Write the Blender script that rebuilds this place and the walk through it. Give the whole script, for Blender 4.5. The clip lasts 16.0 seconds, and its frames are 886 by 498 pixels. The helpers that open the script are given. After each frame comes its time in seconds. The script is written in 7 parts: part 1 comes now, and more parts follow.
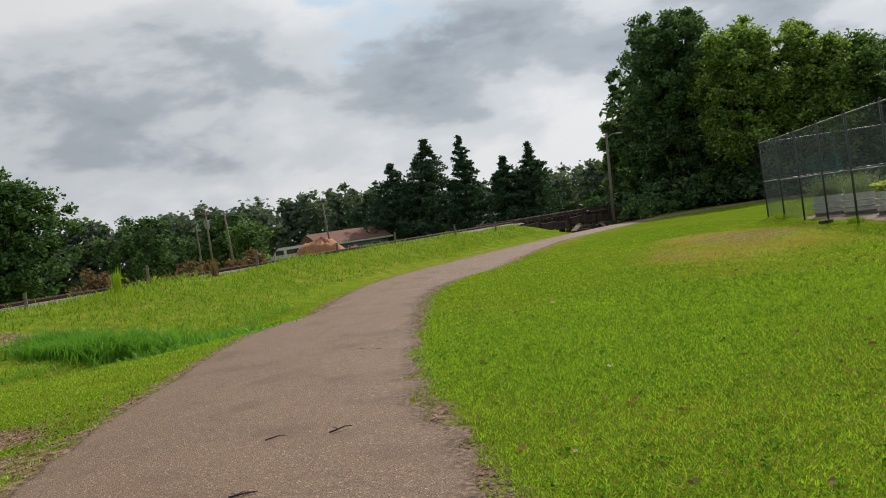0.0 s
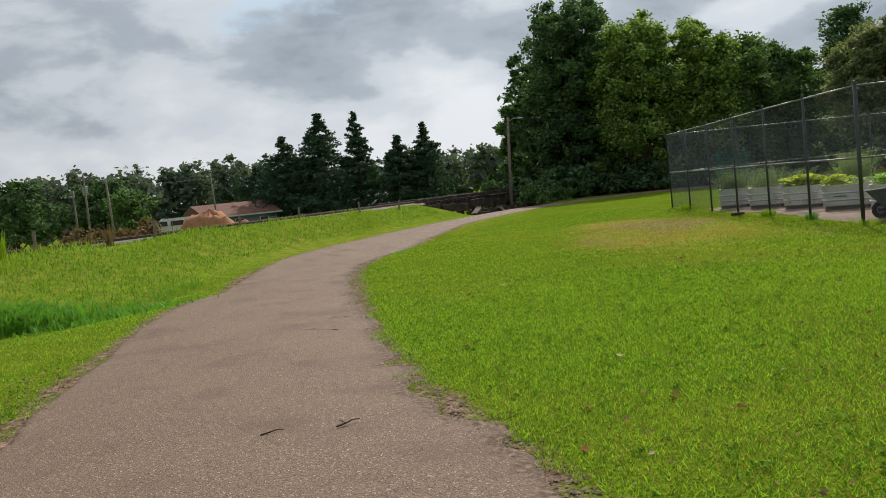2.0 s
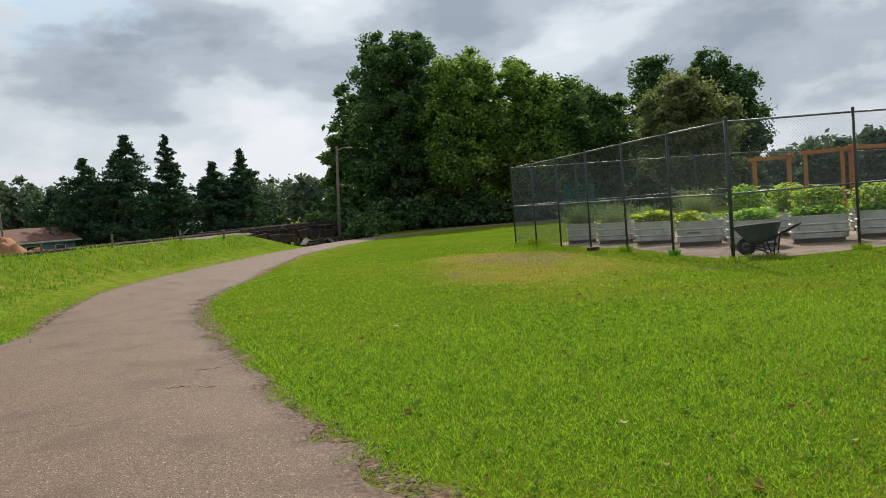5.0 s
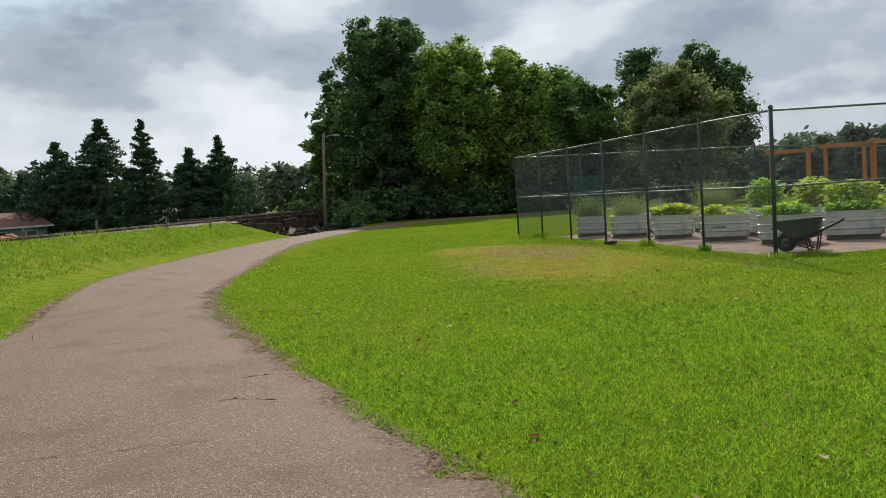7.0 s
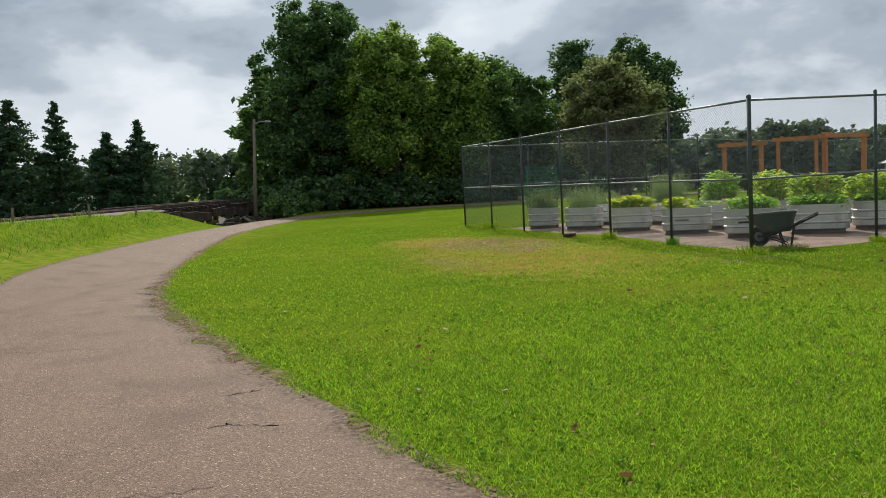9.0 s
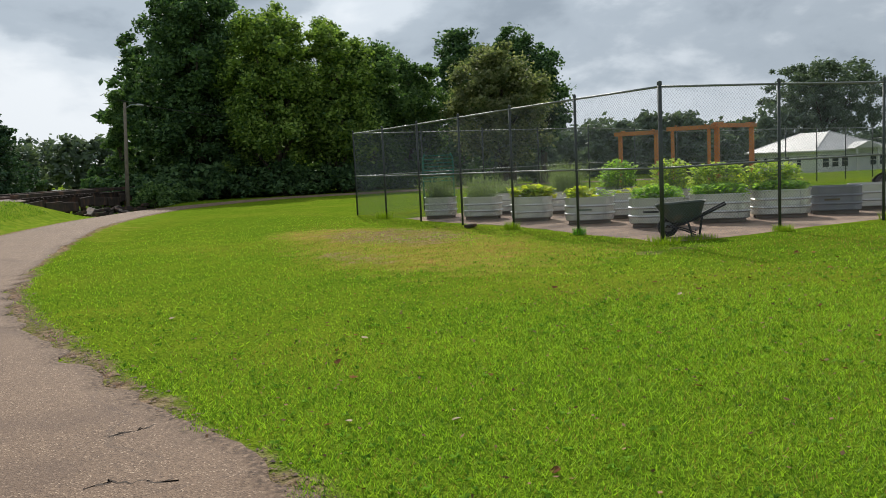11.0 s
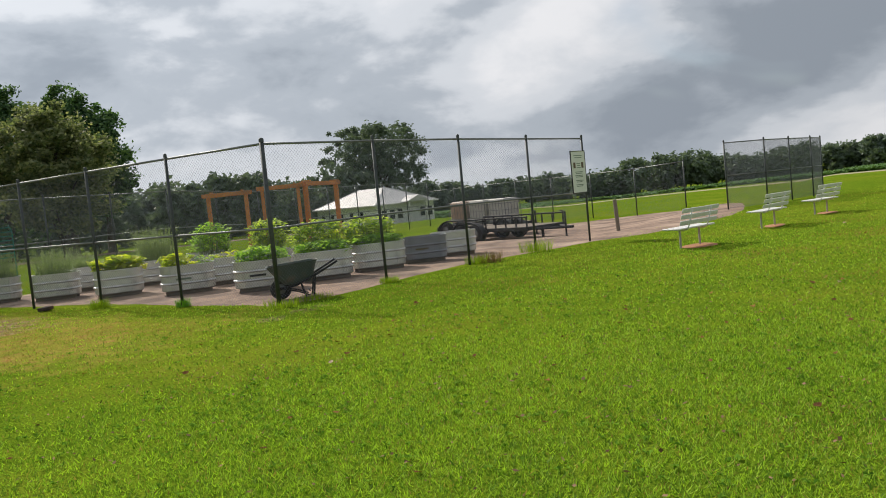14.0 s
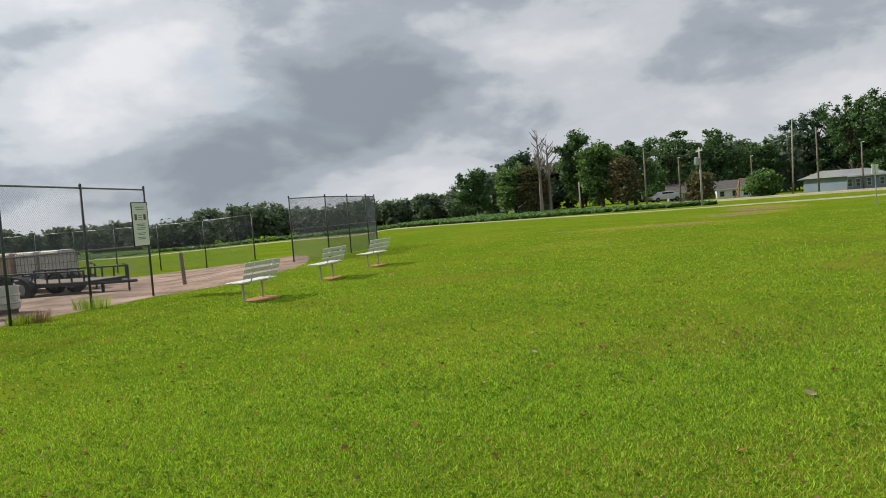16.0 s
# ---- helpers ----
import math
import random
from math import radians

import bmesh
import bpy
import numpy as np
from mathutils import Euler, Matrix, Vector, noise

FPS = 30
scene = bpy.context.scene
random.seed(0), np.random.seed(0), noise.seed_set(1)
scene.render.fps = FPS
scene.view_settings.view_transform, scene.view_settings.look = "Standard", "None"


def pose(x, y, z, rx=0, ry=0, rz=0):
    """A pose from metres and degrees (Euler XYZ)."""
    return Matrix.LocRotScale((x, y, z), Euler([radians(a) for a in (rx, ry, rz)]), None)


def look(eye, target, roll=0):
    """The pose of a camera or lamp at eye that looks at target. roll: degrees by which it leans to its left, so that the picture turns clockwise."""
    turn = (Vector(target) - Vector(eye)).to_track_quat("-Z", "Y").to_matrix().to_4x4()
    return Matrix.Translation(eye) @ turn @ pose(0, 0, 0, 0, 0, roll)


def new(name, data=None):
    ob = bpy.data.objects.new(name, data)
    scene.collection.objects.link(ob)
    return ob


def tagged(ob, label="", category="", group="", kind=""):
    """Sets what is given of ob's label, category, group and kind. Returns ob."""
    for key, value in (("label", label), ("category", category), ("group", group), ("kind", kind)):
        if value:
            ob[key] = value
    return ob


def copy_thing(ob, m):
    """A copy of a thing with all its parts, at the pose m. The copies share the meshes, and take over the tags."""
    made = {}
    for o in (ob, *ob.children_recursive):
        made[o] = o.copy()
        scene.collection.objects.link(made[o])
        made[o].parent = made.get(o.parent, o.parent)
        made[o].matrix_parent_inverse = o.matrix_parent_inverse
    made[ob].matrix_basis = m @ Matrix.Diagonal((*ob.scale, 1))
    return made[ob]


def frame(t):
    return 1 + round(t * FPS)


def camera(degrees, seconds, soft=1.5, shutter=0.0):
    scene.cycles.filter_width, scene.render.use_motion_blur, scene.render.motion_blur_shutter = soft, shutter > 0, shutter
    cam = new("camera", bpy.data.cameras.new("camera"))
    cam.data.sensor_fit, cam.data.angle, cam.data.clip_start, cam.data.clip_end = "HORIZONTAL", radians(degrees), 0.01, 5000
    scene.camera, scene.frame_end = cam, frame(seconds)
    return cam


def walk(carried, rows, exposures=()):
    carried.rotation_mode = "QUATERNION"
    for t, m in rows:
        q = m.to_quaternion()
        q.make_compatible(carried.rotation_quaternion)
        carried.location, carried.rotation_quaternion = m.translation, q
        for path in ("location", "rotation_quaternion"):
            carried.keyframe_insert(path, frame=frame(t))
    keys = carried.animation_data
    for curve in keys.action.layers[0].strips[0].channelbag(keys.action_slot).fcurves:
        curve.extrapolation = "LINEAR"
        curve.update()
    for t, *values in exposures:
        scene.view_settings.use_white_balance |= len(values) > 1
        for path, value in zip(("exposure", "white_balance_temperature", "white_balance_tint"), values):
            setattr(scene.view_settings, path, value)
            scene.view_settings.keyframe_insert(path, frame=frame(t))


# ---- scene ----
cam = camera(56.3, 16.0, 0.95)
PATH = [
    (0, (1.945, -0.591, 1.577), (1.696, 1.393, 1.519), -8.4),
    (0.5, (1.634, -0.573, 1.592), (1.347, 1.404, 1.514), -8.6),
    (1, (1.368, -0.377, 1.586), (1.181, 1.61, 1.461), -8.0),
    (1.5, (1.07, -0.175, 1.603), (0.899, 1.815, 1.49), -7.4),
    (2, (0.798, 0.069, 1.643), (0.825, 2.064, 1.502), -5.9),
    (2.5, (0.608, 0.398, 1.652), (0.721, 2.393, 1.576), -4.6),
    (3, (0.391, 0.663, 1.647), (0.579, 2.654, 1.61), -4.4),
    (3.5, (0.275, 0.929, 1.638), (0.667, 2.889, 1.584), -4.5),
    (4, (0.149, 1.283, 1.642), (0.641, 3.221, 1.592), -4.2),
    (4.5, (-0.049, 1.595, 1.641), (0.541, 3.504, 1.547), -3.9),
    (5, (-0.16, 2.02, 1.637), (0.321, 3.958, 1.534), -4.5),
    (7.5, (-1.135, 3.64, 1.671), (-0.581, 5.556, 1.531), -3.5),
    (8, (-1.292, 3.918, 1.677), (-0.709, 5.825, 1.522), -3.5),
    (8.2, (-1.355, 4.089, 1.686), (-0.72, 5.98, 1.53), -3.3),
    (9.2, (-1.42, 4.83, 1.685), (-0.70, 6.69, 1.522), -3.0),
    (10.5, (-1.289, 5.584, 1.681), (-0.457, 7.393, 1.501), -2.6),
    (11, (-1.332, 5.894, 1.697), (-0.36, 7.63, 1.493), -2.8),
    (11.5, (-1.271, 6.196, 1.697), (-0.185, 7.866, 1.515), -4.4),
    (12, (-1.315, 6.442, 1.709), (-0.1, 8.022, 1.54), -4.0),
    (12.5, (-1.292, 6.704, 1.708), (0.091, 8.137, 1.519), -4.5),
    (13, (-1.181, 6.911, 1.715), (0.256, 8.292, 1.545), -4.7),
    (13.5, (-1.16, 7.096, 1.736), (0.371, 8.374, 1.591), -4.7),
    (14, (-1.104, 7.177, 1.735), (0.597, 8.22, 1.603), -5.6),
    (14.5, (-1.102, 7.127, 1.747), (0.69, 8.008, 1.639), -4.5),
    (15, (-1.133, 7.138, 1.77), (0.773, 7.736, 1.673), -4.3),
    (15.5, (-1.228, 7.079, 1.785), (0.743, 7.393, 1.652), -5.0),
    (16, (-1.164, 6.877, 1.789), (0.832, 6.965, 1.689), -4.5),
]
walk(cam, [(t, look(eye, target, roll)) for t, eye, target, roll in PATH],
     exposures=[(0, 0.24, 6750, 12), (1.5, 0.26, 6600, 11), (4, 0.34, 6550, 10.5), (8, 0.35, 6450, 9.5), (11, 0.39, 6450, 9.5), (13, 0.45, 6750, 13), (16, 0.45, 6700, 12.5)])

# ---- light ----
SUN_AZ, SUN_EL = 20.0, 40.0          # degrees right of +y, above the horizon
world = bpy.data.worlds.new("sky")
scene.world = world
world.use_nodes = True
SUN_DIR = Vector((math.sin(radians(SUN_AZ)) * math.cos(radians(SUN_EL)), math.cos(radians(SUN_AZ)) * math.cos(radians(SUN_EL)), math.sin(radians(SUN_EL))))


def build_world():
    nt = world.node_tree
    nt.nodes.clear()
    N, L = nt.nodes.new, nt.links.new

    def math_node(op, a, b=None, clamp=False):
        n = N("ShaderNodeMath")
        n.operation, n.use_clamp = op, clamp
        for i, v in enumerate((a, b)):
            if v is None:
                continue
            if isinstance(v, (int, float)):
                n.inputs[i].default_value = v
            else:
                L(v, n.inputs[i])
        return n.outputs[0]

    sky = N("ShaderNodeTexSky")
    sky.sky_type, sky.sun_disc = "NISHITA", False
    sky.sun_elevation, sky.sun_rotation = radians(SUN_EL), radians(SUN_AZ)
    co = N("ShaderNodeTexCoord")
    sep = N("ShaderNodeSeparateXYZ")
    L(co.outputs["Generated"], sep.inputs[0])
    comb = N("ShaderNodeCombineXYZ")
    L(sep.outputs[0], comb.inputs[0]), L(sep.outputs[1], comb.inputs[1])
    L(math_node("MULTIPLY", sep.outputs[2], 2.15), comb.inputs[2])

    def clouds(scale, detail, rough, dist, off):
        mp = N("ShaderNodeMapping")
        mp.inputs["Location"].default_value = off
        L(comb.outputs[0], mp.inputs[0])
        n = N("ShaderNodeTexNoise")
        n.inputs["Scale"].default_value, n.inputs["Detail"].default_value = scale, detail
        n.inputs["Roughness"].default_value, n.inputs["Distortion"].default_value = rough, dist
        L(mp.outputs[0], n.inputs["Vector"])
        return n.outputs[0]

    def ramp(v, stops):
        r = N("ShaderNodeValToRGB")
        r.color_ramp.interpolation = "EASE"
        els = r.color_ramp.elements
        while len(els) < len(stops):
            els.new(0.5)
        for e, (p, c) in zip(els, stops):
            e.position, e.color = p, (*c, 1)
        L(v, r.inputs[0])
        return r.outputs[0]

    big = clouds(2.7, 6.0, 0.46, 0.15, (0.4, 6.7, 3.0))
    fine = clouds(7.5, 7.0, 0.55, 0.2, (7.1, 4.0, 2.0))
    mix = math_node("ADD", math_node("MULTIPLY", big, 0.74), math_node("MULTIPLY", fine, 0.26))
    tone = ramp(mix, [(0.38, (0.385, 0.455, 0.535)), (0.455, (0.54, 0.62, 0.705)), (0.515, (0.81, 0.885, 0.96)), (0.61, (1.04, 1.09, 1.14))])
    # brighter towards the hidden sun
    dot = N("ShaderNodeVectorMath")
    dot.operation = "DOT_PRODUCT"
    L(co.outputs["Generated"], dot.inputs[0])
    dot.inputs[1].default_value = SUN_DIR
    glow = math_node("POWER", math_node("MAXIMUM", dot.outputs["Value"], 0.0), 3.0)
    gain = math_node("ADD", math_node("MULTIPLY", glow, 0.52), 0.80)
    lit = N("ShaderNodeVectorMath")
    lit.operation = "SCALE"
    L(tone, lit.inputs[0]), L(gain, lit.inputs["Scale"])
    # a few gaps of blue
    hole = ramp(clouds(1.8, 4.0, 0.5, 0.2, (5.2, 9.4, 0.0)), [(0.65, (0, 0, 0)), (0.73, (1, 1, 1))])
    gap = N("ShaderNodeVectorMath")
    gap.operation = "DOT_PRODUCT"
    L(co.outputs["Generated"], gap.inputs[0])
    gap.inputs[1].default_value = Vector((-0.125, 0.945, 0.300)).normalized()
    ragged = math_node("ADD", gap.outputs["Value"], math_node("MULTIPLY", math_node("SUBTRACT", fine, 0.5), 0.036))
    clear = N("ShaderNodeMix")
    clear.data_type = "RGBA"
    L(ramp(ragged, [(0.9955, (0, 0, 0)), (0.9992, (0.8, 0.8, 0.8))]), clear.inputs[0])
    L(lit.outputs[0], clear.inputs[6])
    clear.inputs[7].default_value = (0.70, 0.95, 1.18, 1)
    bg1, bg2 = N("ShaderNodeBackground"), N("ShaderNodeBackground")
    L(sky.outputs[0], bg1.inputs[0])
    bg1.inputs[1].default_value = 0.07
    L(clear.outputs[2], bg2.inputs[0])
    bg2.inputs[1].default_value = SKY
    mx = N("ShaderNodeMixShader")
    L(math_node("SUBTRACT", 1.0, math_node("MULTIPLY", hole, 0.8)), mx.inputs[0])
    L(bg1.outputs[0], mx.inputs[1]), L(bg2.outputs[0], mx.inputs[2])
    out = N("ShaderNodeOutputWorld")
    L(mx.outputs[0], out.inputs[0])


SKY = 0.60
build_world()
sun = new("sun", bpy.data.lights.new("sun", "SUN"))
sun.data.energy, sun.data.angle, sun.data.color = 3.3, radians(2.5), (1.0, 0.95, 0.86)
sun.matrix_world = look(SUN_DIR * 100, (0, 0, 0))

# ---- materials ----


def material(name, base, dark=None, scale=8.0, rough=0.85, metal=0.0, bump=0.0, bump_scale=40.0, fine=0.35, coords="Object", spread=0.5, translucent=0.0, spec=0.5, vary=0.0, stain=None, each=False):
    """A surface with a broad and a fine variation between two colours, and relief."""
    m = bpy.data.materials.new(name)
    m.use_nodes = True
    nt = m.node_tree
    N, L = nt.nodes.new, nt.links.new
    b = nt.nodes["Principled BSDF"]
    dark = dark or tuple(c * 0.7 for c in base)
    co = N("ShaderNodeTexCoord")
    n1, n2 = N("ShaderNodeTexNoise"), N("ShaderNodeTexNoise")
    for n, s, d in ((n1, scale, 4.0), (n2, scale * 9.0, 5.0)):
        n.inputs["Scale"].default_value, n.inputs["Detail"].default_value = s, d
        L(co.outputs[coords], n.inputs["Vector"])
    add = N("ShaderNodeMix")
    add.inputs[0].default_value = fine
    L(n1.outputs[0], add.inputs[2]), L(n2.outputs[0], add.inputs[3])
    fac = add.outputs[0]
    if each:
        gi, ad = N("ShaderNodeNewGeometry"), N("ShaderNodeMix")
        ad.inputs[0].default_value = 0.55
        L(fac, ad.inputs[2]), L(gi.outputs["Random Per Island"], ad.inputs[3])
        fac = ad.outputs[0]
    if vary:
        info = N("ShaderNodeObjectInfo")
        ma = N("ShaderNodeMath")
        ma.operation = "MULTIPLY_ADD"
        L(info.outputs["Random"], ma.inputs[0])
        ma.inputs[1].default_value = vary
        L(fac, ma.inputs[2])
        sub = N("ShaderNodeMath")
        sub.operation = "SUBTRACT"
        L(ma.outputs[0], sub.inputs[0])
        sub.inputs[1].default_value = vary / 2
        fac = sub.outputs[0]
    r = N("ShaderNodeValToRGB")
    r.color_ramp.elements[0].position, r.color_ramp.elements[1].position = 0.5 - spread * 0.4, 0.5 + spread * 0.4
    r.color_ramp.elements[0].color, r.color_ramp.elements[1].color = (*dark, 1), (*base, 1)
    L(fac, r.inputs[0])
    colour = r.outputs[0]
    if stain:
        n3 = N("ShaderNodeTexNoise")
        n3.inputs["Scale"].default_value, n3.inputs["Detail"].default_value = stain[1], 6.0
        L(co.outputs[coords], n3.inputs["Vector"])
        r3 = N("ShaderNodeValToRGB")
        r3.color_ramp.elements[0].position, r3.color_ramp.elements[1].position = 0.52, 0.66
        L(n3.outputs[0], r3.inputs[0])
        mx = N("ShaderNodeMix")
        mx.data_type = "RGBA"
        L(r3.outputs[0], mx.inputs[0]), L(colour, mx.inputs[6])
        mx.inputs[7].default_value = (*stain[0], 1)
        colour = mx.outputs[2]
    L(colour, b.inputs["Base Color"])
    b.inputs["Roughness"].default_value, b.inputs["Metallic"].default_value = rough, metal
    b.inputs["Specular IOR Level"].default_value = spec
    if bump:
        nb = N("ShaderNodeTexNoise")
        nb.inputs["Scale"].default_value, nb.inputs["Detail"].default_value = bump_scale, 4.0
        L(co.outputs[coords], nb.inputs["Vector"])
        bp = N("ShaderNodeBump")
        bp.inputs["Strength"].default_value, bp.inputs["Distance"].default_value = bump, 0.02
        L(nb.outputs[0], bp.inputs["Height"]), L(bp.outputs[0], b.inputs["Normal"])
    if translucent:
        tr = N("ShaderNodeBsdfTranslucent")
        gain = N("ShaderNodeMix")
        gain.data_type, gain.blend_type = "RGBA", "MULTIPLY"
        gain.inputs[0].default_value = 1.0
        L(colour, gain.inputs[6])
        gain.inputs[7].default_value = (1.05, 1.15, 0.55, 1)
        L(gain.outputs[2], tr.inputs[0])
        ms = N("ShaderNodeMixShader")
        ms.inputs[0].default_value = translucent
        L(b.outputs[0], ms.inputs[1]), L(tr.outputs[0], ms.inputs[2])
        L(ms.outputs[0], nt.nodes["Material Output"].inputs[0])
    return m


M = {}
M["lawn"] = None
M["galvanised"] = material("galvanised", (0.66, 0.675, 0.665), (0.50, 0.515, 0.51), 3.0, 0.36, 0.7, 0.15, 60, stain=((0.40, 0.41, 0.40), 2.2), vary=0.3)
M["galvanised_dark"] = material("galvanised_dark", (0.25, 0.27, 0.30), (0.17, 0.185, 0.21), 3.0, 0.5, 0.25, 0.15, 60)
M["post"] = material("dark_post", (0.085, 0.097, 0.094), (0.045, 0.052, 0.052), 14, 0.55, 0.5, 0.1, 90)
M["rail"] = material("galvanised_rail", (0.26, 0.27, 0.27), (0.13, 0.14, 0.14), 9, 0.5, 0.7, 0.1, 90)
M["wire"] = material("chain_wire", (0.17, 0.19, 0.23), (0.11, 0.125, 0.16), 2, 0.6, 0.2)
M["cedar"] = material("cedar", (0.52, 0.24, 0.075), (0.36, 0.15, 0.045), 6, 0.7, 0, 0.25, 50, stain=((0.28, 0.14, 0.06), 3))
M["soil"] = material("soil", (0.075, 0.05, 0.035), (0.035, 0.024, 0.018), 12, 0.95, 0, 0.8, 30)
M["clay"] = material("clay", (0.33, 0.225, 0.16), (0.11, 0.070, 0.050), 0.75, 0.95, 0, 0.7, 22, coords="Object", spread=0.3, stain=((0.37, 0.27, 0.20), 0.45))
M["asphalt"] = None
M["barrow"] = material("green_paint", (0.060, 0.085, 0.065), (0.035, 0.05, 0.04), 9, 0.75, 0.0, 0.1, 60, stain=((0.10, 0.085, 0.06), 5))
M["black"] = material("black_steel", (0.022, 0.022, 0.024), (0.012, 0.012, 0.013), 12, 0.6, 0.2, 0.1, 50)
M["rubber"] = material("rubber", (0.025, 0.025, 0.026), (0.014, 0.014, 0.015), 20, 0.85)
M["white_plastic"] = material("white_plastic", (0.62, 0.61, 0.57), (0.46, 0.44, 0.40), 3, 0.5, 0, 0.1, 20, translucent=0.15)
M["beige"] = material("beige_plastic", (0.50, 0.36, 0.27), (0.36, 0.25, 0.18), 4, 0.55)
M["bench_white"] = material("bench_white", (0.74, 0.74, 0.72), (0.58, 0.58, 0.56), 12, 0.5, 0.1, 0.05, 40)
M["white_wall"] = material("white_siding", (0.74, 0.76, 0.74), (0.64, 0.66, 0.65), 0.8, 0.7)
M["white_roof"] = material("pale_metal_roof", (0.56, 0.555, 0.55), (0.46, 0.455, 0.45), 0.5, 0.45, 0.2)
M["glass_dark"] = material("window_glass", (0.03, 0.035, 0.04), (0.02, 0.022, 0.026), 1, 0.12)
M["brown_roof"] = material("brown_shingle", (0.21, 0.095, 0.065), (0.14, 0.062, 0.045), 1.5, 0.9, 0, 0.4, 12)
M["brick"] = material("brick_wall", (0.22, 0.15, 0.12), (0.15, 0.10, 0.08), 3, 0.9)
M["wood_pole"] = material("weathered_pole", (0.25, 0.21, 0.165), (0.14, 0.115, 0.09), 5, 0.9, 0, 0.4, 25)
M["pale_pole"] = material("pale_pole", (0.42, 0.40, 0.36), (0.30, 0.28, 0.25), 5, 0.85, 0, 0.3, 25)
M["creosote"] = material("creosote_timber", (0.060, 0.040, 0.032), (0.022, 0.016, 0.014), 2.5, 0.9, 0, 0.6, 10, stain=((0.13, 0.07, 0.045), 1.2))
M["rust"] = material("rusted_rail", (0.12, 0.065, 0.045), (0.06, 0.035, 0.028), 6, 0.8, 0.3)
M["ballast"] = material("ballast", (0.26, 0.20, 0.165), (0.12, 0.09, 0.075), 5, 0.95, 0, 1.0, 16)
M["mound"] = material("orange_earth", (0.46, 0.22, 0.11), (0.30, 0.13, 0.065), 1.5, 0.95, 0, 0.8, 8)
M["blue_wall"] = material("blue_grey_siding", (0.20, 0.26, 0.32), (0.15, 0.20, 0.25), 0.6, 0.7)
M["shed_roof"] = material("galvanised_roof", (0.42, 0.44, 0.45), (0.32, 0.33, 0.34), 0.5, 0.5, 0.4)
M["tan_wall"] = material("tan_siding", (0.42, 0.35, 0.27), (0.33, 0.27, 0.21), 0.8, 0.8)
M["grey_roof"] = material("grey_shingle", (0.11, 0.105, 0.10), (0.07, 0.066, 0.064), 2, 0.9)
M["van_white"] = material("white_paint", (0.74, 0.75, 0.75), (0.66, 0.67, 0.67), 1, 0.3)
M["sign_white"] = material("sign_face", (0.72, 0.73, 0.68), (0.66, 0.67, 0.62), 4, 0.5)
M["sign_text"] = material("sign_print", (0.16, 0.22, 0.15), (0.12, 0.16, 0.12), 6, 0.6)
M["sign_photo"] = material("sign_photo", (0.20, 0.11, 0.06), (0.05, 0.05, 0.04), 30, 0.6)
M["trellis_green"] = material("green_wire", (0.02, 0.24, 0.17), (0.012, 0.15, 0.11), 8, 0.5, 0.1)
M["bark"] = material("bark", (0.105, 0.082, 0.062), (0.05, 0.04, 0.031), 3, 0.95, 0, 0.8, 12)
M["dead_wood"] = material("dead_wood", (0.27, 0.23, 0.205), (0.17, 0.145, 0.13), 3, 0.95)
M["dry_leaf"] = material("dry_leaf", (0.34, 0.165, 0.075), (0.17, 0.085, 0.042), 3.0, 1.0, spread=0.35, spec=0.0, translucent=0.3, vary=0.6)
M["pale_leaf"] = material("pale_leaf", (0.48, 0.36, 0.24), (0.30, 0.21, 0.13), 3.0, 0.8)
M["twig"] = material("twig", (0.055, 0.042, 0.034), (0.03, 0.022, 0.018), 20, 0.9)
M["cable"] = material("cable", (0.05, 0.05, 0.052), (0.03, 0.03, 0.03), 1, 0.8)
M["lamp_metal"] = material("lamp_metal", (0.40, 0.41, 0.42), (0.28, 0.29, 0.30), 8, 0.45, 0.6)


def leaves(name, base, dark, translucent=0.35, scale=0.45, each=False, spread=0.55):
    return material(name, base, dark, scale, 0.6, 0, 0, fine=0.55, translucent=translucent, spec=0.12, spread=spread, each=each)


# oak and mid leaves have some haze blue mixed into their colour
M["oak"] = leaves("oak_leaves", (0.150, 0.250, 0.105), (0.036, 0.080, 0.040), 0.28, each=True)
M["bright_tree"] = leaves("bright_leaves", (0.330, 0.450, 0.110), (0.065, 0.130, 0.042), 0.38, each=True)
M["mid_tree"] = leaves("mid_leaves", (0.190, 0.300, 0.105), (0.048, 0.100, 0.042), 0.34, each=True)
M["brown_tree"] = leaves("bronze_leaves", (0.330, 0.340, 0.200), (0.110, 0.150, 0.078), 0.45, each=True)
M["pine"] = leaves("pine_needles", (0.085, 0.150, 0.090), (0.038, 0.078, 0.048), 0.2, each=True)
# leaves of distant trees: aerial haze put in as a paler, bluer colour
M["hazed_tree"] = leaves("hazed_leaves", (0.190, 0.240, 0.180), (0.105, 0.145, 0.115), 0.25, 0.12)
M["russet"] = leaves("russet_leaves", (0.190, 0.150, 0.085), (0.070, 0.085, 0.045), 0.25, each=True)
M["squash"] = leaves("squash_leaves", (0.70, 0.70, 0.08), (0.34, 0.46, 0.05), 0.5, 3, True)
M["bean"] = leaves("bean_leaves", (0.46, 0.66, 0.13), (0.17, 0.33, 0.06), 0.5, 3, True)
M["okra"] = leaves("okra_leaves", (0.60, 0.68, 0.17), (0.25, 0.38, 0.07), 0.5, 3, True)
M["herb"] = leaves("herb_leaves", (0.36, 0.44, 0.24), (0.17, 0.23, 0.12), 0.4, 3, True)
M["crop"] = leaves("crop_leaves", (0.115, 0.215, 0.070), (0.07, 0.14, 0.05), 0.3, 0.1)
M["blade"] = leaves("grass_blades", (0.445, 0.650, 0.062), (0.076, 0.175, 0.015), 0.4, 0.9, True, 0.50)
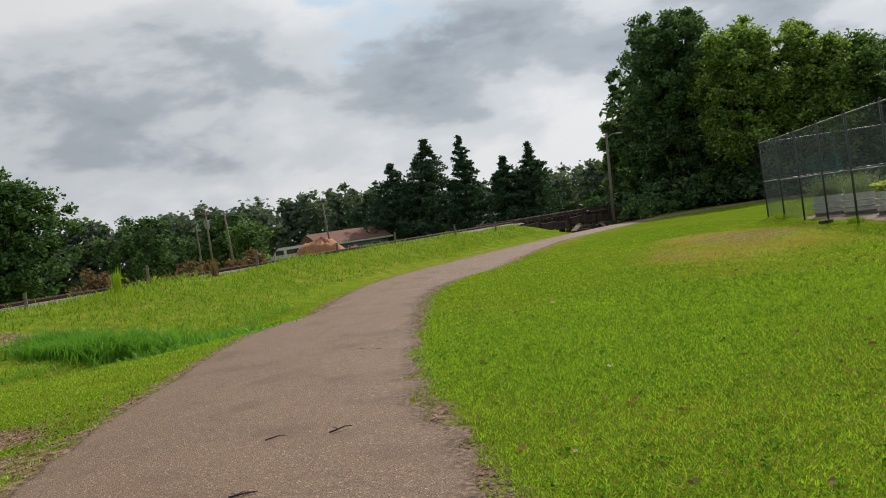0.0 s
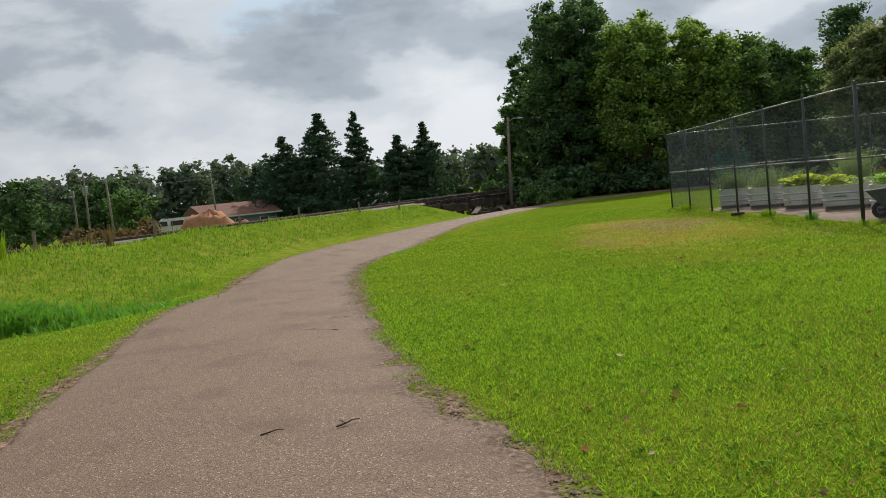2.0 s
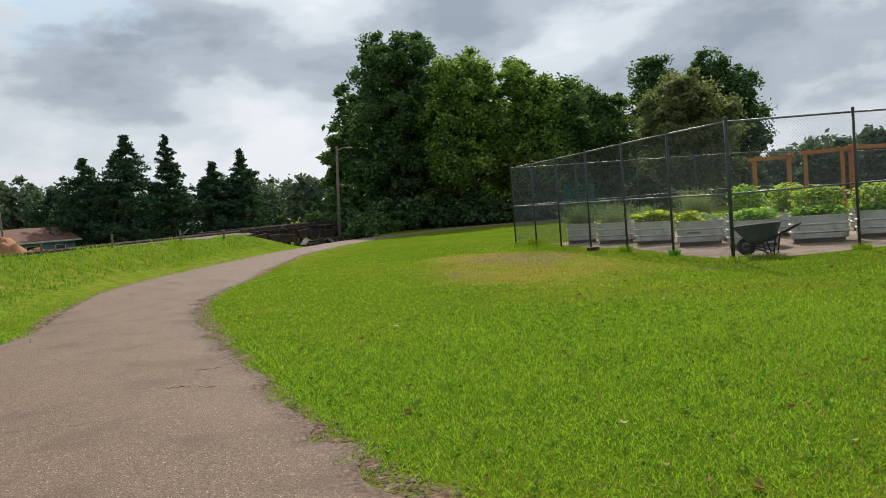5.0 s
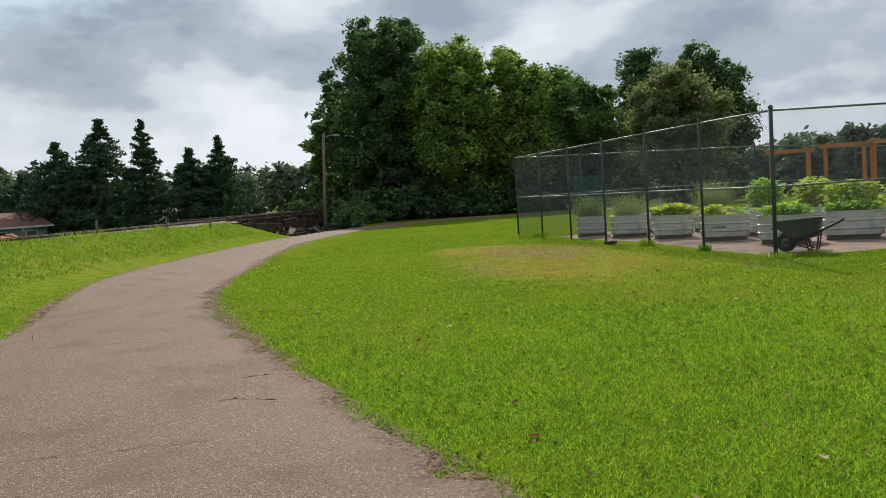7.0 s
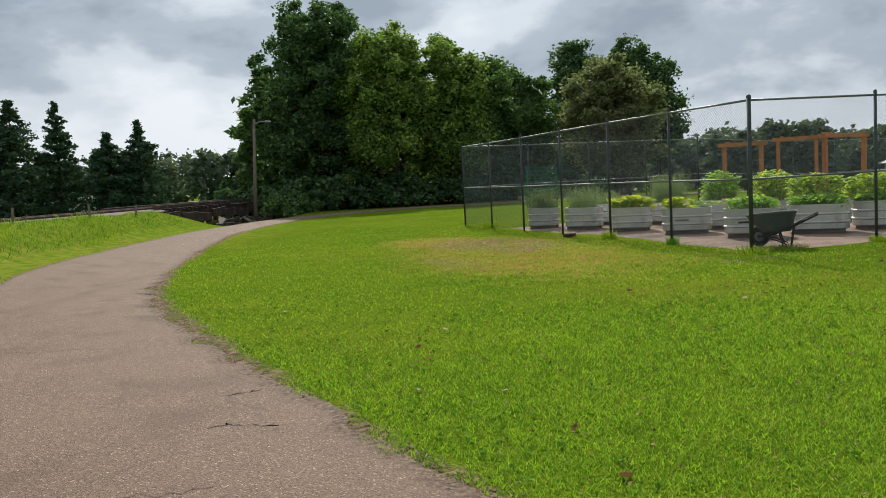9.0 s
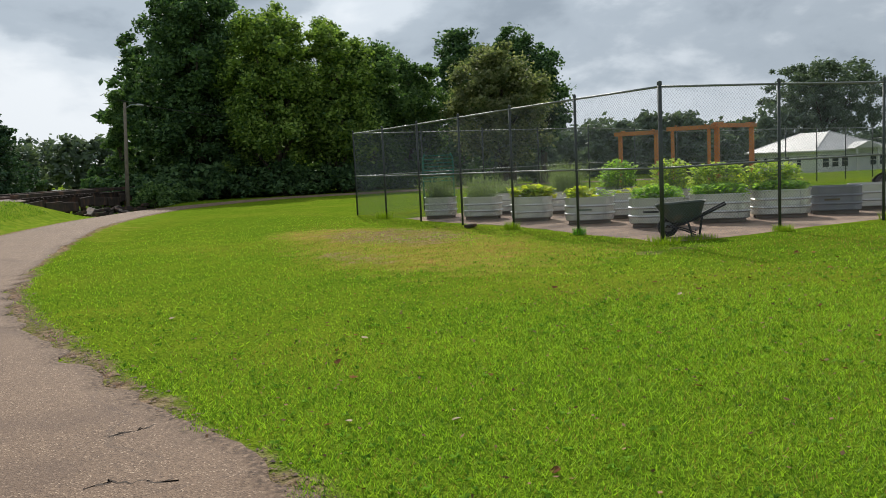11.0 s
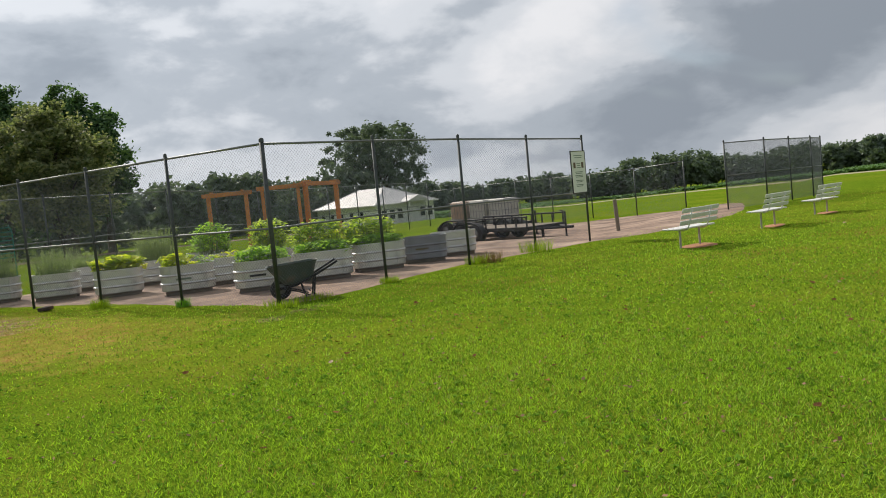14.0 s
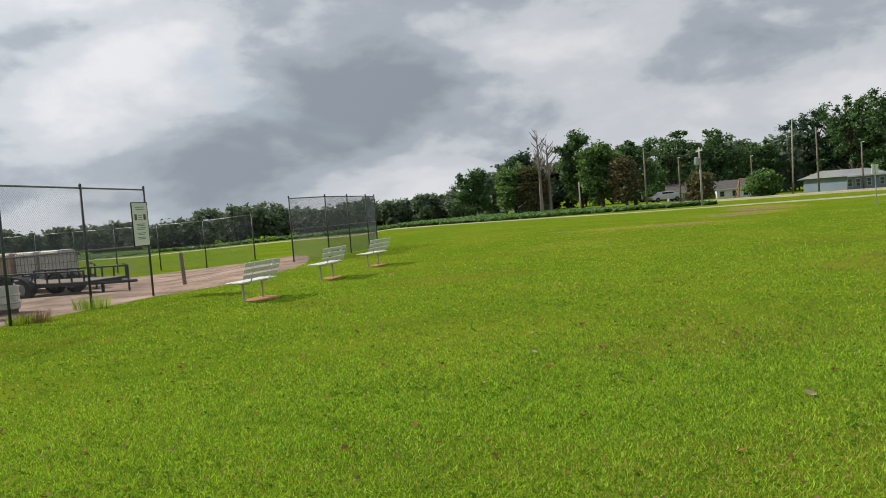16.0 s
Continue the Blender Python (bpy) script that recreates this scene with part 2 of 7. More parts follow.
M["dry_blade"] = leaves("dry_grass_blades", (0.48, 0.35, 0.11), (0.20, 0.15, 0.04), 0.4, 0.7, True)
M["tall_grass"] = leaves("tall_grass", (0.36, 0.46, 0.035), (0.17, 0.29, 0.022), 0.4, 0.35)
M["bank_grass"] = leaves("bank_blades", (0.27, 0.44, 0.040), (0.075, 0.17, 0.018), 0.4, 0.5, True, 0.5)
M["lush_grass"] = leaves("lush_grass", (0.19, 0.40, 0.055), (0.10, 0.26, 0.035), 0.4, 0.8)
M["dry_weed"] = leaves("dry_weeds", (0.26, 0.17, 0.095), (0.13, 0.095, 0.05), 0.3, 0.8)


def lawn_material():
    m = bpy.data.materials.new("lawn")
    m.use_nodes = True
    nt = m.node_tree
    N, L = nt.nodes.new, nt.links.new
    b = nt.nodes["Principled BSDF"]
    co = N("ShaderNodeTexCoord")

    def noise_tex(scale, detail=5.0):
        n = N("ShaderNodeTexNoise")
        n.inputs["Scale"].default_value, n.inputs["Detail"].default_value = scale, detail
        L(co.outputs["Object"], n.inputs["Vector"])
        return n.outputs[0]

    def ramp(v, stops):
        r = N("ShaderNodeValToRGB")
        els = r.color_ramp.elements
        while len(els) < len(stops):
            els.new(0.5)
        for e, (p, c) in zip(els, stops):
            e.position, e.color = p, (*c, 1)
        L(v, r.inputs[0])
        return r.outputs[0]

    def blend(f, a, c):
        x = N("ShaderNodeMix")
        x.data_type = "RGBA"
        if isinstance(f, float):
            x.inputs[0].default_value = f
        else:
            L(f, x.inputs[0])
        L(a, x.inputs[6]), L(c, x.inputs[7])
        return x.outputs[2]

    broad = ramp(noise_tex(0.22), [(0.35, (0.085, 0.165, 0.010)), (0.5, (0.140, 0.205, 0.013)), (0.62, (0.235, 0.235, 0.026))])
    mid = ramp(noise_tex(1.4, 8), [(0.36, (0.065, 0.140, 0.009)), (0.62, (0.190, 0.250, 0.018))])
    fine = ramp(noise_tex(30.0, 6), [(0.38, (0.028, 0.066, 0.006)), (0.60, (0.195, 0.295, 0.021))])
    col = blend(0.5, blend(0.5, broad, mid), fine)

    def mask(name, soft):
        a = N("ShaderNodeAttribute")
        a.attribute_name = name
        s = N("ShaderNodeMath")
        s.operation = "MULTIPLY_ADD"
        n = noise_tex(2.0, 8)
        L(n, s.inputs[0])
        s.inputs[1].default_value = 0.9
        L(a.outputs["Fac"], s.inputs[2])
        r = N("ShaderNodeMapRange")
        r.inputs["From Min"].default_value, r.inputs["From Max"].default_value = 0.78, 0.78 + soft
        L(s.outputs[0], r.inputs[0])
        return r.outputs[0]

    dry = ramp(noise_tex(5.0, 6), [(0.35, (0.25, 0.25, 0.035)), (0.50, (0.33, 0.27, 0.06)), (0.64, (0.38, 0.20, 0.08))])
    bare = ramp(noise_tex(9.0, 6), [(0.35, (0.10, 0.066, 0.042)), (0.52, (0.25, 0.17, 0.112)), (0.66, (0.40, 0.29, 0.20))])
    rough_g = ramp(noise_tex(3.0, 6), [(0.35, (0.12, 0.21, 0.018)), (0.65, (0.24, 0.30, 0.035))])
    col = blend(mask("weedy", 0.5), col, rough_g)
    col = blend(mask("dry", 0.55), col, dry)
    col = blend(mask("bare", 0.3), col, bare)
    L(col, b.inputs["Base Color"])
    b.inputs["Roughness"].default_value = 1.0
    b.inputs["Specular IOR Level"].default_value = 0.0
    bp = N("ShaderNodeBump")
    bp.inputs["Strength"].default_value, bp.inputs["Distance"].default_value = 0.9, 0.04
    L(noise_tex(45.0, 6), bp.inputs["Height"]), L(bp.outputs[0], b.inputs["Normal"])
    return m


def asphalt_material():
    m = bpy.data.materials.new("old_asphalt")
    m.use_nodes = True
    nt = m.node_tree
    N, L = nt.nodes.new, nt.links.new
    b = nt.nodes["Principled BSDF"]
    co = N("ShaderNodeTexCoord")

    def tex(scale, detail=5.0):
        n = N("ShaderNodeTexNoise")
        n.inputs["Scale"].default_value, n.inputs["Detail"].default_value = scale, detail
        L(co.outputs["Object"], n.inputs["Vector"])
        return n.outputs[0]

    def ramp(v, stops):
        r = N("ShaderNodeValToRGB")
        els = r.color_ramp.elements
        while len(els) < len(stops):
            els.new(0.5)
        for e, (p, c) in zip(els, stops):
            e.position, e.color = p, (*c, 1)
        L(v, r.inputs[0])
        return r.outputs[0]

    def blend(f, a, c, mode="MIX"):
        x = N("ShaderNodeMix")
        x.data_type, x.blend_type = "RGBA", mode
        if isinstance(f, float):
            x.inputs[0].default_value = f
        else:
            L(f, x.inputs[0])
        for v, i in ((a, 6), (c, 7)):
            if isinstance(v, tuple):
                x.inputs[i].default_value = (*v, 1)
            else:
                L(v, x.inputs[i])
        return x.outputs[2]

    broad = ramp(tex(0.7, 7), [(0.30, (0.170, 0.111, 0.074)), (0.52, (0.217, 0.143, 0.095)), (0.70, (0.248, 0.167, 0.113))])
    vor = N("ShaderNodeTexVoronoi")
    vor.inputs["Scale"].default_value = 105.0
    L(co.outputs["Object"], vor.inputs["Vector"])
    chips = ramp(vor.outputs["Color"], [(0.2, (0.069, 0.044, 0.033)), (0.5, (0.194, 0.129, 0.088)), (0.8, (0.238, 0.159, 0.107)), (0.96, (0.693, 0.532, 0.391))])
    col = blend(0.68, broad, chips)
    col = blend(ramp(tex(1.1, 7), [(0.54, (0, 0, 0)), (0.72, (0.65, 0.65, 0.65))]), col, (0.113, 0.073, 0.054))
    # long cracks
    wob = N("ShaderNodeVectorMath")
    wob.operation = "MULTIPLY_ADD"
    nz = N("ShaderNodeTexNoise")
    nz.inputs["Scale"].default_value = 1.6
    L(co.outputs["Object"], nz.inputs["Vector"])
    L(nz.outputs["Color"], wob.inputs[0])
    wob.inputs[1].default_value = (0.5, 0.5, 0)
    L(co.outputs["Object"], wob.inputs[2])
    v2 = N("ShaderNodeTexVoronoi")
    v2.feature = "DISTANCE_TO_EDGE"
    v2.inputs["Scale"].default_value = 0.16
    L(wob.outputs[0], v2.inputs["Vector"])
    crack = ramp(v2.outputs["Distance"], [(0.0, (0.5, 0.5, 0.5)), (0.0016, (0, 0, 0))])
    col = blend(blend(1.0, crack, tex(0.8), "MULTIPLY"), col, (0.07, 0.055, 0.05))
    at = N("ShaderNodeAttribute")
    at.attribute_name = "edge"
    sm = N("ShaderNodeMath")
    sm.operation = "MULTIPLY_ADD"
    L(tex(5.5, 7), sm.inputs[0])
    sm.inputs[1].default_value = 1.0
    L(at.outputs["Fac"], sm.inputs[2])
    mr = N("ShaderNodeMapRange")
    mr.inputs["From Min"].default_value, mr.inputs["From Max"].default_value = 0.98, 1.30
    L(sm.outputs[0], mr.inputs[0])
    col = blend(mr.outputs[0], col, ramp(tex(24, 6), [(0.36, (0.075, 0.047, 0.030)), (0.54, (0.150, 0.096, 0.062)), (0.66, (0.26, 0.18, 0.12))]))
    L(col, b.inputs["Base Color"])
    b.inputs["Roughness"].default_value = 0.80
    b.inputs["Specular IOR Level"].default_value = 0.24
    bp = N("ShaderNodeBump")
    bp.inputs["Strength"].default_value, bp.inputs["Distance"].default_value = 0.7, 0.008
    L(vor.outputs["Distance"], bp.inputs["Height"]), L(bp.outputs[0], b.inputs["Normal"])
    return m


M["lawn"], M["asphalt"] = lawn_material(), asphalt_material()

# ---- building helpers ----


class Geo:
    """Vertices and faces gathered for one mesh."""

    def __init__(self):
        self.v, self.f = [], []

    def add(self, verts, faces):
        n = len(self.v)
        self.v.extend(tuple(p) for p in verts)
        self.f.extend(tuple(i + n for i in q) for q in faces)
        return self

    def box(self, c, s, rz=0.0, bevel=0.0, rx=0.0, ry=0.0):
        """A box with chamfered edges."""
        m = Matrix.Translation(c) @ Euler((rx, ry, rz)).to_matrix().to_4x4()
        x, y, z = (a / 2 for a in s)
        b = min(bevel, x * 0.9, y * 0.9, z * 0.9)
        if b <= 0:
            vs = [(i * x, j * y, k * z) for k in (-1, 1) for j in (-1, 1) for i in (-1, 1)]
            fs = [(0, 2, 3, 1), (4, 5, 7, 6), (0, 1, 5, 4), (2, 6, 7, 3), (0, 4, 6, 2), (1, 3, 7, 5)]
        else:
            prof = [(-x + b, -y), (x - b, -y), (x, -y + b), (x, y - b), (x - b, y), (-x + b, y), (-x, y - b), (-x, -y + b)]
            vs, fs = [], []
            for k, (zz, sc) in enumerate(((-z, b), (-z + b, 0), (z - b, 0), (z, b))):
                for px, py in prof:
                    vs.append((px - math.copysign(min(sc, abs(px)), px), py - math.copysign(min(sc, abs(py)), py), zz))
            for k in range(3):
                for i in range(8):
                    j = (i + 1) % 8
                    fs.append((k * 8 + i, k * 8 + j, k * 8 + 8 + j, k * 8 + 8 + i))
            fs += [tuple(range(7, -1, -1)), tuple(range(24, 32))]
        return self.add([m @ Vector(p) for p in vs], fs)

    def tube(self, pts, radii, seg=8, caps=True):
        """A round bar through the points."""
        pts = [Vector(p) for p in pts]
        if isinstance(radii, (int, float)):
            radii = [radii] * len(pts)
        vs, fs = [], []
        d0 = (pts[1] - pts[0]).normalized()
        ref = Vector((0, 0, 1)) if abs(d0.z) < 0.9 else Vector((1, 0, 0))
        for i, p in enumerate(pts):
            d = (pts[min(i + 1, len(pts) - 1)] - pts[max(i - 1, 0)]).normalized()
            a = d.cross(ref)
            a = a.normalized() if a.length > 1e-6 else Vector((1, 0, 0))
            b = d.cross(a)
            for k in range(seg):
                w = 2 * math.pi * k / seg
                vs.append(p + (a * math.cos(w) + b * math.sin(w)) * radii[i])
        for i in range(len(pts) - 1):
            for k in range(seg):
                j = (k + 1) % seg
                fs.append((i * seg + k, i * seg + seg + k, i * seg + seg + j, i * seg + j))
        if caps:
            fs += [tuple(range(seg)), tuple(range(len(vs) - 1, len(vs) - seg - 1, -1))]
        return self.add(vs, fs)

    def lathe(self, prof, c=(0, 0, 0), seg=20, sx=1.0, sy=1.0, axis="z"):
        """A turned shape from (radius, height) pairs."""
        vs, fs = [], []
        for r, z in prof:
            for k in range(seg):
                w = 2 * math.pi * k / seg
                p = (r * math.cos(w) * sx, r * math.sin(w) * sy, z)
                if axis == "y":
                    p = (p[0], p[2], p[1])
                elif axis == "x":
                    p = (p[2], p[0], p[1])
                vs.append((p[0] + c[0], p[1] + c[1], p[2] + c[2]))
        for i in range(len(prof) - 1):
            for k in range(seg):
                j = (k + 1) % seg
                fs.append((i * seg + k, i * seg + j, i * seg + seg + j, i * seg + seg + k))
        return self.add(vs, fs)

    def poly(self, pts):
        return self.add(pts, [tuple(range(len(pts)))])

    def mesh(self, name, smooth=False):
        me = bpy.data.meshes.new(name)
        me.from_pydata(self.v, [], self.f)
        me.validate()
        if smooth:
            me.polygons.foreach_set("use_smooth", [True] * len(me.polygons))
        return me


def array_mesh(name, verts, faces):
    """A mesh from number arrays, all faces with the same count of corners."""
    verts, faces = np.asarray(verts, dtype=np.float32), np.asarray(faces, dtype=np.int32)
    me = bpy.data.meshes.new(name)
    k = faces.shape[1]
    me.vertices.add(len(verts))
    me.vertices.foreach_set("co", verts.ravel())
    me.loops.add(faces.size)
    me.loops.foreach_set("vertex_index", faces.ravel())
    me.polygons.add(len(faces))
    me.polygons.foreach_set("loop_start", np.arange(len(faces), dtype=np.int32) * k)
    me.polygons.foreach_set("loop_total", np.full(len(faces), k, dtype=np.int32))
    me.update(calc_edges=True)
    return me


def part(name, geo, mat, parent=None, label="", smooth=False):
    me = geo.mesh(name, smooth) if isinstance(geo, Geo) else geo
    me.materials.clear()
    me.materials.append(M[mat])
    ob = new(name, me)
    if parent is not None:
        ob.parent = parent
    if label:
        ob["label"] = label
    return ob


def thing(name, label, category, m=None, group="", kind=""):
    """An empty at a thing's base."""
    ob = tagged(new(name), label, category, group, kind)
    ob.empty_display_size = 0.2
    if m is not None:
        ob.matrix_world = m
    return ob


def smooth_step(a, b, v):
    t = np.clip((v - a) / (b - a), 0, 1)
    return t * t * (3 - 2 * t)


def wave_noise(x, y, s, seed=0):
    """A cheap smooth noise of two coordinates, about -1 to 1."""
    r = np.random.RandomState(seed)
    out = 0
    for k in range(6):
        a, p, f = r.uniform(0, 6.283), r.uniform(0, 6.283), s * r.uniform(0.6, 1.9)
        out = out + np.sin((x * math.cos(a) + y * math.sin(a)) * f + p)
    return out / 3.2


# ---- the ground ----
RAIL_A, RAIL_D = np.array((-17.3, 16.0)), np.array((0.434, 0.901))


def rail_coords(x, y):
    """Distance along the railway and sideways from it (towards the path is positive)."""
    rx, ry = x - RAIL_A[0], y - RAIL_A[1]
    return rx * RAIL_D[0] + ry * RAIL_D[1], rx * RAIL_D[1] - ry * RAIL_D[0]


CREST = 1.0


def height(x, y):
    x, y = np.asarray(x, dtype=float), np.asarray(y, dtype=float)
    s, q = rail_coords(x, y)
    bank = CREST * smooth_step(8.5, 2.2, q) * smooth_step(45.0, 37.0, s + 0.35 * q)
    bank = np.where(q < 0, CREST * smooth_step(-7.0, -2.6, q) * smooth_step(41.0, 37.0, s), bank)
    left_edge = np.interp(y, [-5, 0, 6.5, 15.5, 22, 29.5, 35.3, 40, 46.5, 52, 58], [1.2, -0.8, -2.75, -4.05, -4.1, -3.3, -1.9, -0.2, 2.5, 6.0, 11.0])
    bank = bank * smooth_step(0.3, 3.6, left_edge - x)
    bank = bank * (1 + 0.05 * wave_noise(x, y, 0.9, 3))
    far_left = -0.8 * smooth_step(-3.0, -14.0, q) * smooth_step(120, 60, x)
    ditch = -0.22 * np.exp(-((q - 10.2) / 1.3) ** 2) * smooth_step(34, 24, s)
    ditch = ditch - 0.09 * np.exp(-((q - 9.4) / 0.32) ** 2) * smooth_step(22, 12, s) * smooth_step(0.2, 1.2, left_edge - x)
    yard = -0.27 * smooth_step(23.5, 27.0, x) * smooth_step(15.5, 19.0, y) * smooth_step(44, 38, y)
    creek = -1.0 * np.exp(-(((s - 47) / 6.0) ** 2)) * smooth_step(6.0, 2.0, q) * smooth_step(-30, -6, q)
    north_east = -1.5 * smooth_step(45, 120, x * 0.8 + y * 0.6) * smooth_step(20, 60, y) * smooth_step(10, 50, x)
    east = -2.6 * smooth_step(80, 260, x) * smooth_step(-20, 30, y)
    bumps = 0.025 * wave_noise(x, y, 0.35, 7) * smooth_step(3, 9, np.hypot(x, y - 5))
    return bank + yard + far_left + ditch + creek + north_east + east + bumps


# centre line of the path: x, y, half width
PATH_LINE = [(10.4, -22, 1.7), (6.0, -12, 1.7), (2.95, -5, 1.7), (0.95, 0, 1.7), (-0.33, 4.0, 1.7), (-0.70, 5.3, 1.67), (-1.42, 8.4, 1.66), (-1.80, 10.6, 1.63), (-2.12, 13.0, 1.66),
             (-2.36, 15.3, 1.67), (-2.60, 19.5, 1.60), (-2.35, 23, 1.66), (-1.50, 29.5, 1.62), (0.95, 38, 1.52), (4.2, 46.5, 1.45), (7.6, 52.3, 1.4), (12.0, 55.8, 1.35),
             (18, 57.2, 1.3), (26, 56.5, 1.3), (38, 56, 1.3), (70, 60, 1.3)]


def spline(pts, step):
    """Points every step along a smooth curve through pts."""
    p = np.array(pts, dtype=float)
    out = []
    for i in range(len(p) - 1):
        a, b, c, d = p[max(i - 1, 0)], p[i], p[i + 1], p[min(i + 2, len(p) - 1)]
        n = max(2, int(np.linalg.norm(c[:2] - b[:2]) / step))
        for k in range(n):
            t = k / n
            out.append(0.5 * (2 * b + (c - a) * t + (2 * a - 5 * b + 4 * c - d) * t * t + (3 * b - a - 3 * c + d) * t ** 3))
    out.append(p[-1])
    return np.array(out)


LINE = spline(PATH_LINE, 0.12)
COARSE = LINE[::5]


def path_side(x, y):
    """Signed distance beyond the path's edge (negative on the path)."""
    x, y = np.atleast_1d(x), np.atleast_1d(y)
    best = np.full(x.shape, 1e9)
    for cx, cy, w in COARSE:
        best = np.minimum(best, np.hypot(x - cx, y - cy) - w)
    return best


def axis(parts):
    out = []
    for a, b, n in parts:
        out += list(np.linspace(a, b, n, endpoint=False))
    return np.array(out + [parts[-1][1]])


def build_ground():
    xs = axis([(-1500, -300, 6), (-300, -60, 24), (-60, -24, 36), (-24, 14, 150), (14, 50, 90), (50, 140, 45), (140, 400, 26), (400, 1500, 6)])
    ys = axis([(-1500, -300, 6), (-300, -60, 16), (-60, -6, 30), (-6, 34, 160), (34, 70, 72), (70, 140, 35), (140, 400, 26), (400, 1500, 6)])
    X, Y = np.meshgrid(xs, ys)
    x, y = X.ravel(), Y.ravel()
    z = height(x, y)
    near = (np.abs(x) < 90) & (y > -40) & (y < 90)
    side = np.full(x.shape, 50.0)
    side[near] = path_side(x[near], y[near])
    z = z - 0.03 * smooth_step(0.0, -0.3, side)
    n, k = len(xs), len(ys)
    i = np.arange((k - 1) * (n - 1))
    a = (i // (n - 1)) * n + i % (n - 1)
    me = array_mesh("ground", np.stack([x, y, z], 1), np.stack([a, a + 1, a + n + 1, a + n], 1))
    me.polygons.foreach_set("use_smooth", [True] * len(me.polygons))
    s, q = rail_coords(x, y)

    def blob(cx, cy, rx, ry, rot=0.0):
        c, sn = math.cos(rot), math.sin(rot)
        u, v = (x - cx) * c + (y - cy) * sn, -(x - cx) * sn + (y - cy) * c
        return np.clip(1.25 - np.hypot(u / rx, v / ry), 0, 0.75)

    dry = np.maximum.reduce([0.85 * blob(6.8, 21.6, 3.3, 7.0, -0.2), blob(7.0, 26.5, 2.2, 2.8), 0.6 * blob(8.2, 18.0, 3.0, 1.6), 0.3 * blob(11, 12, 5, 2.4), 0.3 * blob(16, 8, 6, 3),
                             0.8 * blob(42, -2, 3, 6), 0.7 * blob(50, -9, 5, 5), 0.75 * blob(60, -14, 8, 4), 0.5 * blob(30, 3, 6, 4), 0.4 * smooth_step(13.5, 8, q) * (s < 30)])
    bare = np.maximum.reduce([blob(-4.4, 7.4, 1.1, 0.75), 0.8 * blob(-3.3, 6.2, 0.7, 0.9), blob(-10.7, 17.0, 1.5, 0.8), 0.66 * blob(7.6, 24.4, 2.2, 4.0), 0.6 * blob(7.4, 23.0, 0.8, 2.4), 0.55 * blob(5.0, 20.5, 0.9, 2.2), 0.5 * blob(9, 16.6, 2.2, 0.5), 0.62 * blob(-7.6, 16.2, 0.9, 0.5), 0.75 * blob(41, -3.2, 1.4, 2.6), 0.6 * blob(43, 2.6, 1.0, 1.4), 0.9 * blob(48.5, -8.4, 2.2, 2.4), blob(57, -12.6, 4, 2.4),
                              0.66 * np.exp(-((side - 0.04) / 0.26) ** 2), 0.6 * np.exp(-(q / 2.6) ** 2) * (s < 38) * (s > -60)])
    weedy = np.clip(smooth_step(12.5, 7.0, q) * smooth_step(46, 36, s + 0.3 * q) * 0.7, 0, 0.75)
    for nm, val in (("dry", dry), ("bare", bare), ("weedy", weedy)):
        at = me.attributes.new(nm, "FLOAT", "POINT")
        at.data.foreach_set("value", np.asarray(val, dtype=np.float32))
    ob = part("ground", me, "lawn")
    tagged(ob, "mown bright green grass with drier yellow patches", "grass", kind="structure")


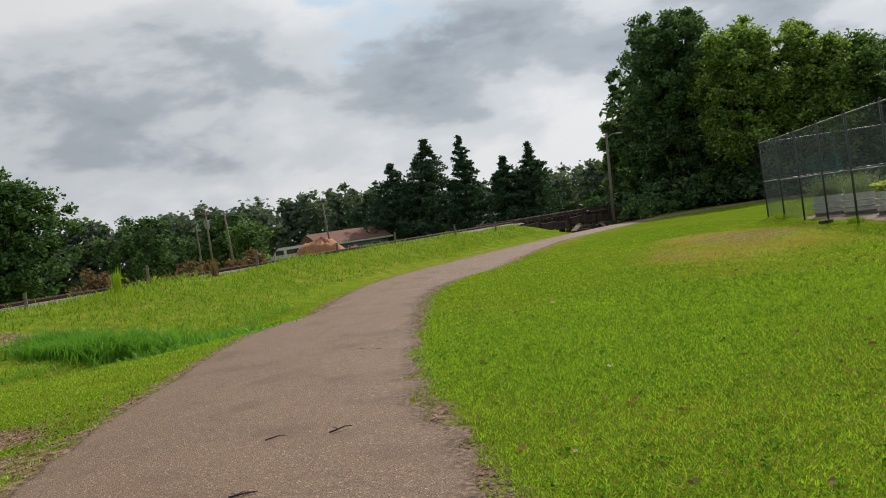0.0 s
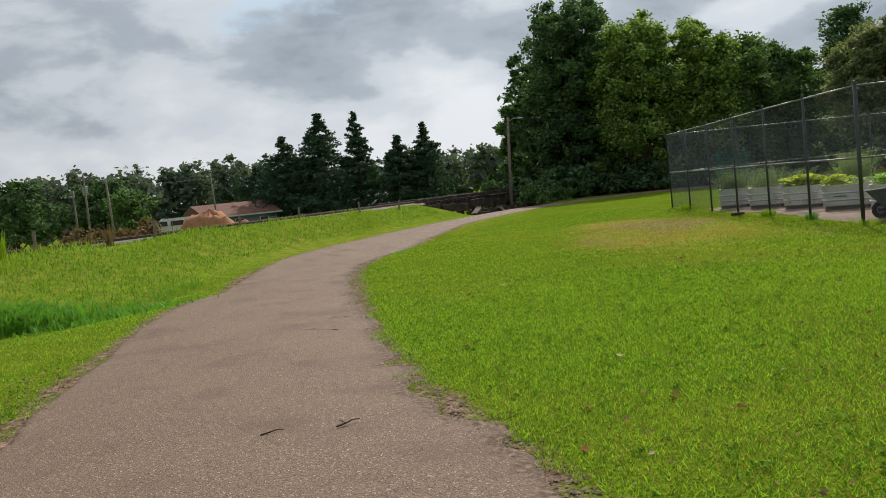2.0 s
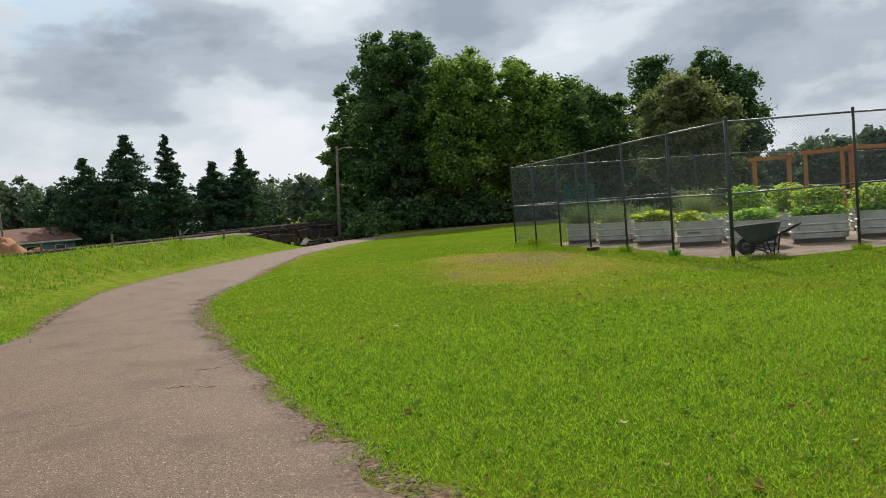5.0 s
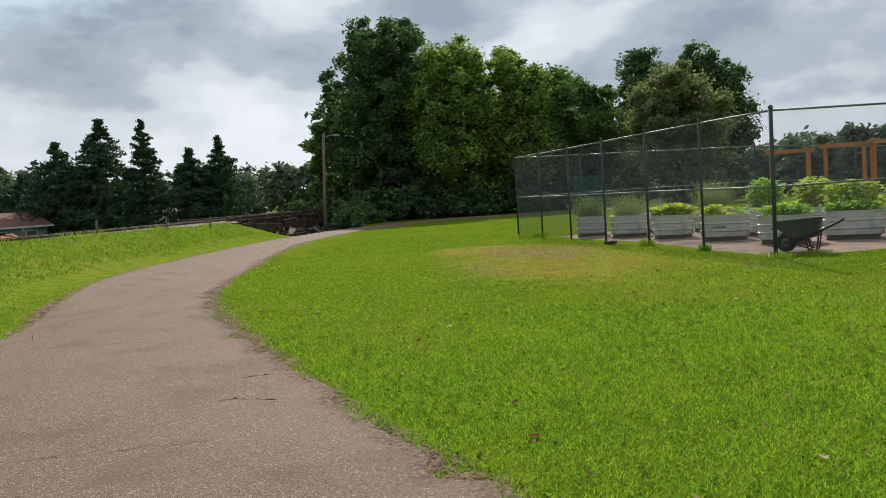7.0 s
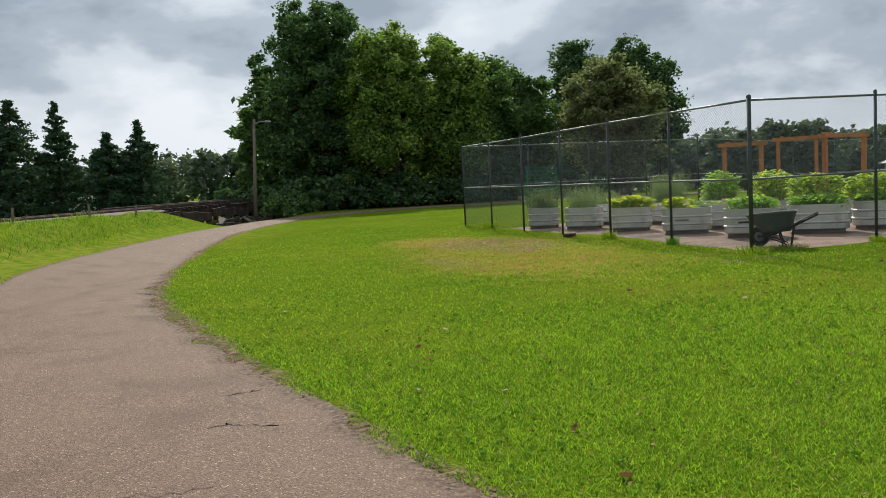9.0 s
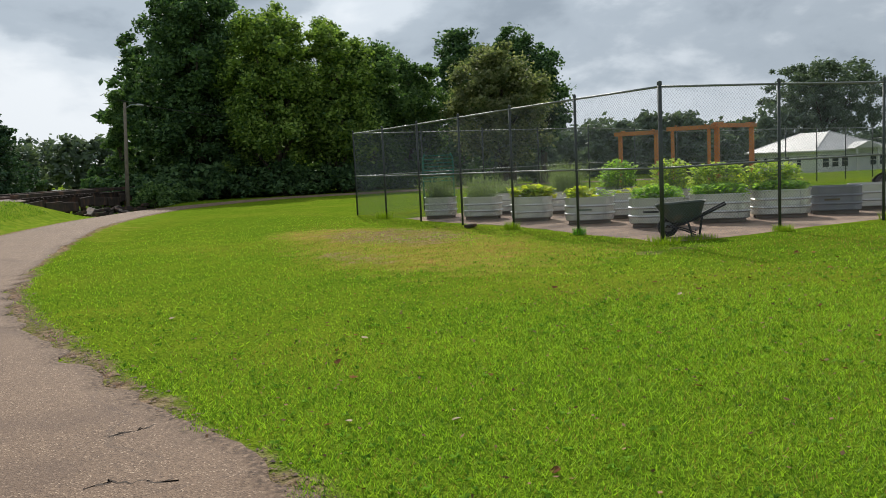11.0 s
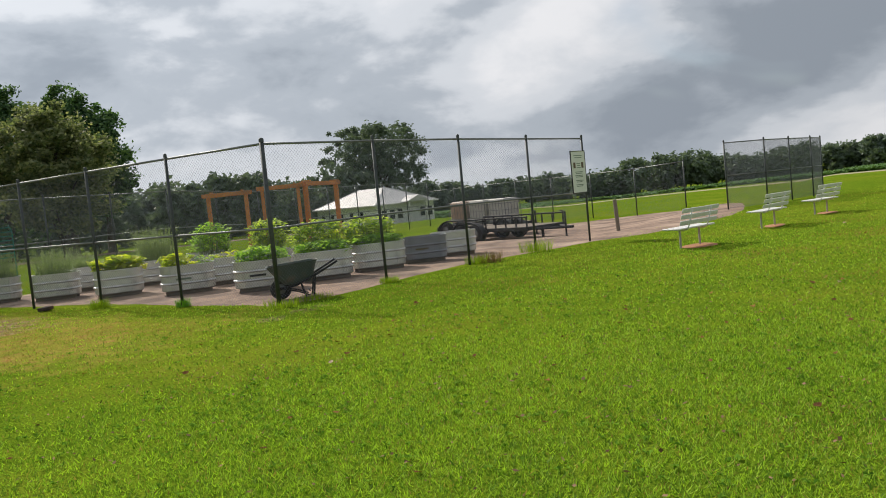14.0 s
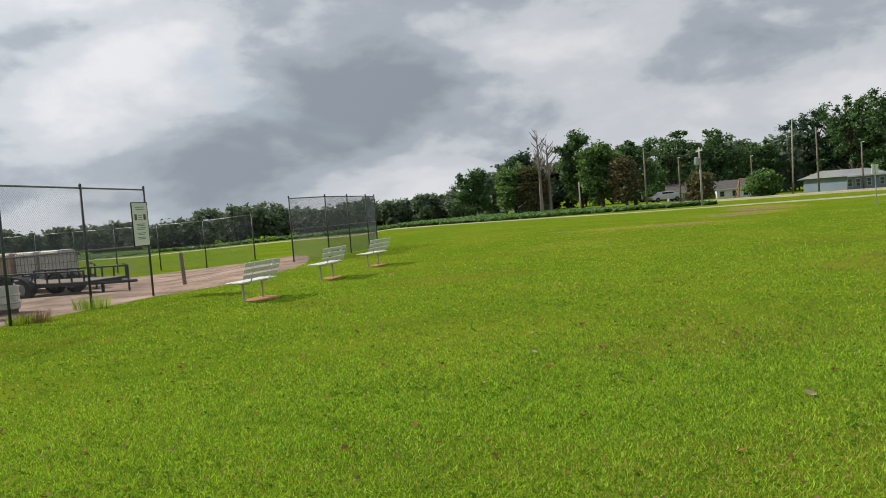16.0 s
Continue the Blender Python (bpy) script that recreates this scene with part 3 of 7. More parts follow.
def build_path():
    p = LINE
    d = np.gradient(p[:, :2], axis=0)
    d /= np.linalg.norm(d, axis=1)[:, None]
    nrm = np.stack([d[:, 1], -d[:, 0]], 1)
    s = np.concatenate([[0], np.cumsum(np.linalg.norm(np.diff(p[:, :2], axis=0), axis=1))])
    r = np.random.RandomState(5)
    jag = np.interp(s, s[::3], r.uniform(-1, 1, len(s[::3])))
    rough = 0.6 + 0.8 * smooth_step(26, 30, s) * smooth_step(52, 44, s)
    right = p[:, 2] + rough * (0.10 * wave_noise(s, s * 0, 1.5, 1) + 0.09 * wave_noise(s, s * 0, 5.0, 8) + 0.07 * jag)
    left = p[:, 2] + 0.05 * wave_noise(s, s * 0, 1.1, 2) + 0.03 * wave_noise(s, s * 0, 6.0, 9)
    rows, cols = len(p), 21
    u = np.sin(np.linspace(-math.pi / 2, math.pi / 2, cols))
    V, E = [], []
    for k in u:
        w = np.where(k < 0, left, right) * k
        xy = p[:, :2] + nrm * w[:, None]
        z = height(xy[:, 0], xy[:, 1]) + (0.035 + 0.05 * smooth_step(40, 50, xy[:, 1])) * (1 - k * k) + 0.006 - (0.03 if abs(k) == 1 else 0)
        V.append(np.column_stack([xy, z]))
        E.append(np.full(rows, max(0.0, (k - 0.76) / 0.24 if k > 0 else (-k - 0.88) / 0.12 * 0.8)))
    V, E = np.stack(V, 1).reshape(-1, 3), np.stack(E, 1).ravel()
    i = np.arange((rows - 1) * (cols - 1))
    a = (i // (cols - 1)) * cols + i % (cols - 1)
    me = array_mesh("path", V, np.stack([a, a + 1, a + cols + 1, a + cols], 1))
    me.polygons.foreach_set("use_smooth", [True] * len(me.polygons))
    at = me.attributes.new("edge", "FLOAT", "POINT")
    at.data.foreach_set("value", E.astype(np.float32))
    ob = tagged(part("path", me, "asphalt"), "worn brownish asphalt path with crumbling edges", "path", kind="structure")
    # open cracks across and along the surface
    rr = np.random.RandomState(17)
    for (x0, y0, x1, y1, w) in ((-4.0, 17.8, -0.95, 17.0, 0.016), (-3.3, 15.1, -1.7, 14.6, 0.014), (-0.95, 10.7, -0.3, 10.5, 0.030), (-0.75, 11.6, -0.25, 11.75, 0.024),
                                (-1.3, 20.2, -0.9, 19.6, 0.03), (-1.3, 18.2, -0.85, 18.0, 0.03), (-2.6, 9.6, -1.1, 9.45, 0.009)):
        n = 26
        V, F = [], []
        for k in range(n + 1):
            t = k / n
            wx, wy = rr.normal(size=2) * 0.03
            cx, cy = x0 + (x1 - x0) * t + wx, y0 + (y1 - y0) * t + wy
            d = np.array((y0 - y1, x1 - x0)) / math.hypot(x1 - x0, y1 - y0)
            ww = w * rr.uniform(0.15, 0.55)
            side = -path_side(cx, cy)[0]
            z = float(height(cx, cy)) + 0.035 * (1 - max(0.0, 1 - side / 1.6) ** 2) + 0.010
            V += [(cx - d[0] * ww, cy - d[1] * ww, z), (cx + d[0] * ww, cy + d[1] * ww, z)]
        F = [(2 * k, 2 * k + 1, 2 * k + 3, 2 * k + 2) for k in range(n)]
        part("crack", array_mesh("crack", V, F), "soil", ob)


def flat_patch(name, outline, mat, label, category, lift=0.008, jag=0.18, seed=0, step=0.3):
    """An irregular flat patch laid on the ground."""
    closed = outline + outline[:1]
    pts = spline([(a, b, 0) for a, b in closed], step)[:-1, :2]
    s = np.arange(len(pts)) * step
    c = pts.mean(0)
    dirs = pts - c
    dirs /= np.linalg.norm(dirs, axis=1)[:, None]
    pts = pts + dirs * (jag * wave_noise(s, s * 0, 1.4, seed) + jag * 0.5 * wave_noise(s, s * 0, 4.3, seed + 1))[:, None]
    V, n, rings = [], len(pts), 14
    for k in range(rings):
        f = 1 - (k / rings)
        q = c + (pts - c) * f
        V.append(np.column_stack([q, height(q[:, 0], q[:, 1]) + lift - (0.012 if k == 0 else 0)]))
    V = np.concatenate(V + [np.array([[c[0], c[1], float(height(c[0], c[1])) + lift]])])
    F = []
    for k in range(rings - 1):
        for i in range(n):
            j = (i + 1) % n
            F.append((k * n + i, k * n + j, k * n + n + j, k * n + n + i))
    me = array_mesh(name, V, F)
    ob = part(name, me, mat)
    return tagged(ob, label, category, kind="structure")


build_ground()
build_path()
DIRT = [(10.55, 30.2), (10.35, 24), (10.05, 19), (10.2, 17.4), (13.5, 17.0), (17, 16.6), (21, 15.6), (24, 14.3), (29, 13.6), (34, 14.0), (40, 15.8), (41, 19.5), (36, 22.5), (33, 27), (27, 29.5), (20, 29.5), (14, 30.6)]
flat_patch("dirt_yard", DIRT, "clay", "bare reddish clay yard inside the garden fence", "dirt", seed=4)

# ---- fences ----


def chain_mesh(a, b, z0, z1, pitch=0.052, wire=0.0038):
    """Woven diagonal wires of a chain-link panel between two ground points."""
    a, b = Vector((*a, 0)), Vector((*b, 0))
    u = (b - a).normalized()
    n = Vector((-u.y, u.x, 0))
    L, H = (b - a).length, z1 - z0
    V, F = [], []
    step = pitch * 1.41421
    for sgn, off in ((1, 0.002), (-1, -0.002)):
        k = -H
        while k < L:
            s0, s1 = max(k, 0.0), min(k + H, L)
            if s1 - s0 > 0.02:
                if sgn > 0:
                    za, zb = z0 + (s0 - k), z0 + (s1 - k)
                else:
                    za, zb = z1 - (s0 - k), z1 - (s1 - k)
                for s, z in ((s0, za), (s1, zb)):
                    p = a + u * s + n * off + Vector((0, 0, z))
                    side = (Vector((0, 0, 1)) - u * sgn).normalized()
                    V += [p + side * wire * 0.5, p - side * wire * 0.25 + n * wire * 0.43, p - side * wire * 0.25 - n * wire * 0.43]
                m = len(V) - 6
                F += [(m, m + 1, m + 4, m + 3), (m + 1, m + 2, m + 5, m + 4), (m + 2, m, m + 3, m + 5)]
            k += step
    return array_mesh("mesh", V, F)


def fence(points, h, label, mid=True, post_r=0.031, top=True, mats=None, mid_z=None, wire=0.0038):
    root = thing("chain_link_fence", label, "fence", pose(points[0][0], points[0][1], 0))
    ox, oy = points[0]
    for i, (x, y) in enumerate(points):
        x, y = x - ox, y - oy
        z0 = float(height(x + ox, y + oy))
        r = post_r * (1.35 if i in mats["thick"] else 1.0) if mats else post_r
        g = Geo().tube([(x, y, z0 - 0.1), (x, y, z0 + h - 0.03)], r, 10)
        g.lathe([(r * 1.12, z0 + h - 0.07), (r * 1.12, z0 + h - 0.02), (r * 0.9, z0 + h), (0.004, z0 + h + 0.012)], (x, y, 0), 10)
        part("post", g, "post", root, smooth=True)
    for (xa, ya), (xb, yb) in zip(points, points[1:]):
        xa, ya, xb, yb = xa - ox, ya - oy, xb - ox, yb - oy
        za, zb = float(height(xa + ox, ya + oy)), float(height(xb + ox, yb + oy))
        if top:
            part("top_rail", Geo().tube([(xa, ya, za + h - 0.10), (xb, yb, zb + h - 0.10)], 0.022, 8), "rail", root, smooth=True)
        if mid:
            part("middle_rail", Geo().tube([(xa, ya, za + mid_z), (xb, yb, zb + mid_z)], 0.020, 8), "rail", root, smooth=True)
        part("wire_mesh", chain_mesh((xa, ya), (xb, yb), za + 0.04, za + h - 0.10, wire=wire), "wire", root)
    return root


def between(a, b, n):
    return [(a[0] + (b[0] - a[0]) * i / n, a[1] + (b[1] - a[1]) * i / n) for i in range(n + 1)]


CORNER, FAR_LEFT, GATE = (10.05, 17.6), (10.75, 33.7), (21.4, 16.0)
BACK_RIGHT = (45.6, 36.6)
fence(between(CORNER, FAR_LEFT, 6), 3.05, "tall dark chain-link fence along the garden beds", mid_z=1.42, mats={"thick": (0,)})
fence(between(CORNER, GATE, 4)[1:], 3.05, "tall dark chain-link fence panels beside the garden gate", mid_z=1.42, mats={"thick": ()})
fence([CORNER, between(CORNER, GATE, 4)[1]], 3.05, "corner panel of the tall chain-link fence", mid_z=1.42, mats={"thick": ()}, post_r=0.03)
fence(between(FAR_LEFT, BACK_RIGHT, 12)[0:], 3.05, "tall chain-link fence behind the garden", mid_z=1.42, mats={"thick": ()})
fence(between((37.6, 17.5), BACK_RIGHT, 7), 2.4, "lower chain-link fence beside the infield", mid=False, mid_z=1.2, mats={"thick": ()})
BACKSTOP = [(32.9, 14.6), (34.6, 13.4), (37.2, 12.85), (39.6, 12.3), (41.4, 12.1)]
fence(BACKSTOP, 2.75, "dark chain-link backstop beside the infield", mid_z=1.35, mats={"thick": ()}, wire=0.010)

# ---- trees ----


def leaf_cloud(centres, radii, per, size, rng, squash=0.75, droop=0.0):
    """Small four-cornered leaves scattered round the centres."""
    k = len(centres)
    n = k * per
    c = np.repeat(np.asarray(centres), per, 0)
    r = np.repeat(np.asarray(radii), per)
    d = rng.normal(size=(n, 3))
    d /= np.linalg.norm(d, axis=1)[:, None]
    rad = r * (0.25 + np.minimum(np.abs(rng.normal(0, 0.50, n)), 0.85))
    p = c + d * rad[:, None] * np.array((1, 1, squash))
    p[:, 2] -= droop * rng.uniform(0, 1, n)
    a = rng.normal(size=(n, 3)) * np.array((1, 1, 0.6))
    a /= np.linalg.norm(a, axis=1)[:, None]
    b = np.cross(a, rng.normal(size=(n, 3)))
    b /= np.linalg.norm(b, axis=1)[:, None]
    s = size * rng.uniform(0.6, 1.35, n)[:, None]
    V = np.stack([p - a * s, p + b * s * 0.55, p + a * s, p - b * s * 0.55], 1).reshape(-1, 3)
    F = np.arange(n * 4).reshape(n, 4)
    return V, F


def tree(name, label, x, y, h, r, base, leaf_mat, seed, clumps=130, per=70, size=0.24, lobes=9, trunk=None, top_r=0.75, category="tree", z=None, clump_r=1.0, squash=0.8):
    """A broadleaf tree: tapered trunk, forked limbs, and a crown of leaf clumps in uneven lobes."""
    rng = np.random.RandomState(seed)
    z0 = float(height(x, y)) if z is None else z
    root = thing(name, label, category, pose(x, y, z0 - 0.05, 0, 0, rng.uniform(0, 360)))
    tr = trunk or 0.028 * h
    bole = base + 0.25 * (h - base)
    g = Geo()
    bend = rng.uniform(-0.03, 0.03, 2) * h
    pts = [(0, 0, 0), (0, 0, 0.3), (bend[0] * 0.4, bend[1] * 0.4, bole * 0.5), (bend[0], bend[1], bole), (bend[0] * 1.3, bend[1] * 1.3, h * 0.82)]
    g.tube(pts, [tr * 1.5, tr * 1.1, tr * 0.9, tr * 0.7, tr * 0.15], 9)
    centres = []
    for i in range(lobes):
        w = 2 * math.pi * (i * 0.618 + rng.uniform(-0.08, 0.08))
        f = (i + 0.5) / lobes
        zz = base + (h - base) * (0.18 + 0.74 * f)
        prof = math.sin(math.pi * min(1, 0.22 + 0.62 * f)) ** 0.8
        rr = r * prof * rng.uniform(0.45, 0.75) * (1 if f < 0.8 else top_r)
        lr = r * rng.uniform(0.42, 0.60) * (1 if f < 0.8 else 0.75)
        centres.append((math.cos(w) * rr + bend[0], math.sin(w) * rr + bend[1], zz, lr))
    centres.append((bend[0], bend[1], base + (h - base) * 0.55, r * 0.5))
    for cx, cy, cz, lr in centres:
        st = Vector((bend[0] * 0.7, bend[1] * 0.7, max(base * 0.7, cz - r * 0.9)))
        en = Vector((cx, cy, cz))
        mid = st.lerp(en, 0.5) + Vector((0, 0, 0.12 * h * 0.3))
        g.tube([st, mid, en], [tr * 0.45, tr * 0.28, tr * 0.08], 6)
    part("trunk", g, "bark", root, smooth=True)
    cs, rs = [], []
    per_lobe = max(3, clumps // len(centres))
    for cx, cy, cz, lr in centres:
        for _ in range(per_lobe):
            d = rng.normal(size=3)
            d /= np.linalg.norm(d)
            q = lr * (rng.uniform(0.5, 1.1) if rng.uniform() < 0.86 else rng.uniform(1.0, 1.3))
            zc = min(cz + d[2] * q * squash, h - 0.1)
            cs.append((cx + d[0] * q, cy + d[1] * q, max(zc, base * 0.8)))
            rs.append(clump_r * rng.uniform(0.38, 1.12))
    V, F = leaf_cloud(cs, rs, per, size, rng)
    part("crown", array_mesh("crown", V, F), leaf_mat, root)
    return root


def conifer(name, label, x, y, h, r, leaf_mat, seed, tiers=19, per=84, size=0.18, base=0.4, category="tree"):
    """A pine: straight trunk, whorls of drooping limbs with needle clumps."""
    rng = np.random.RandomState(seed)
    z0 = float(height(x, y))
    root = thing(name, label, category, pose(x, y, z0 - 0.05))
    g = Geo().tube([(0, 0, 0), (0, 0, h * 0.5), (0, 0, h)], [0.022 * h, 0.014 * h, 0.01], 8)
    cs, rs = [], []
    for i in range(tiers):
        f = i / (tiers - 1)
        zz = base + (h - base) * f
        rad = r * (1 - f ** 1.9) * rng.uniform(0.66, 1.15) + 0.2
        for k in range(12 if f < 0.8 else 5):
            w = rng.uniform(0, 6.283)
            rr = rad * rng.uniform(0.72, 1.12)
            end = (math.cos(w) * rr, math.sin(w) * rr, zz + rng.uniform(-0.55, 0.6))
            if k < 4:
                g.tube([(0, 0, zz - 0.2), end], [0.045, 0.012], 4)
            for u in (0.35, 0.7, 1.0):
                cs.append((end[0] * u, end[1] * u, zz + (end[2] - zz) * u))
                rs.append((0.50 + 0.11 * r) * rng.uniform(0.5, 1.0) * (1.0 - 0.45 * f))
    part("trunk", g, "bark", root, smooth=True)
    V, F = leaf_cloud(cs, rs, per // 3, size, rng, 0.6)
    part("crown", array_mesh("crown", V, F), leaf_mat, root)
    return root


def bush(name, label, x, y, h, r, leaf_mat, seed, n=40, per=50, size=0.16, category="bush"):
    rng = np.random.RandomState(seed)
    root = thing(name, label, category, pose(x, y, float(height(x, y)) - 0.03))
    g = Geo()
    cs, rs = [], []
    for i in range(n):
        w, q = rng.uniform(0, 6.283), r * math.sqrt(rng.uniform(0, 1))
        top = h * (1 - 0.6 * (q / r) ** 2)
        zz = top * rng.uniform(0.2, 0.95)
        cs.append((math.cos(w) * q, math.sin(w) * q, zz))
        rs.append(min(0.35 * h, 0.6) * rng.uniform(0.6, 1.1))
        if i < 9:
            g.tube([(math.cos(w) * q * 0.2, math.sin(w) * q * 0.2, 0), (math.cos(w) * q, math.sin(w) * q, zz)], [0.03, 0.008], 4)
    part("stalk", g, "bark", root)
    V, F = leaf_cloud(cs, rs, per, size, rng)
    part("foliage", array_mesh("foliage", V, F), leaf_mat, root)
    return root


# the grove beyond the path
tree("oak_tree", "tall dark green oak at the edge of the grove", 13.9, 70.0, 16.2, 5.0, 1.2, "oak", 11, 380, 165, 0.163, 17)
tree("oak_tree", "dark leafy oak standing deep in the grove", 17.5, 75.0, 14.5, 6.0, 1.0, "oak", 12, 200, 85, 0.24, 13)
tree("small_tree", "lower light green tree beside the oak", 8.3, 71.5, 8.7, 0.85, 0.8, "mid_tree", 13, 110, 90, 0.15, 9, clump_r=0.55)
tree("sycamore_tree", "yellow-green leafy tree in the sunlit grove", 18.2, 64.5, 13.7, 3.9, 0.5, "bright_tree", 14, 300, 165, 0.148, 15)
tree("sycamore_tree", "yellow-green leafy tree with a ragged top", 22.8, 64.0, 13.0, 3.4, 0.5, "bright_tree", 15, 240, 165, 0.148, 13)
tree("grove_tree", "mid green leafy tree at the grove's end", 26.2, 65.5, 11.5, 3.3, 0.5, "mid_tree", 16, 210, 150, 0.148, 12)
tree("grove_tree", "mid green leafy tree behind the grove", 31.0, 68.5, 11.3, 3.3, 0.6, "mid_tree", 17, 170, 142, 0.148, 11)
tree("pecan_tree", "tall dark tree rising behind the bronze tree", 39.4, 74.5, 15.2, 2.7, 3.0, "oak", 18, 190, 85, 0.18, 13)
tree("pecan_tree", "tall dark tree with a rounded top", 44.0, 72.5, 15.0, 3.1, 2.5, "oak", 19, 260, 85, 0.18, 15)
tree("pecan_tree", "dark green tree at the field's edge", 45.6, 69.5, 12.6, 2.3, 2.0, "oak", 20, 210, 85, 0.18, 13)
tree("bronze_tree", "round bronze-green tree on the mown grass", 35.2, 60.5, 10.6, 3.6, 1.0, "brown_tree", 21, 300, 157, 0.148, 16)
for i, (bx, by, bh, br) in enumerate([(9.0, 66.5, 2.4, 2.6), (13.0, 66.0, 3.4, 3.2), (18.5, 66.5, 3.6, 3.0), (23.5, 65.5, 3.2, 2.8), (27.5, 66.5, 2.6, 2.4), (13.0, 72.0, 5.0, 4.0), (20.5, 70.5, 5.0, 4.0), (25.5, 70.0, 4.5, 3.5), (9.5, 75, 4.5, 3.6), (16.5, 68.5, 4.6, 3.2), (22.5, 68, 4.4, 3.2), (30.5, 70, 4.2, 3.6), (34.5, 72, 4.6, 4.0), (17, 79, 6, 5), (27, 76, 6, 5), (39.5, 76, 5, 4.5)]):
    bush("undergrowth_bush", "dark undergrowth bush beneath the grove", bx, by, bh, br, "oak", 40 + i, 60, 55, 0.22)
bush("roadside_bush", "pale green bush beside the lamp pole", 4.9, 60.0, 1.3, 1.1, "herb", 60, 30, 45, 0.12)
bush("roadside_bush", "green bush behind the lamp pole", 8.8, 62.5, 1.6, 1.6, "mid_tree", 61, 30, 45, 0.14)
bush("roadside_bush", "green bush at the edge of the path", 10.6, 63.5, 1.4, 1.5, "mid_tree", 62, 30, 45, 0.14)

# trees added behind the grove to block the sun from its lower front
for i, (tx, ty, th) in enumerate([(13.6, 84, 10), (15, 84, 13), (21, 79, 12.5), (26.5, 80, 12), (32.5, 80, 11.5), (38, 84, 11.5)]):
    tree("oak_tree", "added dark leafy tree blocking sun behind the grove", tx, ty, th, 5.2, 0.6, "oak", 400 + i, 140, 38, 0.38, 12, clump_r=1.3)
# bushes added to hide trunk gaps; their dark mass stands for canopy shade
for i, (bx, by, bh, br) in enumerate([(18.2, 62.9, 2.8, 2.3), (22.6, 62.6, 2.6, 2.2), (26.4, 63.8, 2.4, 2.0), (14.6, 65.0, 3.4, 2.4), (30.4, 66.3, 2.4, 2.2)]):
    bush("undergrowth_bush", "added dark bush filling in for shade under the grove", bx, by, bh, br, "oak", 460 + i, 60, 60, 0.17)

# beyond the railway
conifer("pine_tree", "dark green pine beyond the railway", -16.3, 103, 10.6, 5.4, "pine", 71)
conifer("pine_tree", "tall dense dark pine beyond the railway", -11.6, 103.5, 13.2, 5.0, "pine", 72, 22, 90)
conifer("pine_tree", "thin ragged pine beyond the railway", -7.2, 104, 12.6, 3.0, "pine", 73, 15, 90)
conifer("pine_tree", "low dark pine beside the trestle", -2.2, 109, 9.5, 4.8, "pine", 74)
conifer("pine_tree", "pointed dark spruce beside the trestle", 1.2, 109, 10.9, 4.0, "pine", 75)
conifer("pine_tree", "dark pine filling the row", -20.5, 108, 7.8, 5.6, "pine", 76)
tree("left_oak", "broad dark oak beyond the railway bank", -38.2, 57.0, 10.9, 5.6, 0.5, "oak", 81, 330, 150, 0.178, 16, category="tree")
tree("left_oak", "dark oak standing further along the bank", -47.0, 55.0, 10.8, 6.2, 0.8, "oak", 82, 160, 120, 0.222, 12)
tree("round_tree", "rounded dark tree beyond the railway", -38.6, 80.0, 7.6, 4.6, 0.6, "oak", 83, 130, 112, 0.185, 10)
tree("round_tree", "rounded dark tree by the power lines", -31.5, 84.0, 6.6, 3.8, 0.5, "oak", 84, 110, 112, 0.185, 9)
tree("round_tree", "leaning leafy tree near the poles", -26.6, 77.0, 5.6, 2.4, 0.5, "mid_tree", 85, 60, 105, 0.163, 7)

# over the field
tree("field_tree", "large spreading tree behind the white house", 109, 86.0, 15.2, 7.8, 4.6, "hazed_tree", 91, 380, 75, 0.23, 22, clump_r=1.25, top_r=0.9)
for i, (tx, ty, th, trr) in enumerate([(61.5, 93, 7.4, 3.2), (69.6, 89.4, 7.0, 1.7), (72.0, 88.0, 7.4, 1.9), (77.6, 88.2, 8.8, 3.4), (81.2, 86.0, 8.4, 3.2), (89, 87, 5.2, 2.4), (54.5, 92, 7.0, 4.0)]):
    tree("field_tree", "dark tree in the group beyond the garden", tx, ty, th, trr, 0.8, "hazed_tree", 100 + i, 90, 60, 0.34, 9, clump_r=1.3)


def at_bearing(deg, d):
    """A place by its bearing (left of +x) and distance as seen from the walk's end."""
    return -1.16 + d * math.cos(radians(deg)), 6.88 + d * math.sin(radians(deg))


def far_row(name, label, items, leaf_mat, seed, per=34, size=0.5):
    """A distant wood gathered in one object."""
    rng = np.random.RandomState(seed)
    cs, rs, g = [], [], Geo()
    for x, y, h, r in items:
        z0 = float(height(x, y))
        g.tube([(x, y, z0 - 0.1), (x, y, z0 + h * 0.7)], [0.2, 0.06], 5)
        for _ in range(int(22 + r * 8)):
            d = rng.normal(size=3)
            d /= np.linalg.norm(d)
            q = rng.uniform(0.5, 1.0)
            cs.append((x + d[0] * r * q, y + d[1] * r * q, z0 + max(0.4, h * 0.47 + min(d[2], 0.8) * h * 0.5 * q)))
            rs.append(rng.uniform(0.25, 0.5) * r)
    V, F = leaf_cloud(cs, rs, per, size, rng)
    root = thing(name, label, "wood", None, kind="stuff")
    part("trunks", g, "bark", root)
    part("crowns", array_mesh("crowns", V, F), leaf_mat, root)


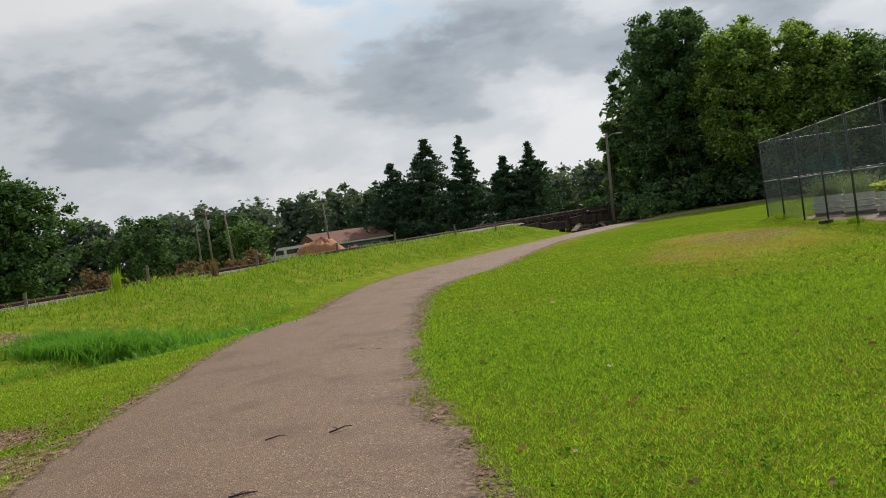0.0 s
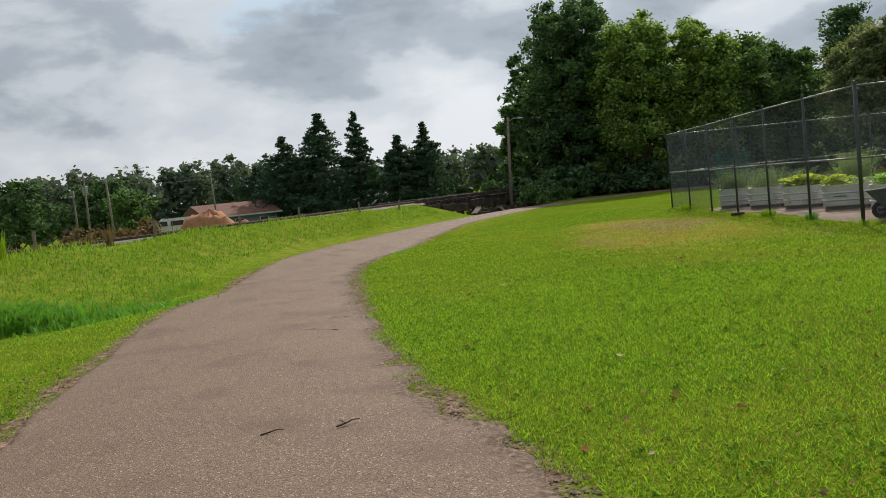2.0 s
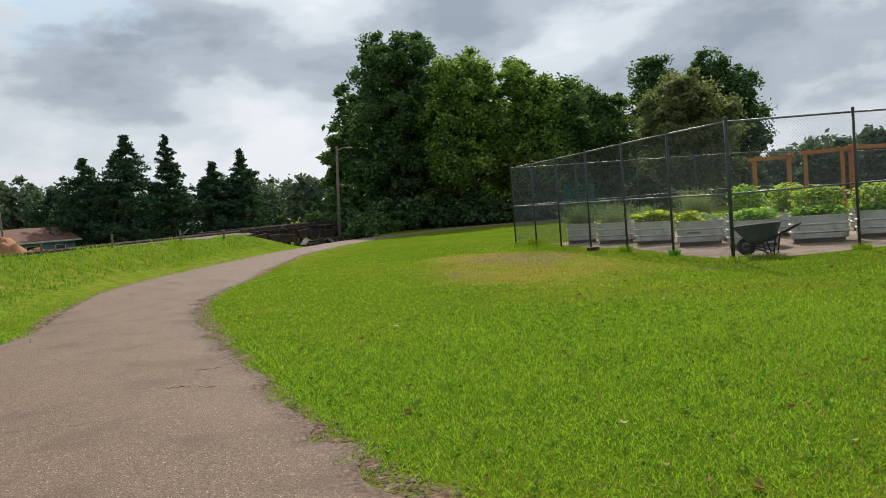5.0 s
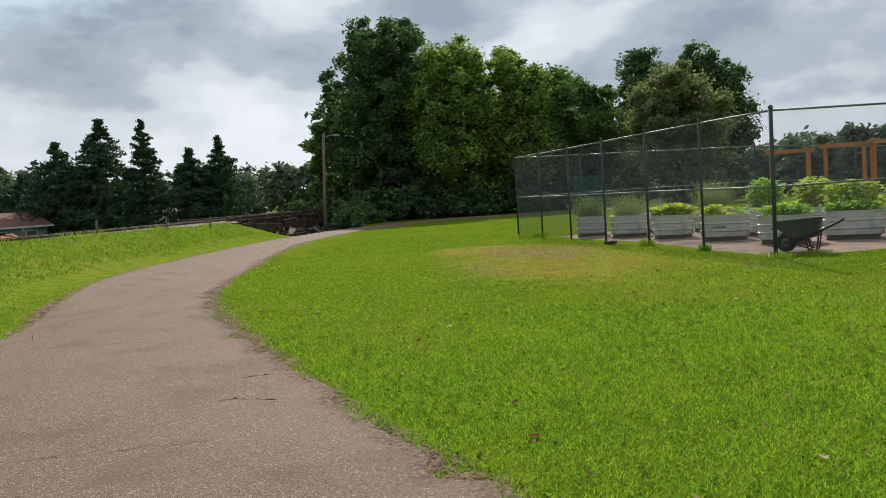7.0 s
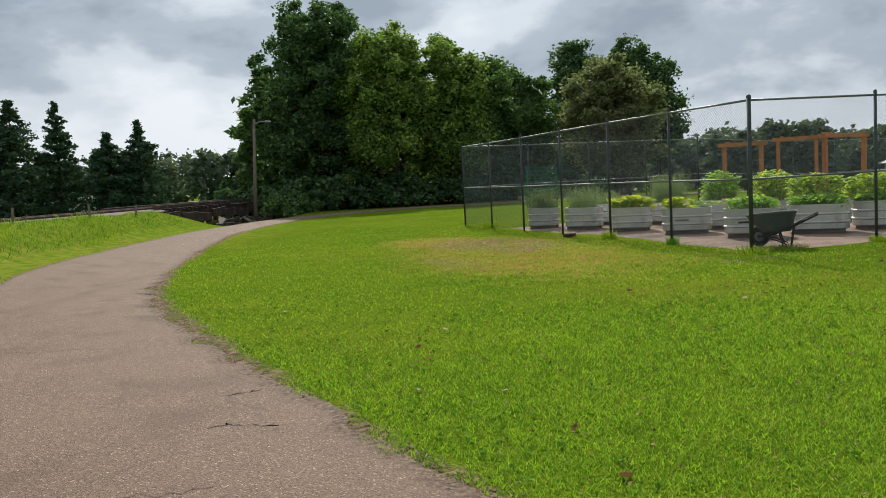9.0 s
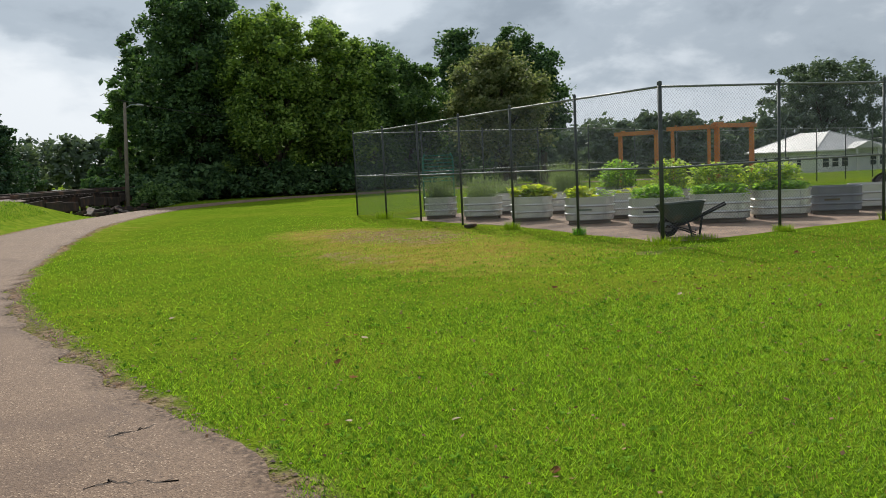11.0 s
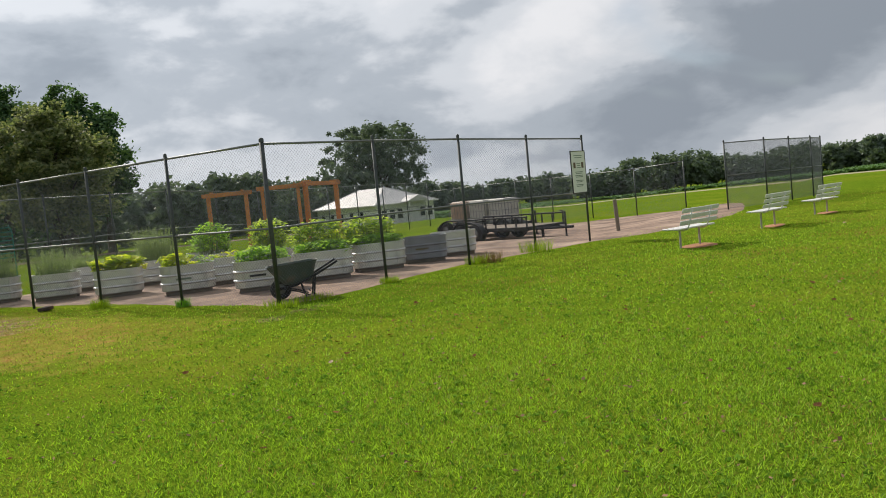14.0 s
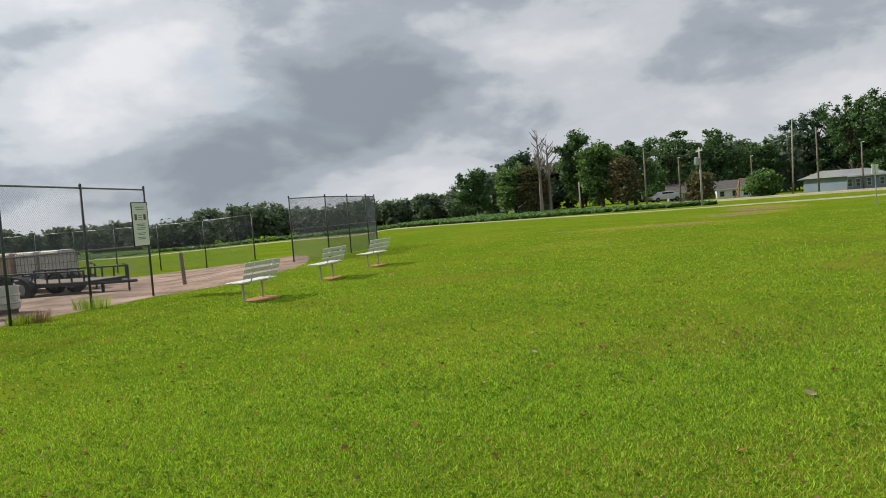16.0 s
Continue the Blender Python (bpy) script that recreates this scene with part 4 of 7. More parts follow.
rng = np.random.RandomState(7)
rows = []
for k in range(90):
    b = -3 + 60 * k / 89
    x, y = at_bearing(b + rng.uniform(-0.3, 0.3), 285 + rng.uniform(-12, 12))
    rows.append((x, y, rng.uniform(7.5, 11.0) + (3 if 13 < b < 18 else 0) + (0.6 if b < 12 else 0), rng.uniform(3.4, 5.5)))
far_row("distant_wood", "distant dark line of woods beyond the crop field", rows, "hazed_tree", 8, 34, 0.62)
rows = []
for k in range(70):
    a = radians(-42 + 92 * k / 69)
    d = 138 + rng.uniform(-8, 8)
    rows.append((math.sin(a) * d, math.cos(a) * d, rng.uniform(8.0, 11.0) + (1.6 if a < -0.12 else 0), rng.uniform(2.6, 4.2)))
far_row("distant_wood", "dark wood beyond the railway houses", rows, "hazed_tree", 9, 38, 0.46)
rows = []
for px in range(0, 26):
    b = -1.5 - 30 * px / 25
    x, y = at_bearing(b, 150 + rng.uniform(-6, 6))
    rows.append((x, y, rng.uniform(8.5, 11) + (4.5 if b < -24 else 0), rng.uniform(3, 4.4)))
far_row("distant_wood", "dark wood along the far road", rows, "hazed_tree", 10, 40, 0.46)

for i, (b, d, h, r, mat, nm, lab) in enumerate([
        (0.1, 140, 8.4, 3.2, "oak", "roadside_tree", "rounded dark tree at the crop field's corner"),
        (-3.3, 122, 9.8, 2.7, "pine", "roadside_tree", "dark pine-like tree along the road"),
        (-2.7, 116, 7.6, 2.3, "mid_tree", "roadside_tree", "mid green tree along the road"),
        (-4.0, 114, 6.8, 1.7, "russet", "roadside_tree", "browning tree along the road"),
        (-7.2, 121, 12.2, 2.9, "oak", "roadside_tree", "tall narrow tree along the road"),
        (-8.6, 116, 9.6, 3.2, "mid_tree", "roadside_tree", "green roadside tree with yellowing leaves"),
        (-10.2, 113, 7.2, 1.6, "russet", "roadside_tree", "reddish-brown tree along the road"),
        (-10.8, 120, 10.2, 3.2, "oak", "roadside_tree", "green tree among the roadside trees"),
        (-13.2, 132, 11.4, 4.4, "oak", "roadside_tree", "broad dark tree behind the houses"),
        (-16.2, 134, 11.0, 4.2, "oak", "roadside_tree", "broad dark tree behind the small house"),
        (-18.4, 140, 9.0, 3.2, "oak", "roadside_tree", "dark tree beside the leaning pole"),
        (-22.0, 146, 14.0, 4.6, "pine", "roadside_tree", "tall dark pine behind the blue shed"),
        (-24.2, 140, 15.0, 5.2, "oak", "roadside_tree", "tall green tree behind the blue shed"),
        (-27.0, 138, 16.5, 5.6, "oak", "roadside_tree", "very tall dark tree behind the blue shed"),
        (-30.5, 136, 16.0, 5.6, "oak", "roadside_tree", "very tall dark tree at the road's end"),
        (-14.9, 112, 3.6, 1.3, "russet", "small_tree", "reddish small tree beside the houses"),
        (-18.9, 112, 3.2, 1.6, "mid_tree", "small_tree", "rounded green shrub tree by the road")]):
    x, y = at_bearing(b, d)
    tree(nm, lab, x, y, h * 0.92, r, 0.6 if h > 5 else 0.2, mat, 200 + i, 120, 84, 0.22, 10, clump_r=1.1)


def bare_tree(x, y, h, seed):
    rng = np.random.RandomState(seed)
    root = thing("dead_tree", "bare grey dead tree without leaves", "tree", pose(x, y, float(height(x, y)) - 0.05))
    g = Geo().tube([(0, 0, 0), (0.1, 0, h * 0.5), (0.05, 0.1, h)], [0.28, 0.17, 0.03], 7)
    part("trunk", g, "dead_wood", root)
    for i in range(22):
        f = rng.uniform(0.42, 0.97)
        w = rng.uniform(0, 6.283)
        L = h * 0.22 * (1.25 - f) * rng.uniform(0.7, 1.4)
        p0 = Vector((0.08, 0.05, h * f))
        p1 = p0 + Vector((math.cos(w) * L * 0.6, math.sin(w) * L * 0.6, L * 0.55))
        p2 = p1 + Vector((math.cos(w + 0.3) * L * 0.4, math.sin(w + 0.3) * L * 0.4, L * 0.6))
        b = Geo().tube([p0, p1, p2], [0.07, 0.045, 0.015], 5)
        for _ in range(4):
            q = p0.lerp(p1, rng.uniform(0.4, 1))
            w2 = w + rng.uniform(-1, 1)
            b.tube([q, q + Vector((math.cos(w2) * L * 0.35, math.sin(w2) * L * 0.35, L * 0.4))], [0.03, 0.01], 4)
        part("limb", b, "dead_wood", root)


for b, d, h, s in ((-4.5, 112, 11.2, 5), (-5.1, 114, 10.0, 6)):
    bare_tree(*at_bearing(b, d), h, s)

# ---- garden beds ----


def rounded_ring(L, W, R, off, n=5):
    pts = []
    for cx, cy, a0 in ((L / 2 - R, W / 2 - R, 0), (-L / 2 + R, W / 2 - R, 90), (-L / 2 + R, -W / 2 + R, 180), (L / 2 - R, -W / 2 + R, 270)):
        for k in range(n + 1):
            a = radians(a0 + 90 * k / n)
            pts.append((cx + math.cos(a) * (R + off), cy + math.sin(a) * (R + off)))
    return pts


def stock_tank(x, y, L, W, H, rz, label, mat="galvanised", lift=0.09, badge=None, fill=0.05):
    """A galvanised trough with swaged ribs, a rolled rim, soil, and timbers under it."""
    root = thing("stock_tank", label, "planter", pose(x, y, float(height(x, y)) + 0.008, 0, 0, rz), "garden stock tanks")
    R = min(W, L) * 0.36
    levels = [(0.0, -0.03), (0.02, 0.0)]
    for f in (0.30, 0.64):
        z = H * f
        levels += [(z - 0.030, 0.0), (z - 0.024, 0.014), (z - 0.012, 0.027), (z, 0.032), (z + 0.012, 0.027), (z + 0.024, 0.014), (z + 0.030, 0.0)]
    levels += [(H - 0.02, 0.004), (H - 0.015, 0.022), (H + 0.012, 0.022), (H + 0.012, -0.010), (H - 0.14, -0.014)]
    g, n = Geo(), 24
    vs, fs = [], []
    for z, off in levels:
        vs += [(px, py, z + lift) for px, py in rounded_ring(L, W, R, off)]
    for i in range(len(levels) - 1):
        for k in range(n):
            j = (k + 1) % n
            fs.append((i * n + k, i * n + j, i * n + n + j, i * n + n + k))
    fs.append(tuple(range(n - 1, -1, -1)))
    g.add(vs, fs)
    part("shell", g, mat, root)
    s = Geo()
    ring = rounded_ring(L, W, R, -0.012)
    s.add([(px, py, lift + H - fill) for px, py in ring] + [(0, 0, lift + H - fill + 0.05)], [(i, (i + 1) % n, n) for i in range(n)])
    part("soil", s, "soil", root)
    for yy in (-W * 0.28, W * 0.28):
        part("support_timber", Geo().box((0, yy, lift / 2 - 0.002), (L * 0.86, 0.09, lift), 0, 0.008), "wood_pole", root)
    for xx in (-L * 0.3, L * 0.3):
        part("seam", Geo().box((xx, -W / 2 - 0.006, lift + H * 0.5), (0.03, 0.012, H * 0.92), 0, 0.004), mat, root)
    if badge:
        part("badge", Geo().box((-0.1, -W / 2 - 0.004, lift + H * 0.47), (0.34, 0.006, 0.045)), badge, root, "dark printed badge")
    return root


TANKS = [
    (11.55, 28.9, 1.15, 0.80, 0.60, "galvanised stock tank planted with tall feathery herbs"),
    (11.90, 26.95, 1.25, 0.85, 0.60, "galvanised stock tank planted with wispy herbs"),
    (12.05, 24.65, 1.30, 0.90, 0.60, "galvanised stock tank full of yellow-green squash"),
    (12.15, 22.30, 1.35, 0.95, 0.60, "galvanised stock tank with sparse yellow-green squash"),
    (12.25, 20.05, 1.25, 0.95, 0.58, "galvanised stock tank of light green bean plants"),
    (13.75, 19.55, 1.45, 0.95, 0.62, "galvanised stock tank overflowing with green bean plants"),
    (15.35, 19.15, 1.50, 0.95, 0.62, "galvanised stock tank with tall leafy squash"),
    (16.95, 18.85, 1.50, 0.90, 0.62, "empty dull grey stock tank beside the fence"),
    (18.70, 18.95, 1.45, 0.90, 0.62, "empty bright galvanised stock tank near the gate"),
    (13.45, 28.1, 1.2, 0.85, 0.60, "galvanised stock tank in the second row of herbs"),
    (13.65, 22.5, 1.2, 0.9, 0.60, "galvanised stock tank behind the bean tanks"),
    (14.95, 22.3, 1.3, 0.9, 0.62, "galvanised stock tank behind the leafy squash"),
    (15.25, 24.7, 1.2, 0.9, 0.60, "galvanised stock tank below the cedar trellis"),
    (14.3, 26.0, 1.2, 0.9, 0.60, "galvanised stock tank in the back row"),
    (17.2, 21.6, 1.3, 0.9, 0.60, "galvanised stock tank behind the tall squash"),
    (16.6, 26.4, 1.2, 0.9, 0.60, "galvanised stock tank in the far row"),
]
TANK_TURN = -44
for i, (x, y, L, W, H, lab) in enumerate(TANKS):
    stock_tank(x, y, 1.32 if i in (5, 6) else 0.98 if i == 0 else 1.12 if i in (1, 2) else 1.2, 0.74, 0.57, TANK_TURN + (3 if i % 3 == 0 else -2 if i % 3 == 1 else 0), lab, "galvanised_dark" if i == 7 else "galvanised",
               badge={3: "sign_text", 4: "black", 7: "russet"}.get(i), fill=0.05)


def broad_leaves(x, y, z, L, W, h, mat, label, seed, n=90, size=0.13, name="squash_plant", thick=1.0):
    """Stems carrying broad folded leaves."""
    rng = np.random.RandomState(seed)
    root = thing(name, label, "plant", pose(x, y, z, 0, 0, TANK_TURN))
    g = Geo()
    V, F = [], []
    for i in range(n):
        bx, by = rng.uniform(-L / 2, L / 2) * 0.8, rng.uniform(-W / 2, W / 2) * 0.8
        top = Vector((bx * 1.25 + rng.uniform(-0.12, 0.12), by * 1.25 + rng.uniform(-0.12, 0.12), h * rng.uniform(0.25, 1.0) * (1 - 0.35 * (abs(bx) / L * 2) ** 2)))
        if i % 6 == 0:
            g.tube([(bx, by, -0.04), top], [0.007 * thick, 0.004 * thick], 4)
        w = rng.uniform(0, 6.283)
        tilt = rng.uniform(-0.7, 0.5)
        a = Vector((math.cos(w) * math.cos(tilt), math.sin(w) * math.cos(tilt), math.sin(tilt)))
        b = Vector((-math.sin(w), math.cos(w), rng.uniform(-0.35, 0.35)))
        s = size * rng.uniform(0.6, 1.25)
        k = len(V)
        up = Vector((0, 0, s * 0.22))
        V += [top - a * s * 0.5, top - a * s * 0.3 + b * s * 0.75 + up, top + a * s * 0.45 + b * s * 0.62 + up, top + a * s * 1.1 - up * 0.6, top + a * s * 0.45 - b * s * 0.62 + up, top - a * s * 0.3 - b * s * 0.75 + up]
        F += [(k, k + 1, k + 2, k + 3), (k, k + 3, k + 4, k + 5)]
    part("stalk", g, "herb", root)
    part("foliage", array_mesh("foliage", [tuple(v) for v in V], F), mat, root)
    return root


def wispy(x, y, z, L, W, h, label, seed, n=240, name="herb_plant", mat="herb"):
    """Upright feathery stems with fine side leaves."""
    rng = np.random.RandomState(seed)
    root = thing(name, label, "plant", pose(x, y, z, 0, 0, TANK_TURN))
    V, F = [], []
    for i in range(n):
        b = np.array((rng.uniform(-L / 2, L / 2) * 0.7, rng.uniform(-W / 2, W / 2) * 0.7, -0.03))
        lean = rng.normal(size=2) * 0.16
        hh = h * rng.uniform(0.45, 1.0)
        for s in range(9):
            f = (s + 1) / 9
            p = b + np.array((lean[0] * f * f * 1.5, lean[1] * f * f * 1.5, hh * f))
            d = rng.normal(size=3) * np.array((1, 1, 0.7))
            d = d / np.linalg.norm(d) * 0.085
            e = np.cross(d, (0, 0, 1)) * 0.13
            k = len(V)
            V += [p, p + d * 0.5 + e, p + d, p + d * 0.5 - e]
            F.append((k, k + 1, k + 2, k + 3))
        k = len(V)
        t = b + np.array((lean[0] * 1.5, lean[1] * 1.5, hh))
        V += [b + (0.004, 0, 0), b - (0.004, 0, 0), t - (0.002, 0, 0), t + (0.002, 0, 0)]
        F.append((k, k + 1, k + 2, k + 3))
    part("foliage", array_mesh("foliage", V, F), mat, root)
    return root


BEDZ = 0.585
wispy(11.55, 28.9, BEDZ, 1.1, 0.8, 0.80, "tall grey-green feathery herbs in a stock tank", 301, 330)
wispy(11.90, 26.95, BEDZ, 1.2, 0.8, 0.85, "wispy grey-green herbs in a stock tank", 302, 210)
broad_leaves(12.05, 24.65, BEDZ, 1.1, 0.6, 0.40, "squash", "yellow-green squash plant filling a stock tank", 303, 260, 0.12)
broad_leaves(12.0, 22.45, BEDZ, 0.6, 0.5, 0.38, "squash", "sparse yellow-green squash plant in a stock tank", 304, 95, 0.11)
broad_leaves(12.45, 22.05, BEDZ, 0.4, 0.4, 0.30, "bean", "small green bean shoots beside the squash", 316, 36, 0.06, "bean_plant")
broad_leaves(12.25, 20.05, BEDZ - 0.02, 1.0, 0.55, 0.42, "bean", "light green bean plants in a stock tank", 305, 440, 0.065, "bean_plant")
broad_leaves(13.75, 19.55, BEDZ, 1.15, 0.6, 0.36, "bean", "dense green bean plants filling a tank", 306, 560, 0.065, "bean_plant")
broad_leaves(14.1, 19.95, BEDZ, 1.1, 0.5, 0.85, "okra", "tall yellow-green leafy plants behind the beans", 317, 520, 0.075, "okra_plant")
broad_leaves(15.35, 19.15, BEDZ, 1.15, 0.6, 0.34, "bean", "green leafy squash plants in a stock tank", 307, 380, 0.075)
broad_leaves(15.5, 19.5, BEDZ, 1.2, 0.5, 0.80, "okra", "tall leafy plants with pale tops behind the tanks", 308, 520, 0.075, "okra_plant")
broad_leaves(17.2, 21.6, BEDZ, 1.1, 0.6, 0.45, "squash", "tall yellow-green plants behind the squash", 309, 110, 0.11, "bean_plant")
wispy(13.45, 28.1, BEDZ, 1.1, 0.8, 0.60, "low grey-green herbs in the second row", 310, 170)
broad_leaves(13.65, 22.5, BEDZ, 0.9, 0.6, 0.24, "squash", "small yellow-green plants in a stock tank", 311, 50, 0.10)
wispy(14.3, 26.0, BEDZ, 1.2, 0.9, 1.05, "bushy grey-green herb in the back row", 312, 330)
broad_leaves(14.95, 22.3, BEDZ, 0.9, 0.6, 0.95, "okra", "tall green tomato plants in a stock tank", 313, 520, 0.07, "tomato_plant")
broad_leaves(15.25, 24.7, BEDZ, 0.9, 0.6, 1.0, "bean", "bushy green pepper plants beneath the trellis", 314, 520, 0.07, "pepper_plant")
broad_leaves(16.6, 26.4, BEDZ, 1.1, 0.7, 0.6, "bean", "dark green plants in the far row", 315, 200, 0.065, "pepper_plant")


def trellis(a, b, h, label, depth=0.0):
    """Cedar posts with a beam on top and wires between."""
    ax, ay = a
    L = math.dist(a, b)
    root = thing("cedar_trellis", label, "trellis", pose(ax, ay, 0.004, 0, 0, math.degrees(math.atan2(b[1] - ay, b[0] - ax))), "cedar trellises")
    for x in (0, L):
        part("post", Geo().box((x, 0, h / 2), (0.10, 0.14, h), 0, 0.008), "cedar", root)
    for yy in (-0.09, 0.09):
        part("beam", Geo().box((L / 2, yy, h + 0.02), (L + 0.34, 0.04, 0.12), 0, 0.006), "cedar", root)
    for x in (0.1, L - 0.1):
        part("cross_piece", Geo().box((x, 0, h + 0.10), (0.05, 0.32, 0.04), 0, 0.005), "cedar", root)
    for i in range(5):
        z = 0.9 + i * 0.32
        part("wire", Geo().tube([(0, 0, z), (L, 0, z)], 0.004, 5), "rail", root)
    return root


trellis((16.6, 26.1), (17.2, 25.14), 2.33, "orange cedar trellis frame between the beds")
trellis((17.55, 24.8), (18.26, 24.0), 2.40, "orange cedar trellis frame above the tanks")
trellis((18.55, 23.95), (20.8, 24.55), 2.44, "orange cedar trellis frame at the row's end")

cage = thing("plant_cage", "green wire plant cage standing in a stock tank", "trellis", pose(11.6, 29.05, 0.62, 0, 0, -32))
for sx in (-0.48, 0.48):
    for sy in (-0.25, 0.25):
        part("upright", Geo().tube([(sx, sy, 0), (sx, sy, 1.25), (sx * 0.85, sy * 0.8, 1.42)], 0.012, 6), "trellis_green", cage)
for i in range(8):
    z = 0.55 + i * 0.115
    f = 1 if z < 1.28 else 0.85
    part("ring", Geo().tube([(-0.48 * f, -0.25 * f, z), (0.48 * f, -0.25 * f, z), (0.48 * f, 0.25 * f, z), (-0.48 * f, 0.25 * f, z), (-0.48 * f, -0.25 * f, z)], 0.013, 6), "trellis_green", cage)

# ---- wheelbarrow ----


def wheelbarrow(m):
    root = thing("wheelbarrow", "green steel wheelbarrow parked against the fence corner", "wheelbarrow", m)
    g = Geo()
    lev = [(0.30, 0.26, 0.19, 0.08), (0.34, 0.30, 0.22, 0.07), (0.50, 0.38, 0.28, 0.02), (0.665, 0.45, 0.345, 0.0), (0.69, 0.47, 0.365, 0.0), (0.68, 0.445, 0.34, 0.0), (0.36, 0.27, 0.19, 0.08)]
    vs, fs, n = [], [], 20
    for z, hl, hw, shift in lev:
        for px, py in rounded_ring(hl * 2, hw * 2, min(0.16, hw * 0.7), 0, 4):
            nose = 0.10 * max(0.0, -px) * (z - 0.3) / 0.36
            vs.append((px + shift - nose, py, z + 0.07 * px))
    for i in range(len(lev) - 1):
        for k in range(n):
            j = (k + 1) % n
            fs.append((i * n + k, i * n + j, i * n + n + j, i * n + n + k))
    fs += [tuple(range(n - 1, -1, -1)), tuple(range(len(vs) - n, len(vs)))]
    part("tray", g.add(vs, fs), "barrow", root)
    for s in (-1, 1):
        part("handle", Geo().tube([(-0.31, 0.07 * s, 0.20), (0.04, 0.17 * s, 0.27), (0.42, 0.26 * s, 0.44), (0.84, 0.29 * s, 0.65)], [0.024, 0.026, 0.024, 0.021], 8), "black", root, smooth=True)
        part("leg", Geo().tube([(0.12, 0.21 * s, 0.30), (0.20, 0.25 * s, 0.02), (0.34, 0.25 * s, 0.02), (0.40, 0.25 * s, 0.44)], 0.018, 7), "black", root)
        part("brace", Geo().tube([(-0.30, 0.10 * s, 0.24), (0.06, 0.22 * s, 0.14), (0.27, 0.25 * s, 0.05)], 0.015, 6), "black", root)
    part("cross_bar", Geo().tube([(0.27, -0.25, 0.14), (0.27, 0.25, 0.14)], 0.015, 6), "black", root)
    wheel = part("wheel", Geo().lathe([(0.10, -0.035), (0.15, -0.05), (0.195, -0.035), (0.205, 0), (0.195, 0.035), (0.15, 0.05), (0.10, 0.035), (0.10, -0.035)], (-0.27, 0, 0.205), 24, axis="y"), "rubber", root, smooth=True)
    part("hub", Geo().lathe([(0.004, -0.05), (0.03, -0.05), (0.10, -0.02), (0.10, 0.02), (0.03, 0.05), (0.004, 0.05)], (-0.27, 0, 0.205), 16, axis="y"), "rail", wheel)
    return root


wheelbarrow(pose(10.98, 18.02, 0.012, 0, 0, -46))

# ---- benches, sign, bollard ----


def bench(m, first=None):
    if first:
        return copy_thing(first, m)
    root = thing("park_bench", "white slatted metal bench on worn red soil", "bench", m, "white park benches")
    for y in (-0.40, 0.40):
        leg = part("leg", Geo().tube([(0, y, -0.1), (0, y, 0.40)], 0.026, 8), "pale_pole", root)
        part("bracket", Geo().tube([(-0.20, y, 0.425), (0.12, y, 0.405), (0.20, y, 0.43), (0.25, y, 0.52), (0.36, y, 0.90)], 0.018, 8), "bench_white", root, smooth=True)
    for i in range(3):
        part("seat_slat", Geo().box((-0.16 + i * 0.155, 0, 0.452), (0.135, 1.5, 0.035), 0, 0.008), "bench_white", root)
    for i in range(3):
        z = 0.58 + i * 0.135
        part("back_slat", Geo().box((0.235 + (z - 0.52) * 0.29, 0, z), (0.03, 1.5, 0.10), 0, 0.008, ry=radians(16)), "bench_white", root)
    return root


b1 = bench(pose(17.83, 12.2, 0, 0, 0, -107))
B_ROT = [(22.65, 11.35, -105), (26.7, 10.5, -109)]
for x, y, r in B_ROT:
    bench(pose(x, y, 0, 0, 0, r), b1)
for i, (x, y, L) in enumerate(((17.95, 12.05, 0.55), (22.8, 11.2, 0.5), (26.85, 10.35, 0.5))):
    flat_patch("worn_soil", [(x + L * math.cos(a) * 1.1, y + L * 0.55 * math.sin(a)) for a in np.linspace(0, 6.28, 9)[:-1]], "mound", "worn red soil under a bench", "dirt", 0.02, 0.1, 20 + i, 0.1)

sign = thing("garden_sign", "white notice board wired to the fence end", "sign", pose(20.93, 15.98, 0.0, 0, 0, -8))
part("board", Geo().box((0, 0, 1.98), (0.78, 0.02, 1.18), 0, 0.004), "sign_white", sign)
for (cx, cz, w, h) in ((0, 1.98 + 0.585, 0.80, 0.02), (0, 1.98 - 0.585, 0.80, 0.02), (-0.39, 1.98, 0.02, 1.18), (0.39, 1.98, 0.02, 1.18)):
    part("frame_edge", Geo().box((cx, -0.004, cz), (w, 0.03, h), 0, 0.003), "black", sign)
for i, (cz, w) in enumerate(((2.44, 0.46), (2.38, 0.40), (2.22, 0.2), (2.16, 0.18), (2.10, 0.22), (1.98, 0.42), (1.94, 0.36), (1.88, 0.44), (1.84, 0.38), (1.74, 0.42), (1.70, 0.30), (1.62, 0.40), (1.58, 0.34))):
    part("print_line", Geo().box((0, -0.013, cz), (w, 0.004, 0.018)), "sign_text", sign)
for cx in (-0.22, 0.22):
    part("picture", Geo().box((cx, -0.013, 2.17), (0.11, 0.004, 0.16)), "sign_photo", sign, "small dark printed picture")

bol = thing("wooden_bollard", "weathered round wooden post in the clay yard", "bollard", pose(25.0, 16.4, 0.0, 0, 4, 60))
part("shaft", Geo().lathe([(0.065, -0.1), (0.065, 0.98), (0.055, 1.01), (0.004, 1.015)], (0, 0, 0), 12), "wood_pole", bol)
tagged(part("plank_offcut", Geo().box((9.95, 24.5, 0.05), (0.42, 0.16, 0.08), 0.5, 0.01), "creosote"), "dark broken timber offcut lying by the fence", "plank")


